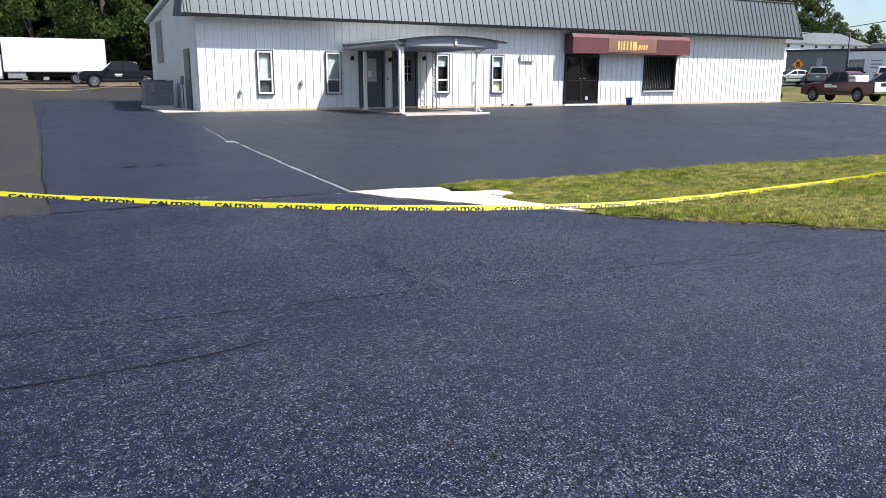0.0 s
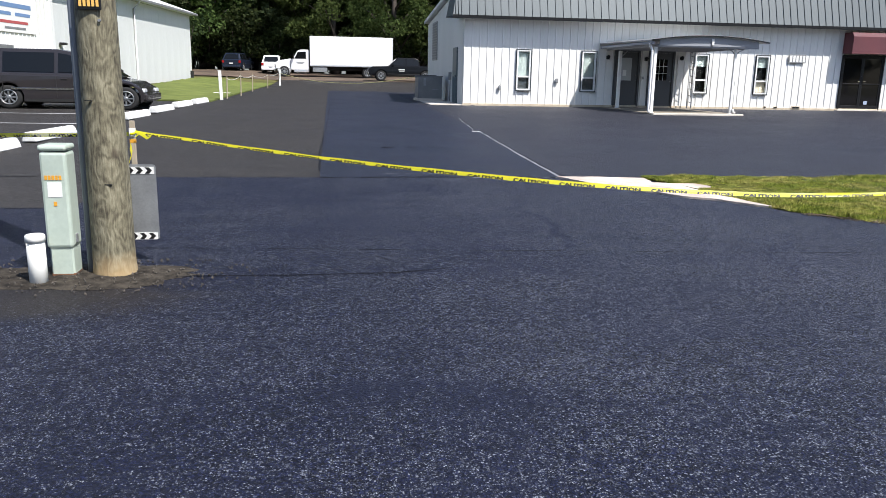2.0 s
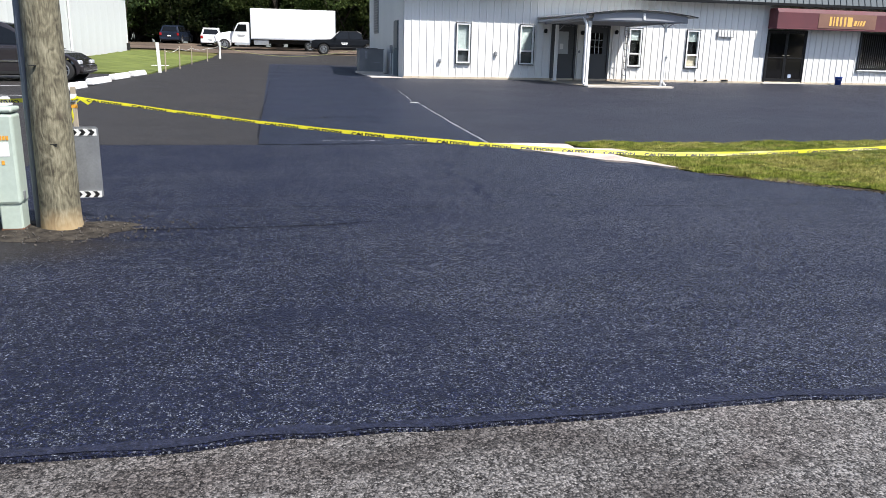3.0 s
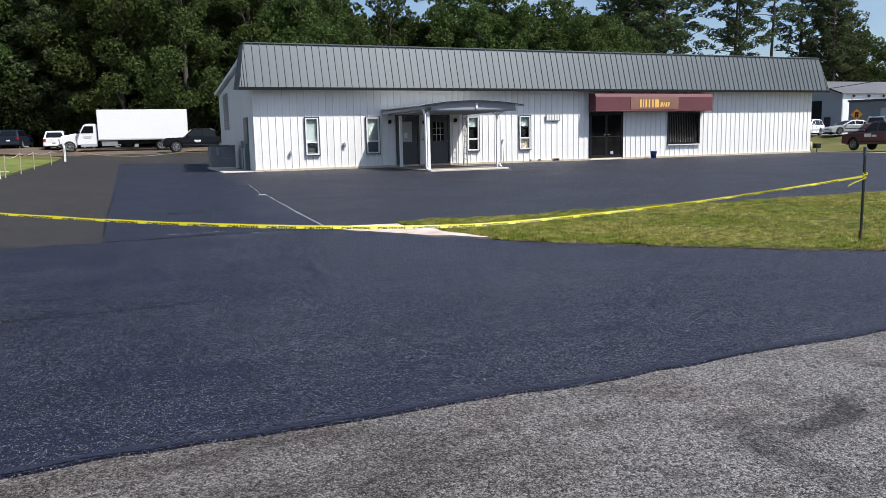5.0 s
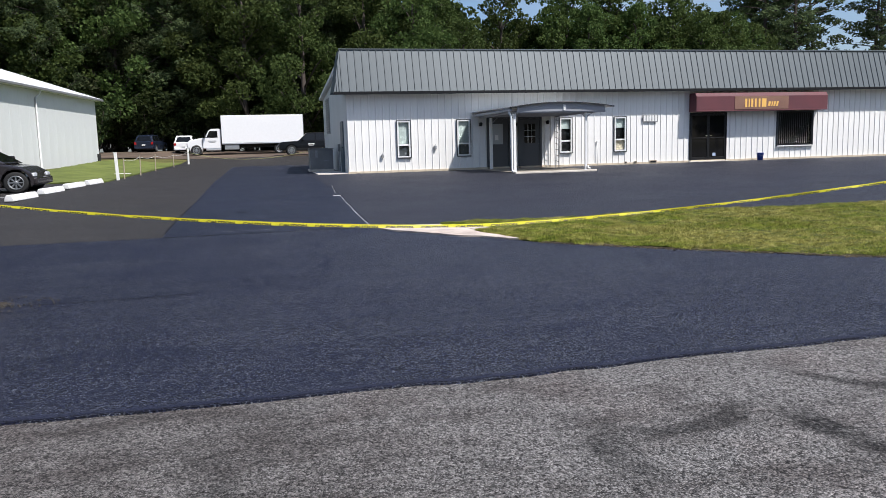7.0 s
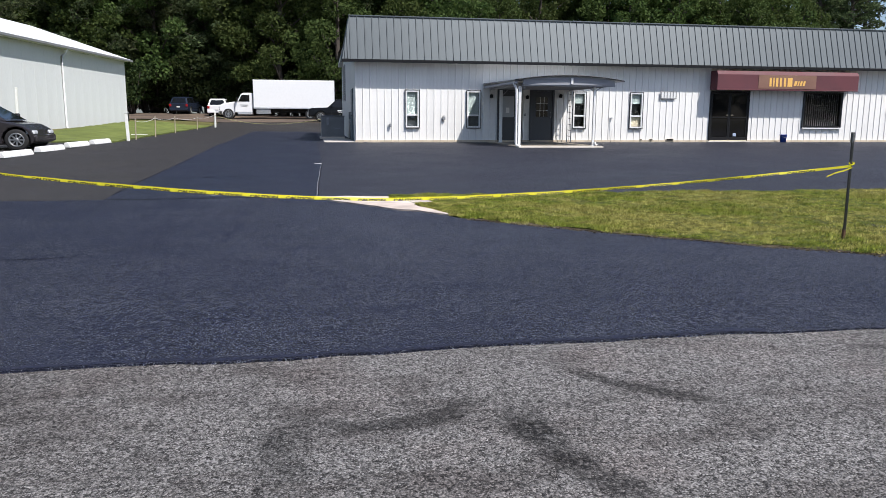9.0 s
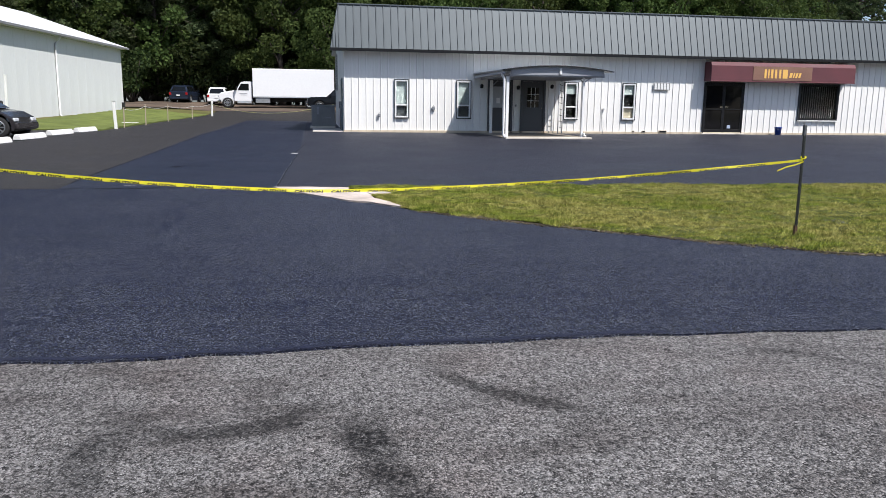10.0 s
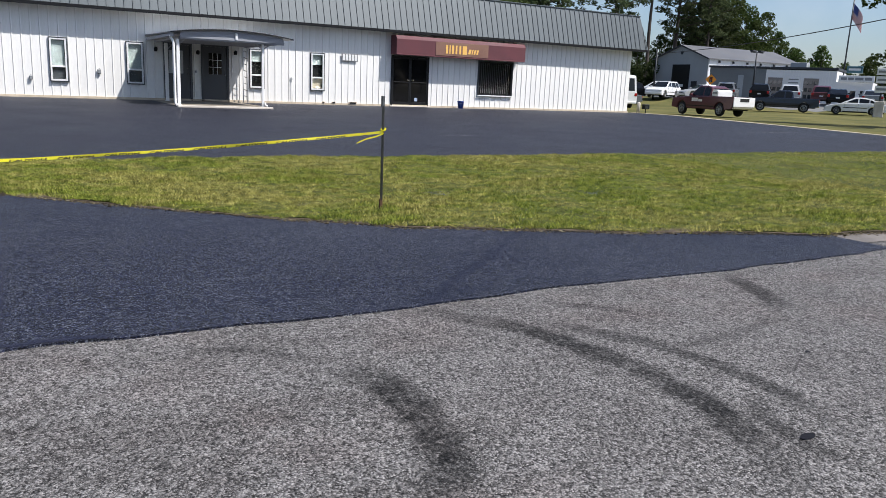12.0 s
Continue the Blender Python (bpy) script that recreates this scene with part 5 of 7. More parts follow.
# ---- vehicles: x ahead, y to the left, z up, on the ground ----
KINDS = dict(
    sedan=dict(L=4.8, W=1.84, r=0.33, wb=2.8, belt=0.95, low=0.22,
               top=[(-2.40, 0.55), (-2.36, 0.92), (-1.72, 0.99), (1.0, 0.95), (1.95, 0.80), (2.32, 0.66), (2.40, 0.50)],
               roof=[(-1.85, 0.97), (-1.05, 1.38), (-0.35, 1.46), (0.15, 1.43), (1.18, 0.94)], split=(-0.95, -0.15), pillar=0.72),
    suv=dict(L=4.75, W=1.9, r=0.36, wb=2.75, belt=1.06, low=0.27,
             top=[(-2.34, 0.5), (-2.36, 1.02), (-2.3, 1.06), (1.05, 1.05), (2.0, 0.97), (2.32, 0.80), (2.38, 0.5)],
             roof=[(-2.28, 1.05), (-2.0, 1.60), (-1.6, 1.71), (0.1, 1.70), (1.12, 1.05)], split=(-1.25, -0.2), pillar=0.8),
    minivan=dict(L=4.95, W=1.93, r=0.34, wb=3.0, ahead=0.46, belt=1.02, low=0.22,
                 top=[(-2.44, 0.45), (-2.47, 0.98), (-2.4, 1.02), (1.35, 0.99), (2.10, 0.84), (2.38, 0.66), (2.48, 0.42)],
                 roof=[(-2.42, 1.02), (-2.16, 1.60), (-1.75, 1.73), (0.2, 1.73), (0.62, 1.66), (1.72, 0.95)], split=(-1.15, 0.2), pillar=0.95),
    pickup=dict(L=5.75, W=1.98, r=0.40, wb=3.55, belt=1.18, low=0.42,
                top=[(-2.86, 0.62), (-2.87, 1.17), (-0.85, 1.19), (1.22, 1.17), (2.55, 1.08), (2.82, 0.98), (2.87, 0.6)],
                roof=[(-0.82, 1.18), (-0.72, 1.74), (-0.4, 1.86), (0.45, 1.85), (1.25, 1.17)], split=(-0.08, -0.08), pillar=0.7),
    crew_pickup=dict(L=6.0, W=2.02, r=0.43, wb=3.75, belt=1.24, low=0.48,
                     top=[(-3.0, 0.66), (-3.01, 1.24), (-1.35, 1.25), (1.30, 1.24), (2.65, 1.19), (2.95, 1.08), (3.0, 0.66)],
                     roof=[(-1.32, 1.24), (-1.22, 1.80), (-0.9, 1.95), (0.55, 1.94), (1.32, 1.23)], split=(-0.15, -0.15), pillar=0.7),
    cargo_van=dict(L=5.6, W=2.02, r=0.36, wb=3.6, belt=1.25, low=0.3,
                   top=[(-2.78, 0.5), (-2.8, 1.25), (1.55, 1.22), (2.4, 1.05), (2.72, 0.85), (2.8, 0.5)],
                   roof=[(-2.78, 1.25), (-2.72, 2.35), (-2.5, 2.5), (0.8, 2.48), (1.9, 1.22)], split=(0.4, 0.4), pillar=1.2),
)
GLASS_CAR = glassy("car glass", (0.006, 0.007, 0.008), 0.05)
GLASS_CAR.node_tree.nodes["Principled BSDF"].inputs["Specular IOR Level"].default_value = 0.4


def car_body(k):
    """Lower body with wheel arches cut into it."""
    out = list(k["top"])
    L, r, low = k["L"], k["r"] + 0.07, k["low"]
    def arc(cx):
        pts = []
        a0 = math.asin(max(-1, min(1, (low - k["r"]) / r)))
        for j in range(9):
            a = a0 + (math.pi - 2 * a0) * j / 8
            pts.append((cx + r * math.cos(a), k["r"] + r * math.sin(a)))
        return pts
    out.append((L / 2 - 0.06, low + 0.03))
    out += arc(k["wb"] / 2 + k.get("ahead", 0.08))
    out += arc(-k["wb"] / 2 + k.get("ahead", 0.08))
    out.append((-L / 2 + 0.06, low + 0.08))
    own = bmesh.new()
    def half(z):
        return k["W"] / 2 - 0.05 * max(0, (z - 0.75)) - 0.04 * max(0, (0.5 - z))
    left = [own.verts.new((x, half(z), z)) for x, z in out]
    right = [own.verts.new((x, -half(z), z)) for x, z in out]
    fl = own.faces.new(left)
    fr = own.faces.new(right[::-1])
    for i in range(len(out)):
        j = (i + 1) % len(out)
        own.faces.new((left[j], left[i], right[i], right[j]))
    bmesh.ops.recalc_face_normals(own, faces=own.faces[:])
    edges = [e for e in own.edges if any(f in (fl, fr) for f in e.link_faces) and min(v.co.z for v in e.verts) > 0.45]
    bmesh.ops.bevel(own, geom=edges, offset=0.05, segments=2, affect="EDGES", profile=0.6)
    return own


def cabin_half(k, z):
    z0, z1 = k["roof"][0][1], max(p[1] for p in k["roof"])
    f = max(0.0, min(1.0, (z - z0) / (z1 - z0)))
    return k["W"] / 2 - 0.06 - (0.20 if z1 < 2 else 0.12) * f ** 1.2


def car_cabin(k):
    own = bmesh.new()
    left = [own.verts.new((x, cabin_half(k, z), z)) for x, z in k["roof"]]
    right = [own.verts.new((x, -cabin_half(k, z), z)) for x, z in k["roof"]]
    n = len(left)
    own.faces.new(left)
    own.faces.new(right[::-1])
    for i in range(n - 1):
        own.faces.new((left[i + 1], left[i], right[i], right[i + 1]))
    bmesh.ops.recalc_face_normals(own, faces=own.faces[:])
    bmesh.ops.bevel(own, geom=[e for e in own.edges if max(v.co.z for v in e.verts) > k["roof"][0][1] + 0.1], offset=0.04, segments=2, affect="EDGES", profile=0.6)
    return own


def roof_at(k, x):
    xs, zs = zip(*k["roof"])
    return float(np.interp(x, xs, zs))


def side_glass(k, x0, x1, side):
    """A side window that follows the roof line between x0 and x1."""
    base = k["roof"][0][1] + 0.05
    xs = np.linspace(x0, x1, 6)
    own = bmesh.new()
    lo, hi = [], []
    for x in xs:
        top = max(base + 0.02, roof_at(k, x) - 0.10)
        for z, store in ((base, lo), (top, hi)):
            store.append(own.verts.new((x, side * (cabin_half(k, z) + 0.007), z)))
    for a in range(5):
        own.faces.new((lo[a], lo[a + 1], hi[a + 1], hi[a]))
    bmesh.ops.recalc_face_normals(own, faces=own.faces[:])
    return own


def slope_glass(k, a, b, inset=0.08):
    own = bmesh.new()
    (xa, za), (xb, zb) = a, b
    d = Vector((xb - xa, 0, zb - za)).normalized()
    nrm = Vector((d.z, 0, -d.x)) if xa > xb else Vector((-d.z, 0, d.x))
    pts = []
    for f in (0.07, 0.93):
        x, z = xa + (xb - xa) * f, za + (zb - za) * f
        for s in (1, -1):
            pts.append(own.verts.new(Vector((x, s * (cabin_half(k, z) - inset), z)) + nrm * 0.008))
    own.faces.new((pts[0], pts[1], pts[3], pts[2]))
    return own


WHEELS = {}


def rim_mesh(r, side):
    """A pressed wheel: rolled edge, eight spokes and a hub cap on the outer face."""
    bm = disc_stack([(side * 0.05, r * 0.66), (side * 0.112, r * 0.65), (side * 0.112, r * 0.57), (side * 0.06, r * 0.54)], 24, None, "y", False)
    disc_stack([(side * 0.06, r * 0.20), (side * 0.105, r * 0.18), (side * 0.115, r * 0.08)], 12, bm, "y")
    for k in range(8):
        a = 2 * math.pi * k / 8
        spoke = box(-r * 0.055, r * 0.055, min(side * 0.06, side * 0.098), max(side * 0.06, side * 0.098), r * 0.15, r * 0.58)
        bmesh.ops.rotate(spoke, verts=spoke.verts[:], matrix=Matrix.Rotation(a, 3, "Y"))
        merged(bm, spoke)
    bmesh.ops.recalc_face_normals(bm, faces=bm.faces[:])
    return mesh_of("rim", bm, rim_metal)


def wheel(root, x, y, r, side):
    key = (round(r, 2), side)
    if key not in WHEELS:
        tyre = disc_stack([(-0.10, r * 0.66), (-0.11, r * 0.9), (-0.08, r), (0.08, r), (0.11, r * 0.9), (0.10, r * 0.66)], 28, None, "y", False)
        disc_stack([(-0.05, r * 0.68), (0.05, r * 0.68)], 20, tyre, "y")
        WHEELS[key] = (mesh_of("wheel", tyre, rubber), rim_mesh(r, side))
    w = part("wheel", WHEELS[key][0], None, root)
    w.location = (x, y, r)
    part("rim", WHEELS[key][1], None, w)
    return w


def vehicle(name, kind, at, rz, paint, label, category, group="", bars=None, two_tone=None):
    k = KINDS[kind]
    root = thing(name, at, label, category, group, rz)
    W, L, r = k["W"], k["L"], k["r"]
    body = part("body", car_body(k), paint, root)
    cabin = part("cabin", car_cabin(k), two_tone or paint, root)
    part("underside", box(-L / 2 + 0.25, L / 2 - 0.25, -W / 2 + 0.22, W / 2 - 0.22, k["low"] - 0.04, k["low"] + 0.4), underbody, root)
    roof = k["roof"]
    part("windscreen", slope_glass(k, roof[-1], roof[-2]), GLASS_CAR, cabin)
    part("rear_window", slope_glass(k, roof[0], roof[1], 0.16), GLASS_CAR, cabin)
    s0, s1 = k["split"]
    front0, front1 = max(s1, roof[0][0]) + 0.05, roof[-1][0] - 0.22
    for side in (1, -1):
        part("side_window", side_glass(k, front0, front1, side), GLASS_CAR, cabin)
        if kind != "cargo_van":
            part("side_window", side_glass(k, max(s0, roof[0][0] + 0.12) + 0.0 if s0 != s1 else roof[0][0] + 0.15, s1 - 0.05, side), GLASS_CAR, cabin)
        if s0 != s1:
            part("side_window", side_glass(k, roof[0][0] + 0.3, s0 - 0.07, side), GLASS_CAR, cabin)
        for x in (k["wb"] / 2 + k.get("ahead", 0.08), -k["wb"] / 2 + k.get("ahead", 0.08)):
            wheel(root, x, side * (W / 2 - 0.13), r, side)
        zl = k["top"][-2][1] - 0.02
        part("headlight", box(L / 2 - 0.26, L / 2 - 0.02, side * (W / 2 - 0.42), side * (W / 2 - 0.06), zl - 0.13, zl, 0.03), clear_lens, body)
        part("tail_light", box(-L / 2 - 0.012, -L / 2 + 0.10, side * (W / 2 - 0.24), side * (W / 2 - 0.025), k["belt"] - 0.32, k["belt"] - 0.08, 0.02), red_lens, body)
        part("door_handle", box(s1 + 0.12, s1 + 0.30, side * (W / 2 - 0.02), side * (W / 2 + 0.012), k["belt"] - 0.16, k["belt"] - 0.12, 0.008), paint, body)
        part("mirror", box(roof[-1][0] - 0.42, roof[-1][0] - 0.28, side * (W / 2 - 0.02), side * (W / 2 + 0.17), k["belt"] + 0.02, k["belt"] + 0.17, 0.03), paint, body)
        for x in sorted({s1, roof[-1][0] - 0.30, *([s0] if s0 != s1 else [])}):
            part("door_seam", box(x - 0.006, x + 0.006, side * (W / 2 - 0.03), side * (W / 2 + 0.002), k["low"] + 0.12, k["belt"] - 0.06), underbody, body)
        part("lower_trim", box(-k["wb"] / 2 + k.get("ahead", 0.08) + r + 0.1, k["wb"] / 2 + k.get("ahead", 0.08) - r - 0.1, side * (W / 2 - 0.05), side * (W / 2 - 0.008), k["low"] - 0.01, k["low"] + 0.10, 0.01), underbody, body)
        part("sill_trim", box(-k["wb"] / 2 + 0.55, k["wb"] / 2 - 0.42, side * (W / 2 - 0.015), side * (W / 2 + 0.01), 0.56, 0.62, 0.006), chrome if kind == "minivan" else underbody, body)
    part("front_bumper", box(L / 2 - 0.20, L / 2 + 0.05, -W / 2 + 0.07, W / 2 - 0.07, k["low"] + 0.05, k["low"] + 0.28, 0.05, segments=2), paint if not kind.endswith("pickup") else chrome, body)
    part("rear_bumper", box(-L / 2 - 0.05, -L / 2 + 0.2, -W / 2 + 0.07, W / 2 - 0.07, k["low"] + 0.05, k["low"] + 0.26, 0.05, segments=2), paint if not kind.endswith("pickup") else chrome, body)
    part("grille", box(L / 2 - 0.05, L / 2 + 0.012, -0.42, 0.42, k["top"][-1][1] - 0.12, k["top"][-1][1] + 0.05, 0.02), underbody, body)
    part("number_plate", box(-L / 2 - 0.065, -L / 2 - 0.02, -0.17, 0.17, k["belt"] - 0.42, k["belt"] - 0.30, 0.004), paper, body)
    if kind.endswith("pickup"):
        part("load_bed", box(-L / 2 + 0.1, roof[0][0] - 0.04, -W / 2 + 0.16, W / 2 - 0.16, k["belt"] - 0.04, k["belt"] + 0.012), underbody, body, "dark open load bed")
        for side in (1, -1):
            part("bed_rail", box(-L / 2 + 0.06, roof[0][0] - 0.02, side * (W / 2 - 0.14), side * (W / 2 - 0.06), k["belt"] - 0.01, k["belt"] + 0.04, 0.01), paint, body)
    if bars:
        for side in (1, -1):
            for a, b, c, d, m in bars:
                part("lettering_bar", box(a, b, side * (W / 2 - 0.005), side * (W / 2 + 0.006), c, d), m, body)
    return root


white_paint = car_paint("white car paint", (0.78, 0.78, 0.78))
black_paint = car_paint("black car paint", (0.006, 0.0065, 0.008), 0.22, 0.05, 0.2)
dark_red = car_paint("dark red car paint", (0.09, 0.022, 0.03))
plum_paint = car_paint("dark plum car paint", (0.026, 0.023, 0.025), 0.2)
navy_paint = car_paint("dark blue car paint", (0.012, 0.018, 0.035))
silver_paint = car_paint("silver car paint", (0.42, 0.43, 0.44))
grey_paint = car_paint("grey car paint", (0.16, 0.17, 0.18))

vehicle("minivan", "minivan", (-12.32, -4.95, gz(-12.3, -4.95) - 0.02), 0, plum_paint, "dark plum minivan parked at the wheel stops", "minivan").scale = (1, 1, 0.92)


def box_truck():
    x0, y0 = -9.9, 44.0
    z = gz(-6, 44)
    root = thing("box_truck", (-4.0, 44.9, z), "white box truck with a long cargo body", "truck", rz=180)
    paint = white_paint
    # x ahead is world -x after the turn
    part("cargo_body", box(-4.85, 2.62, -1.22, 1.22, 1.08, 3.62, 0.02), plain("white box panel", (0.80, 0.80, 0.80), 0.4), root, "plain white cargo box")
    for x in (-4.86, 2.60):
        for y in (-1.22, 1.19):
            part("corner_post", box(x, x + 0.04, y - 0.01, y + 0.04, 1.06, 3.63, 0.006), aluminium, root)
    part("lower_rail", box(-4.86, 2.64, -1.24, 1.24, 0.98, 1.075, 0.01), aluminium, root)
    part("chassis", box(-4.7, 4.9, -0.45, 0.45, 0.62, 0.95, 0.02), underbody, root)
    cab = extruded([(2.72, 0.62), (4.35, 0.62), (4.35, 1.55), (4.15, 1.62), (3.75, 2.32), (3.45, 2.42), (2.78, 2.42), (2.72, 2.3)], 2.1, "y", -1.05, 0.04)
    part("cab", cab, paint, root)
    hood = extruded([(4.36, 0.70), (5.72, 0.70), (5.78, 1.15), (5.55, 1.40), (4.36, 1.62)], 1.9, "y", -0.95, 0.05)
    part("hood", hood, paint, root)
    part("windscreen", extruded([(4.19, 1.64), (3.80, 2.30), (3.815, 2.31), (4.205, 1.65)], 1.7, "y", -0.85), GLASS_CAR, root)
    for side in (1, -1):
        part("side_window", extruded([(3.0, 1.62), (4.02, 1.62), (3.70, 2.22), (3.0, 2.22)], side * 0.01, "y", side * 1.055), GLASS_CAR, root)
        part("fender", disc_stack([(side * 0.70, 0.62), (side * 0.90, 0.62), (side * 0.93, 0.56)], 24, None, "y"), paint, root).location = (4.95, 0, 0.72)
        part("mirror", box(4.05, 4.15, side * 1.12, side * 1.35, 1.6, 2.0, 0.02), underbody, root)
        part("headlight", box(5.62, 5.80, side * 0.58, side * 0.88, 0.98, 1.16, 0.03), clear_lens, root)
        part("fuel_tank", box(2.75, 4.1, side * 0.72, side * 1.04, 0.42, 0.72, 0.05), aluminium, root)
        part("tool_box", box(1.1, 2.4, side * 0.8, side * 1.16, 0.48, 0.96, 0.02), galvanised, root, "grey under-body tool box")
        wheel(root, 4.95, side * 0.98, 0.48, side)
        wheel(root, -2.55, side * 1.0, 0.48, side)
        wheel(root, -2.55, side * 0.72, 0.48, side)
        part("mud_flap", box(-3.22, -3.20, side * 0.6, side * 1.15, 0.3, 0.95), underbody, root)
        part("door_bars", box(3.15, 3.85, side * 1.056, side * 1.064, 1.28, 1.34), bpy.data.materials["faded bar"], root)
        part("door_bars", box(3.25, 3.75, side * 1.056, side * 1.064, 1.18, 1.22), bpy.data.materials["faded bar"], root)
    part("front_bumper", box(5.62, 5.86, -0.98, 0.98, 0.45, 0.72, 0.05), chrome, root)
    part("grille", box(5.74, 5.80, -0.5, 0.5, 0.78, 1.12, 0.02), underbody, root)
    return root


box_truck()
vehicle("pickup_truck", "crew_pickup", (1.35, 38.6, gz(1, 38.6)), 180, black_paint, "black pickup truck parked before the box truck", "pickup truck",
        bars=[(-0.05, 0.5, 0.92, 1.0, paper), (0.0, 0.45, 0.82, 0.87, paper)])
vehicle("sport_utility", "suv", (-10.4, 50.5, gz(-10.4, 50.5)), 90, white_paint, "white sport utility car seen from the rear", "car")
vehicle("dark_car", "suv", (-14.0, 53.0, gz(-14.0, 53.0) - 0.05), 80, navy_paint, "dark car parked under the trees", "car")

# right-hand side
vehicle("red_pickup", "pickup", (39.1, 3.75, gz(39, 3.9)), 90, dark_red, "dark red pickup truck with white bed cover on the grass", "pickup truck",
        bars=[(0.32, 0.9, 0.86, 1.08, paper), (-0.1, 0.26, 0.86, 1.0, paper)]).scale = (0.84, 0.95, 0.97)


# ---- pale shed on the left, wheel stops, posts and rope ----
def shed():
    root = thing("shed", (-13.8, 25.0, 0), "long pale grey metal shed with a white roof", "shed", rz=-6.6)
    low, eave = -0.3, 4.62
    # x to the left is negative; the wall runs towards -y
    part("wall", box(-12, -0.02, -34, 0, low, eave - 0.05), shed_paint, root)
    panel = mesh_of("wall_panel", box(-0.018, 0.0, 0.006, 1.194, 0, eave - 0.06 - low, 0.003), shed_paint)
    for k in range(16):
        ob = part("wall_panel", panel, None, root)
        ob.location = (0, -1.2 * (k + 1), low)
    rib = mesh_of("wall_rib", box(0.0, 0.03, -0.02, 0.02, 0, eave - 0.06 - low, 0.004), siding)
    sheet_white = mesh_of("front_panel", box(-0.017, 0.012, 0.0, 0.296, 0, eave - 0.08 - low), siding)
    for k in range(46):
        ob = part("front_panel", sheet_white, None, root)
        ob.location = (0, -19.22 - 0.3 * (k + 1), low)
        ob = part("wall_rib", rib, None, root)
        ob.location = (0.012, -19.22 - 0.3 * (k + 1), low)
    part("corner_trim", box(-0.02, 0.06, -19.3, -19.05, low, eave - 0.06, 0.006), white_trim, root, "white vertical trim")
    roof = extruded([(0.35, eave - 0.02), (-6, eave + 2.1), (-12.4, eave - 0.02), (-12.4, eave + 0.1), (-6, eave + 2.25), (0.35, eave + 0.1)], -34.6, "y", 0.3)
    part("roof", roof, white_roof, root, "white low gable roof")
    part("gutter", box(0.36, 0.48, -34.3, 0.3, eave - 0.06, eave + 0.07, 0.012), unit_grey, root, "grey gutter")
    part("soffit", box(0.0, 0.35, -34.2, 0.2, eave - 0.048, eave - 0.025), shed_paint, root)
    part("downspout", tube([(0.40, -10.0, eave - 0.05), (0.30, -10.0, eave - 0.25), (0.06, -10.0, eave - 0.45), (0.06, -10.0, 0.35), (0.2, -10.0, 0.26)], 0.05, 8), white_trim, root, "white downspout")
    part("meter", box(0.0, 0.15, -0.4, -0.15, 0.5, 1.1, 0.01), underbody, root)
    sign = part("sign_board", box(0.03, 0.06, -23.6, -20.6, 2.30, 3.5, 0.006), paper, root, "white sign board with coloured bars")
    sign_blue, sign_red = plain("faded blue print", (0.16, 0.26, 0.45), 0.5), plain("faded red print", (0.45, 0.10, 0.10), 0.5)
    for a, b, c, d, m in ((-23.4, -20.9, 3.18, 3.34, sign_blue), (-23.4, -22.4, 2.9, 3.02, sign_blue), (-22.1, -21.0, 2.9, 3.02, sign_blue), (-23.3, -21.2, 2.62, 2.72, sign_red), (-22.9, -21.4, 2.42, 2.50, bpy.data.materials["faded bar"])):
        part("bar", box(0.061, 0.068, a, b, c, d), m, sign)
    part("small_sign", box(0.03, 0.055, -23.4, -22.4, 1.45, 1.85, 0.004), galvanised, root, "small grey panel")
    part("wall_light", box(0.03, 0.25, -18.7, -18.4, 2.0, 2.1, 0.01), underbody, root)


shed()


def wheel_stop(x, y, rz):
    root = thing("wheel_stop", (x, y, gz(x, y)), "white painted concrete wheel stop", "wheel stop", "wheel stops of the side lot", rz)
    prof = [(-0.12, 0.0), (0.12, 0.0), (0.10, 0.08), (0.06, 0.16), (-0.06, 0.16), (-0.10, 0.08)]
    bm = extruded(prof, 1.86, "y", -0.93, 0.014)
    for v in bm.verts:
        v.co += Vector((noise.noise(v.co * 5), noise.noise(v.co * 5 + Vector((7, 0, 0))), 0)) * 0.008
    part("block", bm, stop_white, root)
    for s in (-1, 1):
        part("pin", disc_stack([(0.15, 0.012), (0.172, 0.012)], 8), rust, root).location = (0, s * 0.55, 0)


stop_white = surface("white painted concrete", (0.78, 0.78, 0.76), (0.55, 0.54, 0.52), 0.8, 3, 40, 0.3)
for y in (-1.5, -3.9, -6.2, -8.6, -13.6, -16.0):
    wheel_stop(-9.12 + 0.052 * (y + 1.5), y, -3.0)

for y in (-7.6, -10.6, -13.6):
    tagged(part("bay_line", box(-15.0, -9.6, y - 0.05, y + 0.05, gz(-12, y) + 0.004, gz(-12, y) + 0.008), surface("worn white line", (0.6, 0.6, 0.6), (0.35, 0.35, 0.35), 0.8, 4, 30, 0.2) if y == -7.6 else bpy.data.materials["worn white line"]),
           "worn white parking bay line", "road marking", kind="structure")


def post(x, y, h, r, material, label, tilt=0.0, group="white posts along the lawn"):
    root = thing("lawn_post", (x, y, gz(x, y)), label, "post", group)
    part("shaft", box(-r, r, -r, r, -0.05, h, 0.01), material, root).rotation_euler = (0, radians(tilt), 0)
    part("cap", box(-r - 0.01, r + 0.01, -r - 0.01, r + 0.01, h, h + 0.02, 0.006), material, root).rotation_euler = (0, radians(tilt), 0)


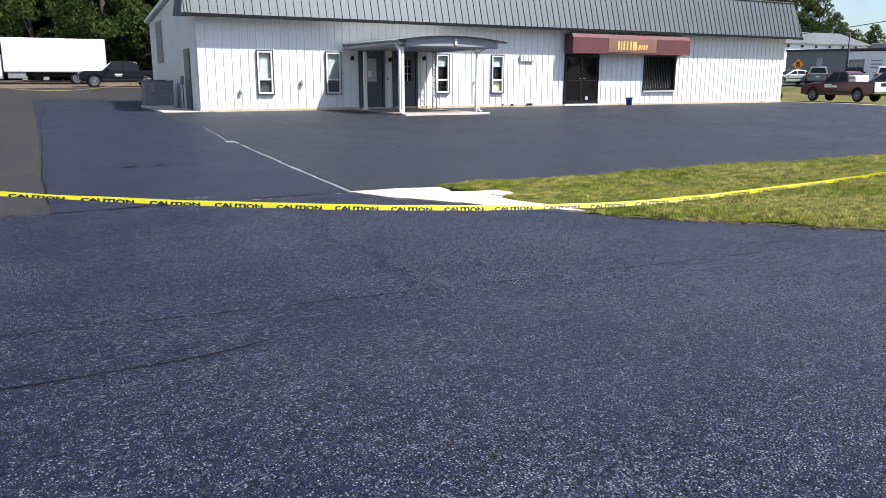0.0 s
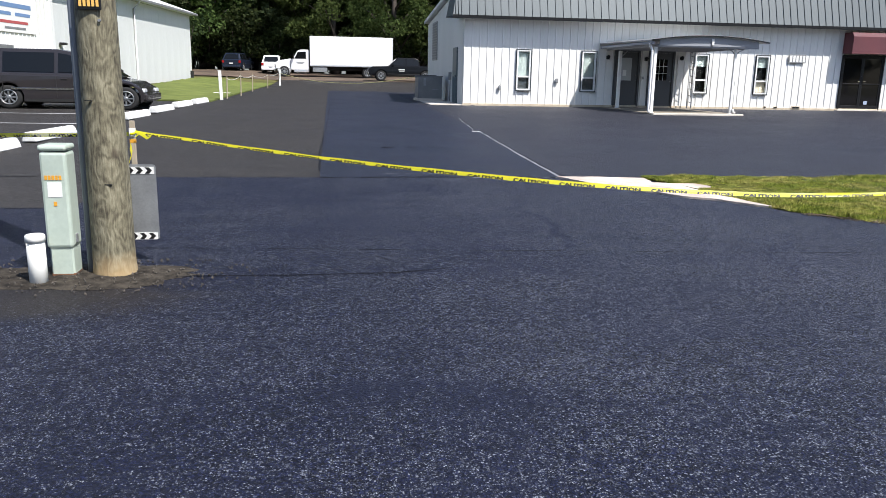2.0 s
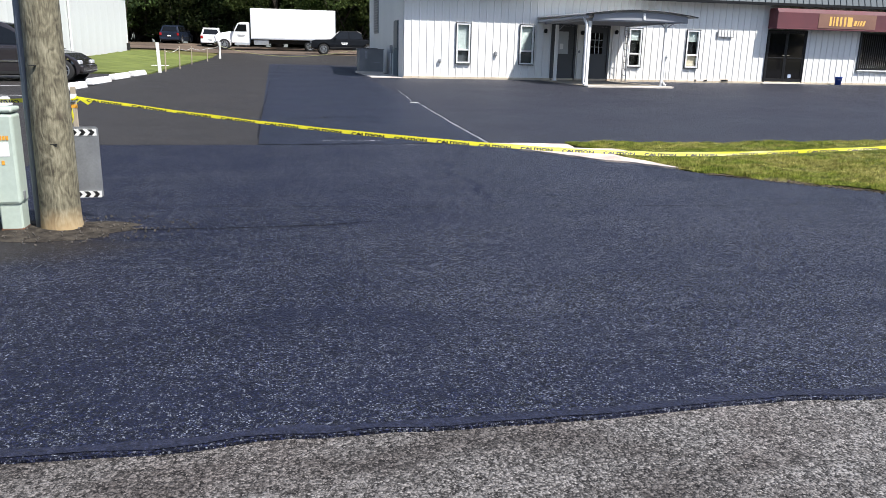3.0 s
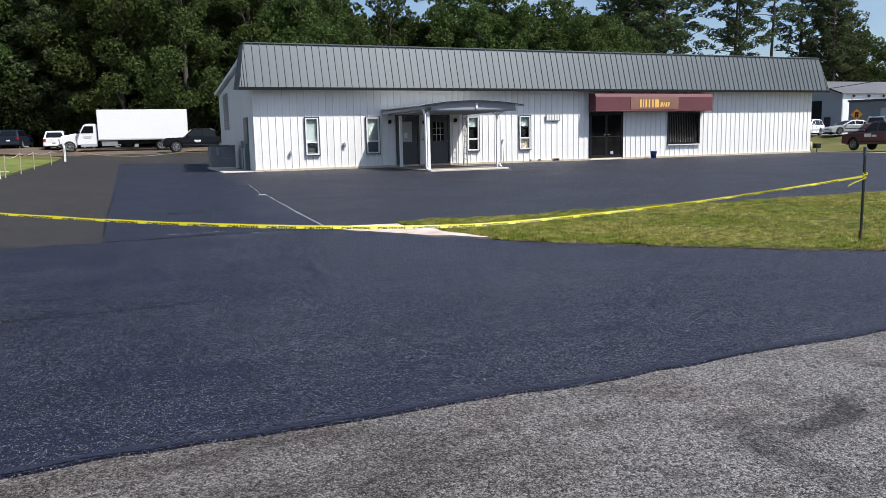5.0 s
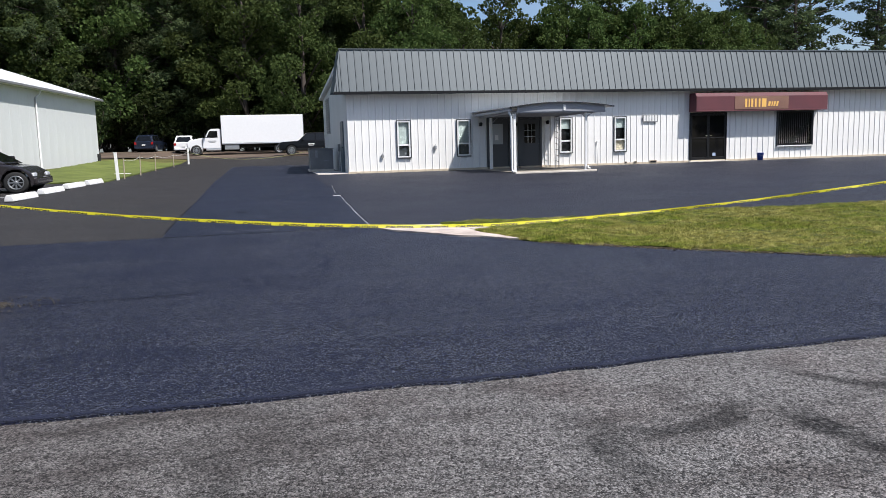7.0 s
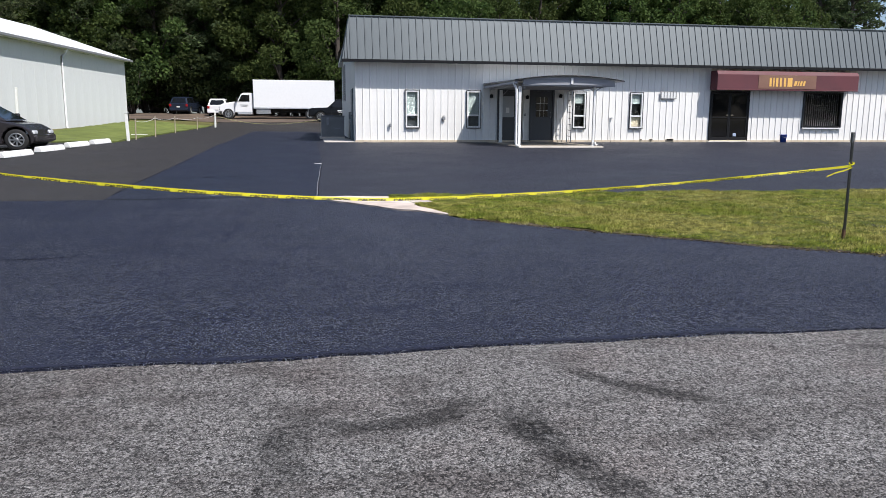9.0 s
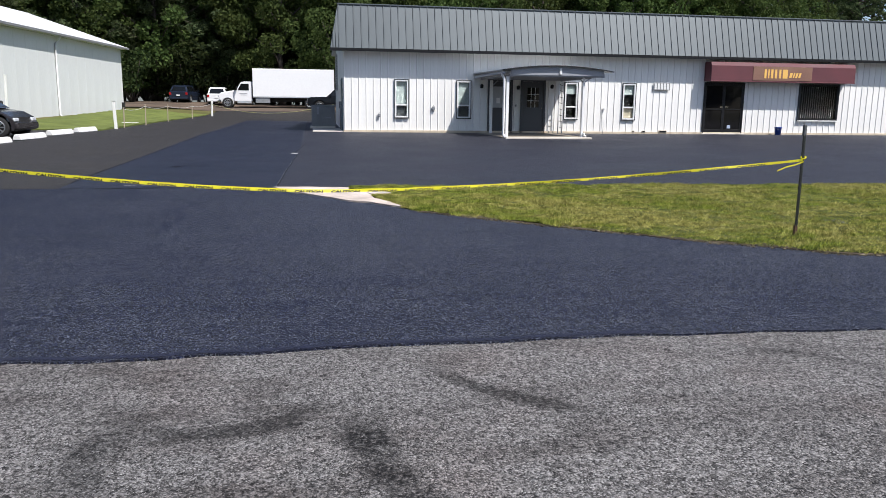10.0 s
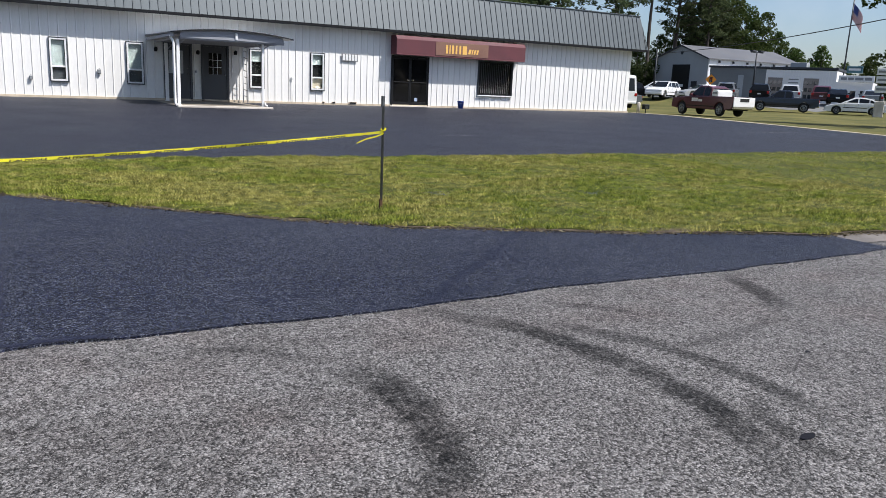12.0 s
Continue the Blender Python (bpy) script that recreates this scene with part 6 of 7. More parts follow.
post(-8.82, 1.55, 1.06, 0.055, pvc, "thick white post at the lawn corner", -2)
LINE = [(-8.75, 2.6, 0.82), (-8.62, 6.1, 0.90), (-8.7, 12.0, 0.86), (-8.5, 19.0, 0.80)]
for x, y, h in LINE:
    post(x, y, h, 0.022, wood_grey, "thin weathered stake with rope", 1)
post(-8.3, 27.0, 1.1, 0.06, pvc, "thick white post at the lawn end", 1)
post(-13.95, 4.9, 2.0, 0.05, pvc, "tall white post beside the pale shed", 2)


def rope(points, sag, r, material, name, label):
    bm = bmesh.new()
    for (x0, y0, z0), (x1, y1, z1) in zip(points, points[1:]):
        tube([(x0 + (x1 - x0) * f, y0 + (y1 - y0) * f, z0 + (z1 - z0) * f - sag * 4 * f * (1 - f)) for f in [k / 8 for k in range(9)]], r, 5, bm)
    tagged(part(name, bm, material), label, "rope")


rope([(x, y, gz(x, y) + h - 0.06) for x, y, h in LINE] + [(-8.3, 27.0, gz(-8.3, 27) + 0.9)], 0.10, 0.010, rope_white, "rope", "white rope sagging between the stakes")
rope([(-8.3, 27.0, gz(-8.3, 27) + 0.85), (-0.1, 10.75, gz(-0.1, 10.7) + 1.0)], 0.55, 0.014, plain("sun-bleached yellow tape", (0.62, 0.58, 0.25), 0.5), "barrier_rope", "yellow barrier tape across the lane")
litter = thing("paper_scrap", (-9.6, 7.5, gz(-9.6, 7.5) + 0.06), "flat white scrap lying on the lawn", "litter")
part("sheet", box(-0.35, 0.35, -0.12, 0.12, 0.0, 0.02, 0.005), paper, litter)


# ---- utility pole, cable cabinet, pipe, marker plate, stakes and tape ----
def utility_pole():
    x, y = -6.25, -22.93
    root = thing("utility_pole", (x, y, gz(x, y)), "weathered round wooden utility pole", "utility pole")
    levels = []
    for k in range(60):
        z = -0.15 + 9.3 * (k / 59) ** 1.6
        levels.append((z, 0.136 - 0.010 * min(z, 1.6) - 0.004 * max(0, z - 1.6) + 0.004 * noise.noise((z * 2.2, 1, 1)) + (0.005 if z < 0.08 else 0)))
    bm = disc_stack(levels, 36)
    for v in bm.verts:
        a = math.atan2(v.co.y, v.co.x)
        v.co += Vector((math.cos(a), math.sin(a), 0)) * (0.004 * noise.noise((a * 3, v.co.z * 0.6, 2)) + 0.003 * noise.noise((a * 9, v.co.z * 0.4, 5)))
    part("shaft", bm, pole_wood_mat, root)
    part("conduit", tube([(-0.150, 0.015, -0.1), (-0.132, 0.015, 3.4)], 0.030, 10), plain("grey conduit", (0.17, 0.19, 0.22), 0.5), root, "grey cable conduit")
    part("number_tag", box(-0.07, 0.07, -0.138, -0.122, 1.70, 1.80, 0.003), black_frame, root, "black tag with yellow bars")
    for k in range(5):
        part("tag_bar", box(-0.058 + k * 0.025, -0.042 + k * 0.025, -0.142, -0.139, 1.72, 1.78), sign_yellow, root)
    part("tag_nail", disc_stack([(-0.118, 0.011), (-0.130, 0.009)], 8, None, "y"), galvanised, root).location = (0.05, 0, 1.64)
    for dz, dx in ((1.15, -0.05), (0.62, 0.03)):
        part("wood_check", box(dx - 0.022, dx + 0.022, -0.1335, -0.118, dz, dz + 0.006), tape_black, root)
    part("cross_arm", box(-1.2, 1.2, -0.17, -0.05, 8.3, 8.42, 0.01), pole_wood_mat, root)


utility_pole()


def cable_cabinet():
    x, y = -6.555, -22.96
    root = thing("cable_cabinet", (x, y, gz(x, y)), "pale green metal cable cabinet beside the pole", "cabinet")
    root.scale = (0.86, 1, 0.965)
    part("base", box(-0.078, 0.09, -0.07, 0.09, -0.05, 0.23, 0.012), pedestal_green, root, "rust-stained lower part")
    part("rust_line", box(-0.081, 0.093, -0.073, 0.093, -0.02, 0.035, 0.008), rust, root, "rusty foot")
    part("cover", box(-0.092, 0.10, -0.085, 0.10, 0.21, 0.86, 0.022, segments=2), pedestal_green, root)
    part("lid", box(-0.096, 0.104, -0.089, 0.104, 0.865, 0.905, 0.016, segments=2), pedestal_green, root)
    part("label", box(-0.045, 0.055, -0.088, -0.0855, 0.56, 0.66), paper, root, "white label")
    for k in range(5):
        part("warning_bar", box(-0.06 + k * 0.025, -0.042 + k * 0.025, -0.088, -0.0855, 0.675, 0.705), orange, root)
    part("small_bar", box(-0.01, 0.012, -0.088, -0.0855, 0.50, 0.53), orange, root)
    part("hasp", box(0.10, 0.112, -0.03, 0.0, 0.24, 0.30, 0.003), galvanised, root)


cable_cabinet()
stub = thing("pipe_stub", (-6.665, -23.14, gz(-6.665, -23.14)), "short white plastic pipe stub in the ground", "pipe")
part("pipe", disc_stack([(-0.05, 0.055), (0.29, 0.055), (0.29, 0.048), (0.2, 0.047)], 20), pvc, stub)
part("cap", disc_stack([(0.27, 0.060), (0.31, 0.060), (0.318, 0.05)], 20), pvc, stub)


def marker_plate():
    x, y = -6.195, -22.60
    root = thing("marker_plate", (x, y, gz(x, y)), "grey marker plate with black chevrons behind the pole", "sign")
    bm = bmesh.new()
    out = []
    for cx, cz, a0 in ((0.15, 0.68, 0), (-0.15, 0.68, 90), (-0.15, 0.185, 180), (0.15, 0.185, 270)):
        for j in range(5):
            a = radians(a0 + 22.5 * j)
            out.append((cx + 0.022 * math.cos(a) + math.copysign(0, cx), cz + 0.022 * math.sin(a)))
    part("plate", extruded(out, 0.004, "y", 0.0), galvanised, root)
    for z in (0.635, 0.165):
        part("band", box(-0.16, 0.16, -0.0025, -0.0005, z, z + 0.05), paper, root, "white band")
        for k in range(5):
            x0 = -0.15 + k * 0.062
            ch = extruded([(x0, z + 0.003), (x0 + 0.03, z + 0.003), (x0 + 0.05, z + 0.025), (x0 + 0.03, z + 0.047), (x0, z + 0.047), (x0 + 0.02, z + 0.025)], -0.0015, "y", -0.0028)
            part("chevron", ch, tape_black, root)
    for s in (-0.1,):
        part("stake", box(s - 0.015, s + 0.015, 0.006, 0.03, -0.1, 0.7, 0.003), galvanised, root)


marker_plate()
def soil_patch():
    rng = np.random.default_rng(3)
    verts, faces = [], []
    n, rings = 72, 7
    for r in range(rings):
        for k in range(n):
            a = 2 * math.pi * k / n
            edge = 0.78 + 0.22 * noise.noise((math.cos(a) * 1.6, math.sin(a) * 1.6, 3)) + 0.16 * noise.noise((math.cos(a) * 5, math.sin(a) * 5, 7))
            f = r / (rings - 1)
            x, y = -6.48 + 0.98 * edge * f * math.cos(a), -22.97 + 0.42 * edge * f * math.sin(a)
            verts.append((x, y, gz(x, y) + 0.002 + 0.016 * (1 - f ** 2) * (1 + 0.8 * noise.noise((x * 9, y * 9, 1)))))
    faces = [(r * n + k, r * n + (k + 1) % n, (r + 1) * n + (k + 1) % n, (r + 1) * n + k) for r in range(rings - 1) for k in range(n)]
    me = bpy.data.meshes.new("soil_patch")
    me.from_pydata(verts, [], faces)
    me.materials.append(soil)
    tagged(new("soil_patch", me), "brown gravelly soil round the pole", "soil", kind="structure")
    bm = bmesh.new()
    for k in range(420):
        a, f = rng.uniform(0, 6.283), rng.uniform(0, 1.25) ** 0.6
        x, y = -6.45 + 1.05 * f * math.cos(a), -22.99 + 0.45 * f * math.sin(a)
        s0 = rng.uniform(0.003, 0.009)
        made = bmesh.ops.create_icosphere(bm, subdivisions=1, radius=s0, matrix=Matrix.LocRotScale((x, y, gz(x, y) + 0.012 + 0.01 * (1 - f)), Euler(rng.uniform(0, 3, 3)), (1.4, 1, 0.7)))
    tagged(part("gravel_stones", bm, surface("loose stones", (0.11, 0.095, 0.08), (0.03, 0.027, 0.024), 0.9, 40, 90, 0.3)), "loose gravel stones round the pole", "gravel", kind="stuff")


soil_patch()

stick = thing("wooden_stake", (-6.43, -21.5, gz(-6.43, -21.5)), "pale wooden survey stake with tied tape", "stake")
part("shaft", box(-0.022, 0.022, -0.012, 0.012, -0.1, 0.93, 0.004), wood_grey, stick)
part("paint_band", box(-0.0235, 0.0235, -0.0135, 0.0135, 0.80, 0.87), pvc, stick, "white paint band")
part("orange_mark", box(-0.0238, 0.0238, -0.0138, 0.0138, 0.75, 0.78), orange, stick)

STAKE = (3.79, -23.19)
tpost = thing("steel_post", (*STAKE, gz(*STAKE)), "dark steel fence post standing in the grass", "post")
bm = box(-0.013, 0.013, -0.003, 0.003, -0.2, 1.17, 0.001)
box(-0.003, 0.003, 0.003, 0.026, -0.2, 1.17, bm=bm)
part("shaft", bm, steel_black, tpost)
for k in range(18):
    part("stud", box(-0.005, 0.005, -0.008, -0.0032, 0.12 + k * 0.055, 0.145 + k * 0.055, 0.002), steel_black, tpost)
unit_dark = surface("scuffed dark steel", (0.10, 0.105, 0.11), (0.04, 0.042, 0.045), 0.5, 9, 60, 0.1)
part("tip", box(-0.0145, 0.0145, -0.005, 0.028, 1.06, 1.172, 0.002), unit_dark, tpost, "scuffed grey tip")
part("rust_foot", box(-0.0145, 0.0145, -0.0045, 0.028, 0.0, 0.13, 0.002), rust, tpost, "rusty foot")


def tape_run(root, at, span, start):
    """A printed ribbon along at(s, h, off): s metres along, h across the width from -1 to 1."""
    n = int(span * 40)
    bm = bmesh.new()
    rows = [[bm.verts.new(at(span * k / n, h)) for h in (-1, -0.33, 0.33, 1)] for k in range(n + 1)]
    for u, v in zip(rows, rows[1:]):
        for j in range(3):
            bm.faces.new((u[j], v[j], v[j + 1], u[j + 1])).smooth = True
    part("ribbon", bm, tape_yellow, root)
    font = bpy.data.curves.new("word", "FONT")
    font.body, font.size, font.resolution_u, font.offset = "CAUTION", 0.066, 2, 0.0028
    ob = bpy.data.objects.new("word", font)
    scene.collection.objects.link(ob)
    bpy.context.view_layer.update()
    flat = bpy.data.meshes.new_from_object(ob.evaluated_get(bpy.context.evaluated_depsgraph_get()))
    bpy.data.objects.remove(ob)
    xs = [v.co.x for v in flat.vertices]
    ys = [v.co.y for v in flat.vertices]
    w = max(xs) - min(xs)
    s = start
    while s + w < span - 0.05:
        me = flat.copy()
        for v in me.vertices:
            v.co = at(s + (v.co.x - min(xs)), max(-1.0, -1.35 + 1.6 * (v.co.y - min(ys)) / (max(ys) - min(ys))), 0.0025)
        me.materials.clear()
        me.materials.append(tape_black)
        part("printed_word", me, None, root, "black word CAUTION")
        s += w + 0.085


def caution_tape():
    """Sagging printed ribbon from the wooden stake to the steel post."""
    a, b = Vector((-6.42, -21.51)), Vector((3.79, -23.20))
    d = (b - a)
    span = d.length
    d.normalize()
    side = Vector((d.y, -d.x))
    root = thing("caution_tape", (0, 0, 0), "yellow plastic tape printed with CAUTION", "tape")
    def at(s, h, off=0.0):
        half = 0.0125 + 0.0065 * float(smooth(0.8, 3.4, s)) - 0.0055 * float(smooth(4.6, 8.0, s))
        z = 0.10 + 0.41 * ((5.3 - s) / 5.3) ** 1.7 if s < 5.3 else 0.10 + 0.375 * ((s - 5.3) / (span - 5.3)) ** 1.55
        twist = -0.30 + 0.22 * math.sin(s * 0.9) + 0.25 * noise.noise((s * 0.5, 2, 2)) + 0.5 * float(smooth(6.0, 8.0, s)) * math.sin(s * 5.1) * 0.55
        out = math.sin(twist) * half * h
        lean = side * (out + off + 0.012 * noise.noise((s * 0.8, 5, 1)))
        p = a + d * s
        return Vector((p.x + lean.x, p.y + lean.y, z + half * h * math.cos(twist) + 0.004 * noise.noise((s * 3, h, 9))))
    tape_run(root, at, span, 0.10)
    # knots and loose ends
    for p0, drop, m in ((a, 1, "knot"), (b, -1, "knot")):
        z = 0.50
        bm = bmesh.new()
        for k in range(3):
            bm2 = tube([(p0.x + 0.024 * math.cos(t * 0.8 + k), p0.y + 0.024 * math.sin(t * 0.8 + k), z + 0.012 * math.sin(t + k)) for t in range(9)], 0.007, 5, bm)
        part("knot", bm, tape_yellow, root)
    def tail(pts, wd):
        bm = bmesh.new()
        r = [[bm.verts.new(Vector(p) + Vector((0, 0, wd * h)) + Vector((0.006 * h, 0, 0))) for h in (-1, 1)] for p in pts]
        for u, v in zip(r, r[1:]):
            bm.faces.new((u[0], v[0], v[1], u[1]))
        part("loose_end", bm, tape_yellow, root)
    tail([(-6.40, -21.54, 0.47), (-6.36, -21.55, 0.50), (-6.30, -21.56, 0.46), (-6.27, -21.55, 0.48)], 0.011)
    tail([(-6.43, -21.55, 0.46), (-6.44, -21.56, 0.40), (-6.43, -21.56, 0.33), (-6.455, -21.56, 0.27)], 0.025)
    tail([(3.78, -23.225, 0.46), (3.70, -23.22, 0.43), (3.59, -23.22, 0.405), (3.50, -23.21, 0.365)], 0.009)


caution_tape()


def side_tape():
    """The same tape going on from the pole to the left."""
    root = thing("barrier_tape", (0, 0, 0), "yellow printed barrier tape behind the pole", "tape")
    way = Vector((-0.9, 0.432, 0)).normalized()
    def at(s, h, off=0.0):
        p = Vector((-6.46, -21.5, 0.49 - 0.10 * math.sin(math.pi * min(1.0, s / 6.0)) + 0.018 * h)) + way * s
        return p + Vector((-0.43, -0.9, 0)) * (off + 0.006 * h + 0.012 * noise.noise((s, 3, 3)))
    tape_run(root, at, 6.0, 0.15)


side_tape()


# ---- right-hand side: fittings on the grass, car lot, showroom and barn ----
bollard = thing("pipe_bollard", (34.3, 5.1, gz(34.3, 5.1)), "short pale concrete bollard at the grass", "bollard")
part("shaft", disc_stack([(-0.05, 0.11), (0.55, 0.11), (0.60, 0.06)], 16), concrete, bollard)
lamp = thing("flood_light", (35.1, 5.3, gz(35.1, 5.3)), "small dark ground flood light", "lamp")
part("stem", tube([(0, 0, -0.05), (0, 0, 0.22)], 0.03, 8), underbody, lamp)
part("housing", box(-0.22, 0.2, -0.14, 0.14, 0.2, 0.5, 0.03), underbody, lamp)
part("lens", box(-0.18, 0.16, -0.152, -0.142, 0.24, 0.46), glass_dark, lamp)
cover = thing("bed_cap", (39.1, 2.72, gz(39, 3.9) + 1.13), "white tool box across the red pickup bed", "tool box")
part("shell", extruded([(-0.15, 0), (0.32, 0), (0.32, 0.36), (0.26, 0.44), (-0.05, 0.44), (-0.15, 0.36)], 1.3, "x", -0.85, 0.03), white_paint, cover)
part("bar", box(-0.865, -0.853, -0.08, 0.26, 0.2, 0.3), bpy.data.materials["faded bar"], cover)
gate = thing("tailgate_cover", (39.1, 1.30, gz(39, 3.9) + 0.60), "white tailgate of the red pickup", "tailgate")
part("panel", box(-0.94, 0.94, -0.05, 0.01, 0.0, 0.56, 0.02), white_paint, gate)
part("recess", box(-0.4, 0.4, -0.06, -0.051, 0.3, 0.5), underbody, gate)
vehicle("white_van", "cargo_van", (43.0, 17.4, gz(43, 17.4)), 70, white_paint, "tall white cargo van beyond the building corner", "van")


def road_sign():
    x, y = 67.3, 29.0
    root = thing("warning_sign", (x, y, gz(x, y) - 0.05), "orange diamond warning sign on a post", "sign", rz=-48)
    part("post", box(-0.04, 0.04, -0.02, 0.02, -0.1, 2.6, 0.006), galvanised, root)
    part("plate", extruded([(0, 1.49), (0.58, 2.07), (0, 2.65), (-0.58, 2.07)], 0.01, "y", -0.035), plain("orange sign face", (0.85, 0.30, 0.01), 0.5), root)
    part("symbol", box(-0.16, 0.16, -0.043, -0.037, 1.78, 2.32, 0.02), tape_black, root, "dark signal symbol")
    for z, m in ((2.2, red_lens), (2.05, amber_lens), (1.9, bpy.data.materials["faded bar"])):
        part("dot", disc_stack([(-0.044, 0.06), (-0.05, 0.05)], 12, None, "y"), m, root).location = (0, 0, z)


road_sign()

vehicle("black_pickup", "pickup", (61.0, 15.0, gz(61, 15)), 128, navy_paint, "black pickup truck at the edge of the car lot", "pickup truck")
vehicle("white_sedan", "sedan", (64.2, 10.2, gz(64.2, 10.2)), 125, white_paint, "white sedan at the edge of the car lot", "car")
LOT = [("suv", 58.8, 33.5, 150, black_paint, "black sport utility car on the lot"), ("suv", 66.6, 36.6, 140, white_paint, "white sport utility car on the lot"),
       ("suv", 62.0, 30.6, 200, white_paint, "white sport utility car by the grass"), ("sedan", 64.4, 27.4, 160, silver_paint, "silver sedan on the lot"),
       ("suv", 66.0, 25.5, 35, grey_paint, "grey sport utility car on the lot"), ("suv", 68.5, 23.4, 35, black_paint, "black sport utility car in the lot row"),
       ("suv", 70.0, 21.0, 35, silver_paint, "silver crossover car on the lot"), ("suv", 71.5, 18.6, 35, dark_red, "dark red crossover car on the lot"),
       ("sedan", 70.5, 16.2, 35, black_paint, "black sedan on the lot"), ("sedan", 74.0, 15.0, 35, grey_paint, "grey sedan on the lot"),
       ("sedan", 76.5, 13.0, 35, white_paint, "white sedan in the lot row"), ("sedan", 55.6, 30.6, 150, grey_paint, "grey sedan near the barn")]
for kind, x, y, rz, paint, label in LOT:
    vehicle("parked_car", kind, (x, y, gz(x, y)), rz, paint, label, "car", "cars on the lot")

barn_grey = surface("grey barn siding", (0.34, 0.36, 0.37), (0.29, 0.31, 0.32), 0.6, 0.3, 8, 0.05)
barn_roof = surface("grey barn roof", (0.135, 0.135, 0.135), (0.10, 0.10, 0.105), 0.5, 0.3, 6, 0.05)
show_grey = surface("grey showroom block", (0.17, 0.185, 0.19), (0.14, 0.15, 0.155), 0.7, 0.4, 10, 0.05)


def barn():
    # gable end towards the street; local y runs along the ridge
    root = thing("barn", (93.2, 58.2, 0.6), "grey metal barn with a tall dark doorway", "barn", rz=-92)
    w, eave, top, deep = 5.6, 6.1, 8.05, 20
    part("gable_wall", extruded([(-w, -0.3), (w, -0.3), (w, eave), (0, top), (-w, eave)], 0.2, "y", 0.0), barn_grey, root)
    for x in (-w, w - 0.2):
        part("side_wall", box(x, x + 0.2, 0.2, deep, -0.3, eave), white_roof if x > 0 else barn_grey, root)
    part("rear_wall", extruded([(-w, -0.3), (w, -0.3), (w, eave), (0, top), (-w, eave)], 0.2, "y", deep), barn_grey, root)
    for s in (-1, 1):
        part("roof_half", extruded([(0, top + 0.02), (s * (w + 0.4), eave - 0.13), (s * (w + 0.4), eave), (0, top + 0.16)], deep + 0.9, "y", -0.4), barn_roof, root)
        part("rake_trim", extruded([(0, top - 0.05), (s * (w + 0.4), eave - 0.2), (s * (w + 0.4), eave + 0.0), (0, top + 0.17)], -0.06, "y", -0.405), dark_trim, root)
    # black panel on the closed gable imitates the unlit inside of the doorway
    part("doorway", box(-1.75, 2.0, -0.05, -0.003, -0.2, 5.2, 0.01), black_frame, root, "tall black panel in place of the dark doorway")
    part("door_notice", box(-0.1, 0.9, -0.08, -0.052, 1.8, 2.2), paper, root)
    part("small_door", box(2.5, 3.7, -0.05, -0.003, -0.2, 2.7, 0.01), dark_trim, root)
    part("roof_vent", disc_stack([(-0.02, 0.3), (-0.05, 0.25)], 12, None, "y"), dark_trim, root).location = (0, 0, 7.0)
    for k in range(6):
        part("eave_bracket", box(w + 0.02, w + 0.3, 2 + k * 3, 2.2 + k * 3, eave - 0.6, eave - 0.25), dark_trim, root)


barn()


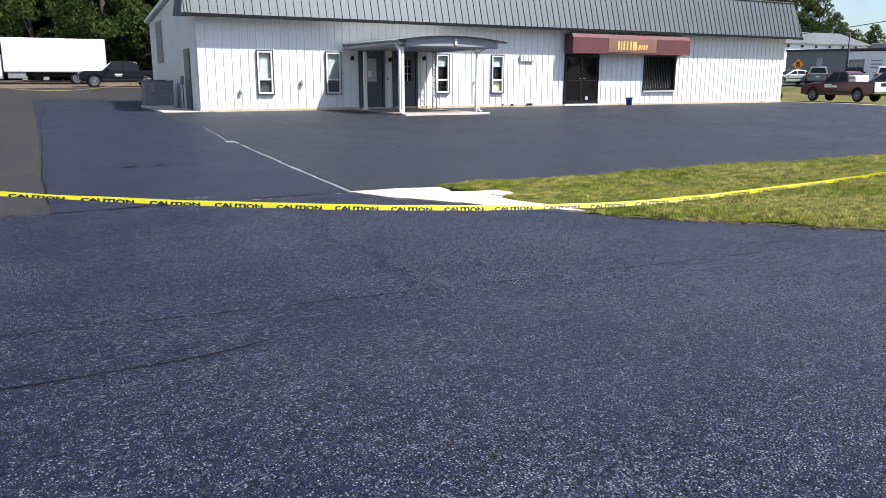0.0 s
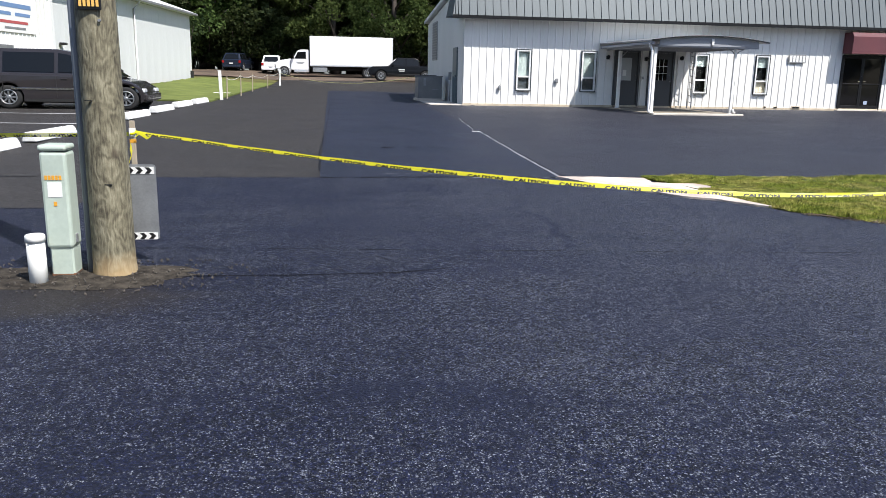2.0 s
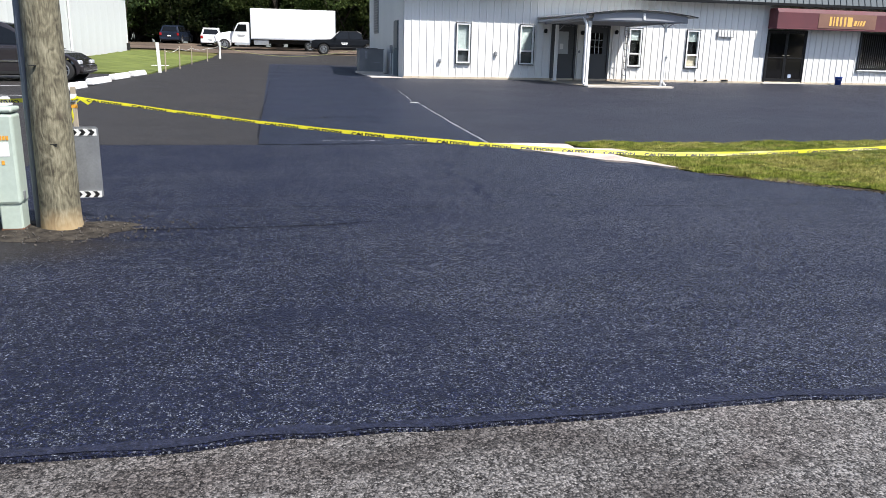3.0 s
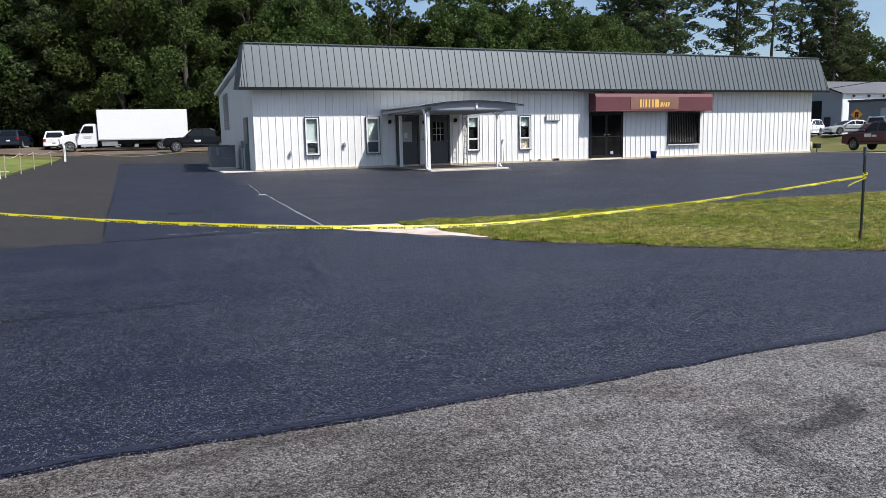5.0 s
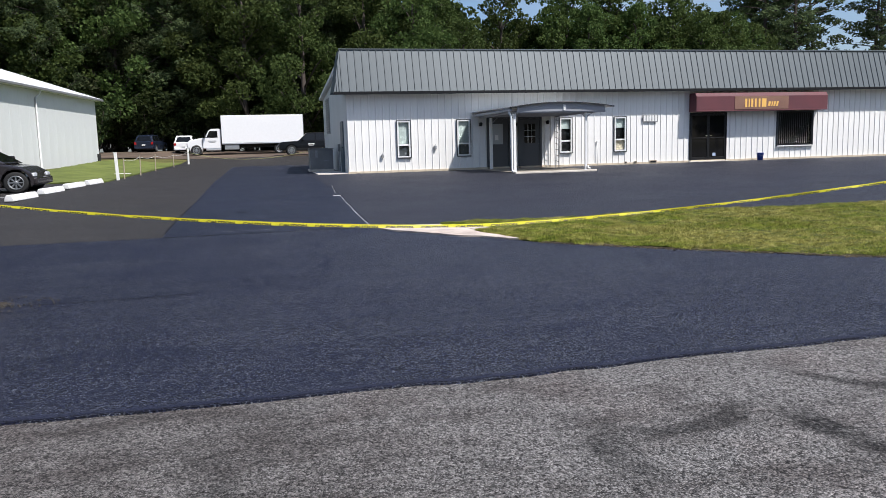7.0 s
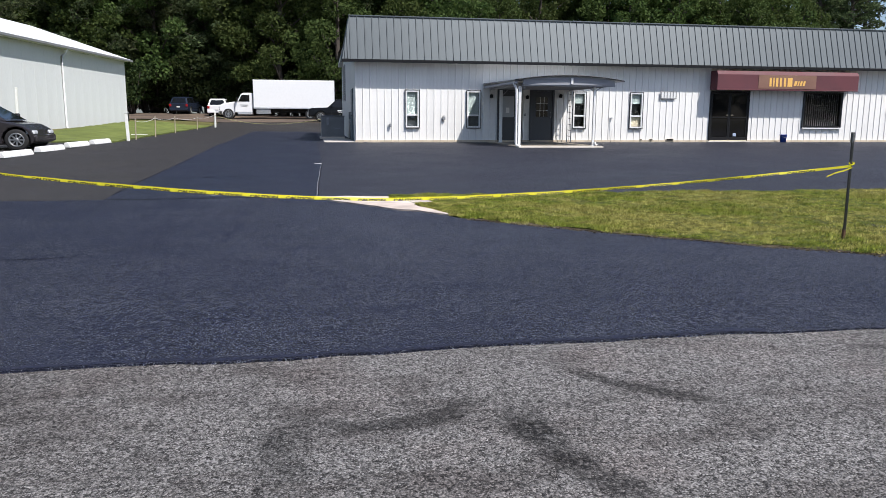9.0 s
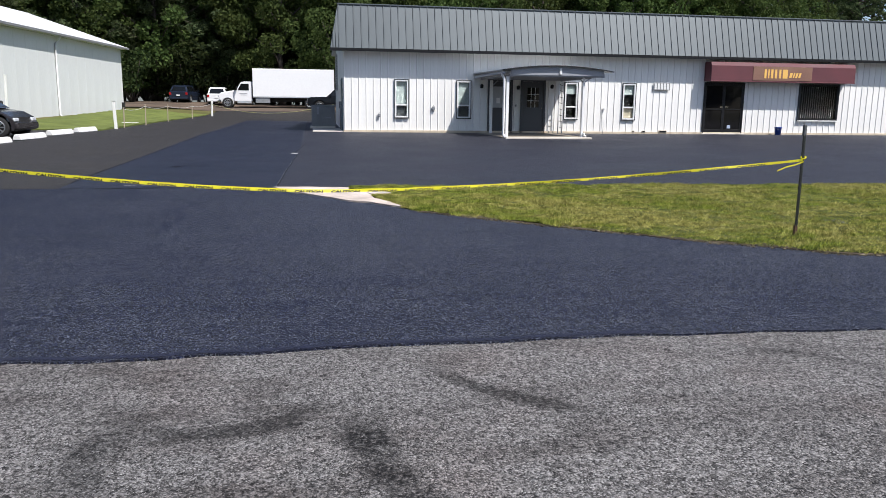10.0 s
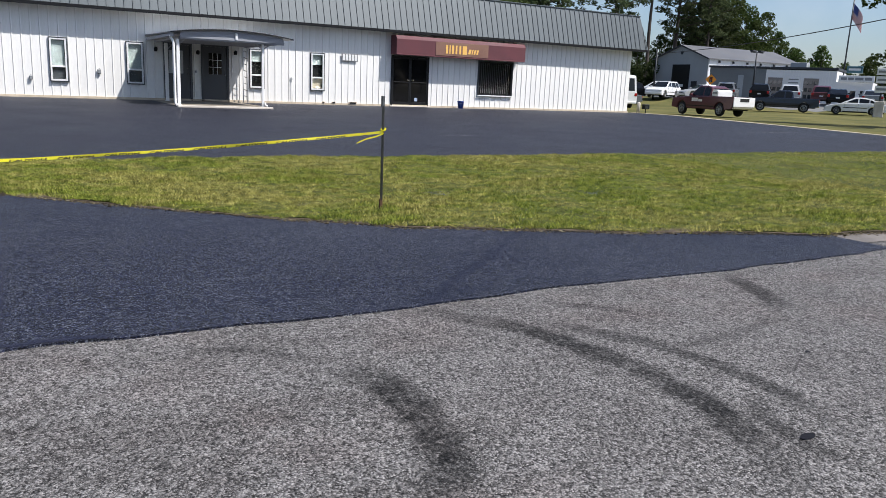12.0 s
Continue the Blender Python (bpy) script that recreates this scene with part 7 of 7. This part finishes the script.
def showroom():
    # front towards the street; local x along the front, from the grey end to the entrance
    root = thing("showroom", (80.4, 40.9, 0.0), "low grey and white car showroom with garage doors", "showroom", rz=-62.7)
    root.scale = (0.674, 0.8, 1.0)
    H = 4.75
    part("grey_block", box(0, 10.2, 0, 12, -0.3, H), show_grey, root, "grey block end")
    part("white_block", box(10.202, 22.0, 0, 12, -0.3, H - 0.1), white_trim, root, "white panelled front")
    part("roof_edge", box(-0.2, 22.2, -0.25, 12.2, H + 0.002, H + 0.25, 0.02), dark_trim, root)
    part("grey_door", box(5.3, 6.3, -0.05, -0.004, -0.2, 3.9, 0.01), barn_grey, root)
    for k in range(23):
        x = 10.25 + k * 0.5
        if not any(a - 0.1 < x < a + 2.6 for a in (10.65, 16.75)):
            part("batten", box(x, x + 0.08, -0.05, -0.003, -0.2, H - 0.15), siding, root)
    for x0 in (10.65, 16.75):
        d = part("garage_door", box(x0, x0 + 2.5, -0.06, -0.003, -0.2, 3.7, 0.01), plain("brown garage door", (0.22, 0.19, 0.17), 0.5) if x0 < 12 else bpy.data.materials["brown garage door"], root)
        for r in range(4):
            for c in range(3):
                part("pane", box(x0 + 0.18 + c * 0.76, x0 + 0.74 + c * 0.76, -0.075, -0.062, 0.5 + r * 0.8, 0.95 + r * 0.8), glass_dark, d)
    part("wall_sign", box(13.9, 16.2, -0.15, -0.06, 2.4, 3.9, 0.02), paper, root, "white sign with plain bars")
    for k in range(3):
        part("sign_bar", box(14.2, 15.9, -0.16, -0.151, 2.65 + k * 0.4, 2.8 + k * 0.4), bpy.data.materials["faded bar"], root)
    part("entrance_sign", box(22.4, 28.0, -0.5, -0.3, 3.40, 4.15, 0.03), paper, root, "long white sign with plain bars")
    for a, b in ((22.8, 23.7), (23.9, 24.8), (25.0, 26.3), (26.5, 27.6)):
        part("sign_bar", box(a, b, -0.515, -0.502, 3.62, 3.92), bpy.data.materials["faded bar"], root)
    part("entrance", box(22.002, 27.8, 0.0, 8, -0.3, 3.4), white_trim, root)
    for x in (22.8, 24.4, 26.0):
        part("entrance_door", box(x, x + 0.9, -0.05, -0.004, -0.2, 2.4, 0.01), glass_dark, root)
    part("roof_sign", box(23.4, 25.9, 0.3, 0.5, 4.45, 5.25, 0.03), plain("dark teal sign", (0.06, 0.14, 0.17), 0.5), root, "dark sign on the roof")
    part("sign_bar", box(23.7, 25.6, 0.285, 0.298, 4.75, 5.0), paper, root)
    part("roof_unit", box(13.4, 16.2, 4, 7, H + 0.25, H + 0.95, 0.03), barn_grey, root)


showroom()


def light_pole(x, y, h, label):
    root = thing("light_pole", (x, y, gz(x, y)), label, "light pole", "poles of the car lot")
    part("base", disc_stack([(-0.1, 0.3), (0.8, 0.3), (0.82, 0.15)], 14), concrete, root)
    part("shaft", tube([(0, 0, 0.8), (0, 0, h)], [0.10, 0.07], 8), dark_trim, root)
    part("cross_bar", box(-0.9, 0.9, -0.05, 0.05, h, h + 0.1, 0.01), dark_trim, root)
    for s in (-1, 1):
        part("lamp_head", box(s * 0.6 - 0.3, s * 0.6 + 0.3, -0.2, 0.2, h + 0.105, h + 0.25, 0.03), dark_trim, root)


light_pole(66.6, 22.9, 4.7, "dark light pole on the car lot")


def street_pole(x, y, h):
    root = thing("service_pole", (x, y, gz(x, y)), "tall dark service pole beside the street", "utility pole")
    part("shaft", tube([(0, 0, -0.2), (0, 0, h + 0.5)], [0.10, 0.08], 10), dark_trim, root)
    part("bracket", box(-0.2, 0.2, -0.05, 0.05, h - 0.1, h + 0.05, 0.01), dark_trim, root)


def cable(a, b, sag, r):
    pts = [tuple(a[i] + (b[i] - a[i]) * f - (sag * 4 * f * (1 - f) if i == 2 else 0) for i in range(3)) for f in [k / 24 for k in range(25)]]
    tagged(part("overhead_cable", tube(pts, r, 5), dark_trim), "black overhead cable between two poles", "cable")


street_pole(42.4, -12.5, 6.9)
street_pole(61.0, 31.0, 4.6)
cable((42.4, -12.5, gz(42.4, -12.5) + 6.9), (61.0, 31.0, gz(61, 31) + 4.6), 0.5, 0.032)


def flag_pole():
    x, y = 92.3, 30.3
    root = thing("flag_pole", (x, y, gz(x, y)), "tall pole with a hanging striped flag", "flag pole")
    part("shaft", tube([(0, 0, 0), (0.05, 0, 14.2)], [0.12, 0.06], 8), dark_trim, root)
    red, blue = plain("flag red", (0.45, 0.03, 0.05), 0.7), plain("flag blue", (0.03, 0.05, 0.20), 0.7)
    ux, uy = math.cos(radians(-58)), math.sin(radians(-58))
    def cloth(u, v):
        d = 0.12 + u * 0.95
        return Vector((ux * d * 1.15 + 0.12 * math.sin(u * 5 + v), uy * d * 1.15 + 0.12 * math.cos(u * 4), 12.2 - v * 1.9 - u * 1.7))
    for k in range(13):
        bm = bmesh.new()
        v0, v1 = k / 13, (k + 1) / 13
        rows = [[bm.verts.new(cloth(u, v)) for v in (v0, v1)] for u in [j / 10 for j in range(11)]]
        for a, b in zip(rows, rows[1:]):
            bm.faces.new((a[0], b[0], b[1], a[1]))
        part("stripe", bm, red if k % 2 == 0 else paper, root)
    bm = bmesh.new()
    rows = [[bm.verts.new(cloth(u, v) + Vector((-0.03, -0.03, 0))) for v in (0, 0.54)] for u in [j / 10 * 0.42 for j in range(11)]]
    for a, b in zip(rows, rows[1:]):
        bm.faces.new((a[0], b[0], b[1], a[1]))
    part("canton", bm, blue, root)


flag_pole()


def lot_sign():
    x, y = 62.6, 7.2
    root = thing("lot_sign", (x, y, gz(x, y)), "tall white lot sign with plain bars", "sign", rz=-55)
    part("post", box(-0.07, 0.07, 0.0, 0.1, -0.1, 3.9, 0.01), dark_trim, root)
    for z in (1.9, 2.65, 3.3):
        b = part("board", box(-0.5, 0.5, -0.1, -0.01, z, z + 0.55, 0.02), paper, root)
        part("bar", box(-0.4, 0.4, -0.11, -0.101, z + 0.18, z + 0.36), bpy.data.materials["faded bar"], b)
    part("block", box(-0.35, 0.35, -0.3, 0.3, -0.1, 1.2, 0.03), concrete, root)


lot_sign()


# ---- trees ----
def leaf_cloud(rng, centres, per, size, stretch, verts, faces, needle=False):
    """Small folded leaf sprays scattered through soft lumps."""
    for cx, cy, cz, r in centres:
        n = int(per * r * r)
        p = rng.normal(size=(n, 3))
        p /= np.linalg.norm(p, axis=1)[:, None]
        p *= (r * rng.uniform(0.45, 1.08, n) ** 0.6)[:, None]
        p[:, 2] *= stretch
        a = rng.normal(size=(n, 3))
        b = rng.normal(size=(n, 3))
        a /= np.linalg.norm(a, axis=1)[:, None]
        if needle:
            a[:, 2] = a[:, 2] * 0.6 + 0.3
        b = np.cross(a, b)
        b /= np.linalg.norm(b, axis=1)[:, None]
        s = size * rng.uniform(0.6, 1.5, n)
        wide = 0.32 if needle else 0.62
        for q, u, v, k in zip(p, a, b, s):
            c = np.array((cx, cy, cz)) + q
            i = len(verts)
            tip_, end = c + u * k, c - u * k
            l, m = c + v * k * wide, c - v * k * wide
            drop = np.array((0, 0, -0.18 * k))
            verts += [tuple(end), tuple(l + drop), tuple(tip_), tuple(m + drop)]
            faces.append((i, i + 1, i + 2, i + 3))


def leaf_mesh(name, verts, faces, material):
    me = bpy.data.meshes.new(name)
    me.from_pydata(verts, [], faces)
    me.materials.append(material)
    return me


def broadleaf(seed, h, spread, base, per=250, size=0.128):
    rng = np.random.default_rng(seed)
    limbs = bmesh.new()
    tube([(0.1 * math.sin(k + seed), 0.1 * math.cos(k * 1.3), h * 0.85 * k / 7) for k in range(8)], [0.30 * (1 - k / 9) for k in range(8)], 8, limbs)
    centres = []
    for k in range(26):
        f = base + (1 - base) * (k + rng.uniform(0, 1)) / 26
        wide = spread * math.sin(math.pi * min(1, 0.18 + 0.82 * (f - base) / (1 - base)) ** 0.8) ** 0.7
        ang = k * 2.4 + rng.uniform(-0.5, 0.5)
        d = wide * rng.uniform(0.35, 1.0)
        c = (d * math.cos(ang), d * math.sin(ang), h * f * 0.97)
        r = rng.uniform(0.9, 1.7) * (1.15 - 0.45 * f)
        centres.append((*c, r))
        z0 = max(0.5, c[2] - d * 0.8)
        tube([(0, 0, z0), (c[0] * 0.5, c[1] * 0.5, z0 + (c[2] - z0) * 0.6), c[:3]], [0.10, 0.06, 0.025], 5, limbs)
        for j in range(2):
            o = rng.normal(size=3) * r * 0.8
            centres.append((c[0] + o[0], c[1] + o[1], c[2] + o[2] * 0.7, r * rng.uniform(0.4, 0.65)))
    verts, faces = [], []
    leaf_cloud(rng, centres, per, size, 0.8, verts, faces)
    return mesh_of("trunk", limbs, bark), leaf_mesh("crown", verts, faces, leaf_green)


def pine(seed, h, spread, base, bare=False, per=170, size=0.20):
    rng = np.random.default_rng(seed)
    limbs = bmesh.new()
    tube([(0.12 * math.sin(k * 0.7 + seed), 0.12 * math.cos(k * 0.9), h * 0.98 * k / 9) for k in range(10)], [0.30 * (1 - k / 10.5) for k in range(10)], 8, limbs)
    centres = []
    n = 30 if bare else 46 if base > 0.2 else 93
    for k in range(n):
        f = base + (1 - base) * (k + rng.uniform(0, 0.9)) / n
        g = (f - base) / (1 - base)
        reach = spread * (0.35 + 0.65 * math.sin(math.pi * min(1, 0.30 + 0.62 * g))) * rng.uniform(0.45, 1.12)
        ang = k * 2.4 + rng.uniform(-0.7, 0.7)
        z = h * f * 0.97
        rise = reach * rng.uniform(-0.05, 0.45)
        end = (reach * math.cos(ang), reach * math.sin(ang), z + rise)
        tube([(0, 0, z - 0.2), (end[0] * 0.5, end[1] * 0.5, z + 0.25 * rise), end], [0.065, 0.045, 0.02], 5, limbs)
        for q in (0.40, 0.58, 0.75, 0.88, 0.98, 1.06):
            if rng.random() < (0.62 if bare else 0.34 if base > 0.2 else 0.16):
                continue
            c = (end[0] * q + rng.uniform(-0.55, 0.55), end[1] * q + rng.uniform(-0.55, 0.55), z + rise * q * q + rng.uniform(-0.25, 0.45))
            centres.append((*c, rng.uniform(0.30, 0.72)))
    verts, faces = [], []
    leaf_cloud(rng, centres, per, size, 0.62 if base > 0.2 else 0.75, verts, faces, True)
    return mesh_of("trunk", limbs, bark), leaf_mesh("crown", verts, faces, needle_green)


def bush(seed, h, spread):
    rng = np.random.default_rng(seed)
    limbs = bmesh.new()
    centres = []
    for k in range(12):
        a = rng.uniform(0, 6.28)
        d = spread * rng.uniform(0.1, 0.9)
        c = (d * math.cos(a), d * math.sin(a), h * rng.uniform(0.25, 0.85))
        centres.append((*c, rng.uniform(0.6, 1.1)))
        tube([(0.1 * math.cos(a), 0.1 * math.sin(a), 0), c], [0.05, 0.015], 5, limbs)
    verts, faces = [], []
    leaf_cloud(rng, centres, 300, 0.115, 0.85, verts, faces)
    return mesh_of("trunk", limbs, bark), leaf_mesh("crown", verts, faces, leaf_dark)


BROAD = [broadleaf(21 + k, h, s, b) for k, (h, s, b) in enumerate(((14, 4.2, 0.16), (16, 4.6, 0.2), (13, 4.6, 0.12), (17, 3.8, 0.22)))]
PINES = [pine(41 + k, h, s, b, bare) for k, (h, s, b, bare) in enumerate(((20, 4.5, 0.04, False), (21, 3.7, 0.34, False), (22, 3.4, 0.50, True)))]
FAR_BROAD = [broadleaf(21 + k, h, s, b, 75, 0.235) for k, (h, s, b) in enumerate(((14, 4.2, 0.16), (16, 4.6, 0.2), (13, 4.6, 0.12), (17, 3.8, 0.22)))]
FAR_PINE = pine(41, 20, 4.5, 0.04, False, 60, 0.34)
BUSHES = [bush(61 + k, h, s) for k, (h, s) in enumerate(((3.6, 2.4), (5.0, 2.6)))]


def plant(kind, model, full, x, y, height, turn, label, group):
    root = thing(kind, (x, y, gz(x, y) - 0.1), label, "tree" if kind != "bush" else "bush", group, turn)
    trunk, crown = model
    part("trunk", trunk, None, root)
    part("crown", crown, None, root)
    s = height / full
    root.scale = (s * (0.9 + 0.2 * ((turn * 7) % 10) / 10), s * (0.9 + 0.2 * ((turn * 3) % 10) / 10), s)
    return root


BH, PH, SH = (14, 16, 13, 17), (20, 21, 22), (3.6, 5.0)
trees = random.Random(11)
# woods behind the yard: x, y, height, kind (b broadleaf, p pine)
WOOD = [(-24, 53, 19, "p"), (-18, 57, 20, "p"), (-10.6, 58, 21, "p"), (-4.3, 53, 20, "b"), (1.5, 51, 19, "b"), (8.5, 54, 20, "b"), (13.1, 50, 17.6, "b"), (17.3, 54, 16.4, "b"),
        (17.9, 48, 13.5, "b"), (24.6, 56, 18.2, "b"), (28.6, 60, 15.2, "b"), (30.0, 54, 16.2, "b"), (32.7, 56, 19.3, "b"), (33.3, 51, 16.6, "b"), (38.6, 56.5, 20.0, "b"), (39.1, 51, 16.6, "b"), (43.0, 56, 17.2, "b"),
        (45.5, 54, 18.6, "b"), (49.0, 56, 16.8, "b"), (46.9, 50, 15.2, "b"), (51.0, 52, 15.4, "b"), (55.5, 57, 15.8, "b"), (60.5, 60, 15.4, "b")]
for x, y, h, kind in WOOD:
    k = trees.randrange(4 if kind == "b" else 1)
    plant("broadleaf_tree" if kind == "b" else "pine_tree", (BROAD if kind == "b" else PINES)[k], (BH if kind == "b" else PH)[k], x, y, h, trees.uniform(0, 360),
          "tall dense green broadleaf tree" if kind == "b" else "tall dark pine tree with low limbs", "woods behind the yard")
for row, (y0, x0, x1, step, lo, hi) in enumerate(((58, -52, 20, 5.0, 17, 22), (66, -60, 20, 6.0, 19, 23), (63, 22, 56, 5.5, 12, 15), (50.5, -48, -26, 5.5, 17, 21), (73, -70, 30, 4.5, 18, 23), (80, -75, 30, 5.0, 19, 24), (72, 30, 62, 5.0, 11, 14), (60, 27, 55, 3.4, 14, 17.5))):
    x = x0
    while x < x1:
        pineish = trees.random() < 0.4 and row not in (2, 6, 7)
        k = trees.randrange(1 if pineish else 4)
        far = row in (1, 4, 5, 6)
        plant("pine_tree" if pineish else "broadleaf_tree", (FAR_PINE if far else PINES[0]) if pineish else (FAR_BROAD if far else BROAD)[k], (PH if pineish else BH)[k], x + trees.uniform(-1.5, 1.5), y0 + trees.uniform(-2, 2), trees.uniform(lo, hi), trees.uniform(0, 360),
              "tall dark pine tree in the woods" if pineish else "tall broadleaf tree in the woods", "woods behind the yard")
        x += step
for x in range(-52, 52, 3):
    k = trees.randrange(2)
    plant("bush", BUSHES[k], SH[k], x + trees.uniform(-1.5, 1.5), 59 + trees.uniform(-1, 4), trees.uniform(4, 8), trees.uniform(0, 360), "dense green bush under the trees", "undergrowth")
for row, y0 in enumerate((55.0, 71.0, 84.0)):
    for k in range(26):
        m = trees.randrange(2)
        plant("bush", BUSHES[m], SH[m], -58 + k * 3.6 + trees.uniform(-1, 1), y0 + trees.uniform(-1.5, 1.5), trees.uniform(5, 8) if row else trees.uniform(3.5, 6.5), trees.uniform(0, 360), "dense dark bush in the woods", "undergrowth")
for k in range(5):
    plant("bush", BUSHES[k % 2], SH[k % 2], -29 + k * 2.4 + trees.uniform(-0.6, 0.6), 51.5 + trees.uniform(-0.6, 0.8), trees.uniform(3.6, 5.4), trees.uniform(0, 360), "dense dark bush behind the parked cars", "undergrowth")
for x, y, h in ((3.2, 49.5, 6.5), (6.5, 48.0, 7.5), (10, 47, 8)):
    plant("bush", BUSHES[1], 5.0, x, y, h, trees.uniform(0, 360), "bright green shrub beside the box truck", "undergrowth")
# tall pines right of the building
for x, y, h, k in ((77, 80, 33, 1), (82.7, 80, 32, 1), (84.5, 87, 31, 1), (88.5, 84, 33, 1), (79.5, 86, 29, 0), (98.6, 80, 34, 1), (103.0, 84, 32, 2), (107, 80, 34, 2), (117.0, 83, 34, 1), (122.5, 80, 33, 1), (127, 84, 27, 0)):
    plant("pine_tree", PINES[k], PH[k], x, y, h, trees.uniform(0, 360), "tall loblolly pine with a bare lower trunk" if k else "tall dark pine tree", "pines beyond the building")
for k in range(9):
    plant("bush", BUSHES[k % 2], SH[k % 2], 62 + k * 5.5, 78 - k * 2.2, trees.uniform(5, 8), trees.uniform(0, 360), "dense green thicket under the pines", "undergrowth")
for x, y, h, k in ((108, 92, 13, 0), (114, 90, 12, 2), (121, 91, 13, 1), (127, 90, 17, 3), (130, 86, 21.5, 0), (134, 85, 21.5, 2), (137, 83, 20, 1), (140, 81, 18, 0), (142.5, 79, 14.5, 3), (145, 76, 10.5, 2)):
    plant("broadleaf_tree", BROAD[k], BH[k], x, y, h, trees.uniform(0, 360), "large round broadleaf tree behind the barn", "trees behind the barn")
for k in range(48):
    x, y = 168 + k * 1.7 + trees.uniform(-1, 1), 132 - k * 2.6
    plant("broadleaf_tree", FAR_BROAD[k % 4], BH[k % 4], x + 5 * (k % 2), y, trees.uniform(10, 15.5), trees.uniform(0, 360), "distant broadleaf tree on the skyline", "distant trees")
plant("broadleaf_tree", BROAD[3], 17, 39.7, -8.8, 12.3, 40, "young broadleaf tree at the lot edge", "trees at the lot edge")
# trees across the street, behind the walk: unseen, added to darken the glass reflections
for k in range(24):
    m = trees.randrange(4)
    plant("broadleaf_tree", FAR_BROAD[m], BH[m], -55 + k * 7 + trees.uniform(-2, 2), -84 + trees.uniform(-4, 4), trees.uniform(13, 17), trees.uniform(0, 360), "unseen broadleaf tree across the street", "trees across the street")


# ---- siding sheets of the long front, last ----
siding_panels(wall_front, 0.0, LENGTH, 0.05, 3.165, [(a - 0.03, b + 0.03, c - 0.03, d + 0.03) if c > 0.2 else (a - (0.07 if b < 9 else 0.0), b + (0.07 if b < 9 else 0.0), 0.0, d + (0.07 if b < 9 else 0.0)) for a, b, c, d in holes], 0.284, 0.028, siding)
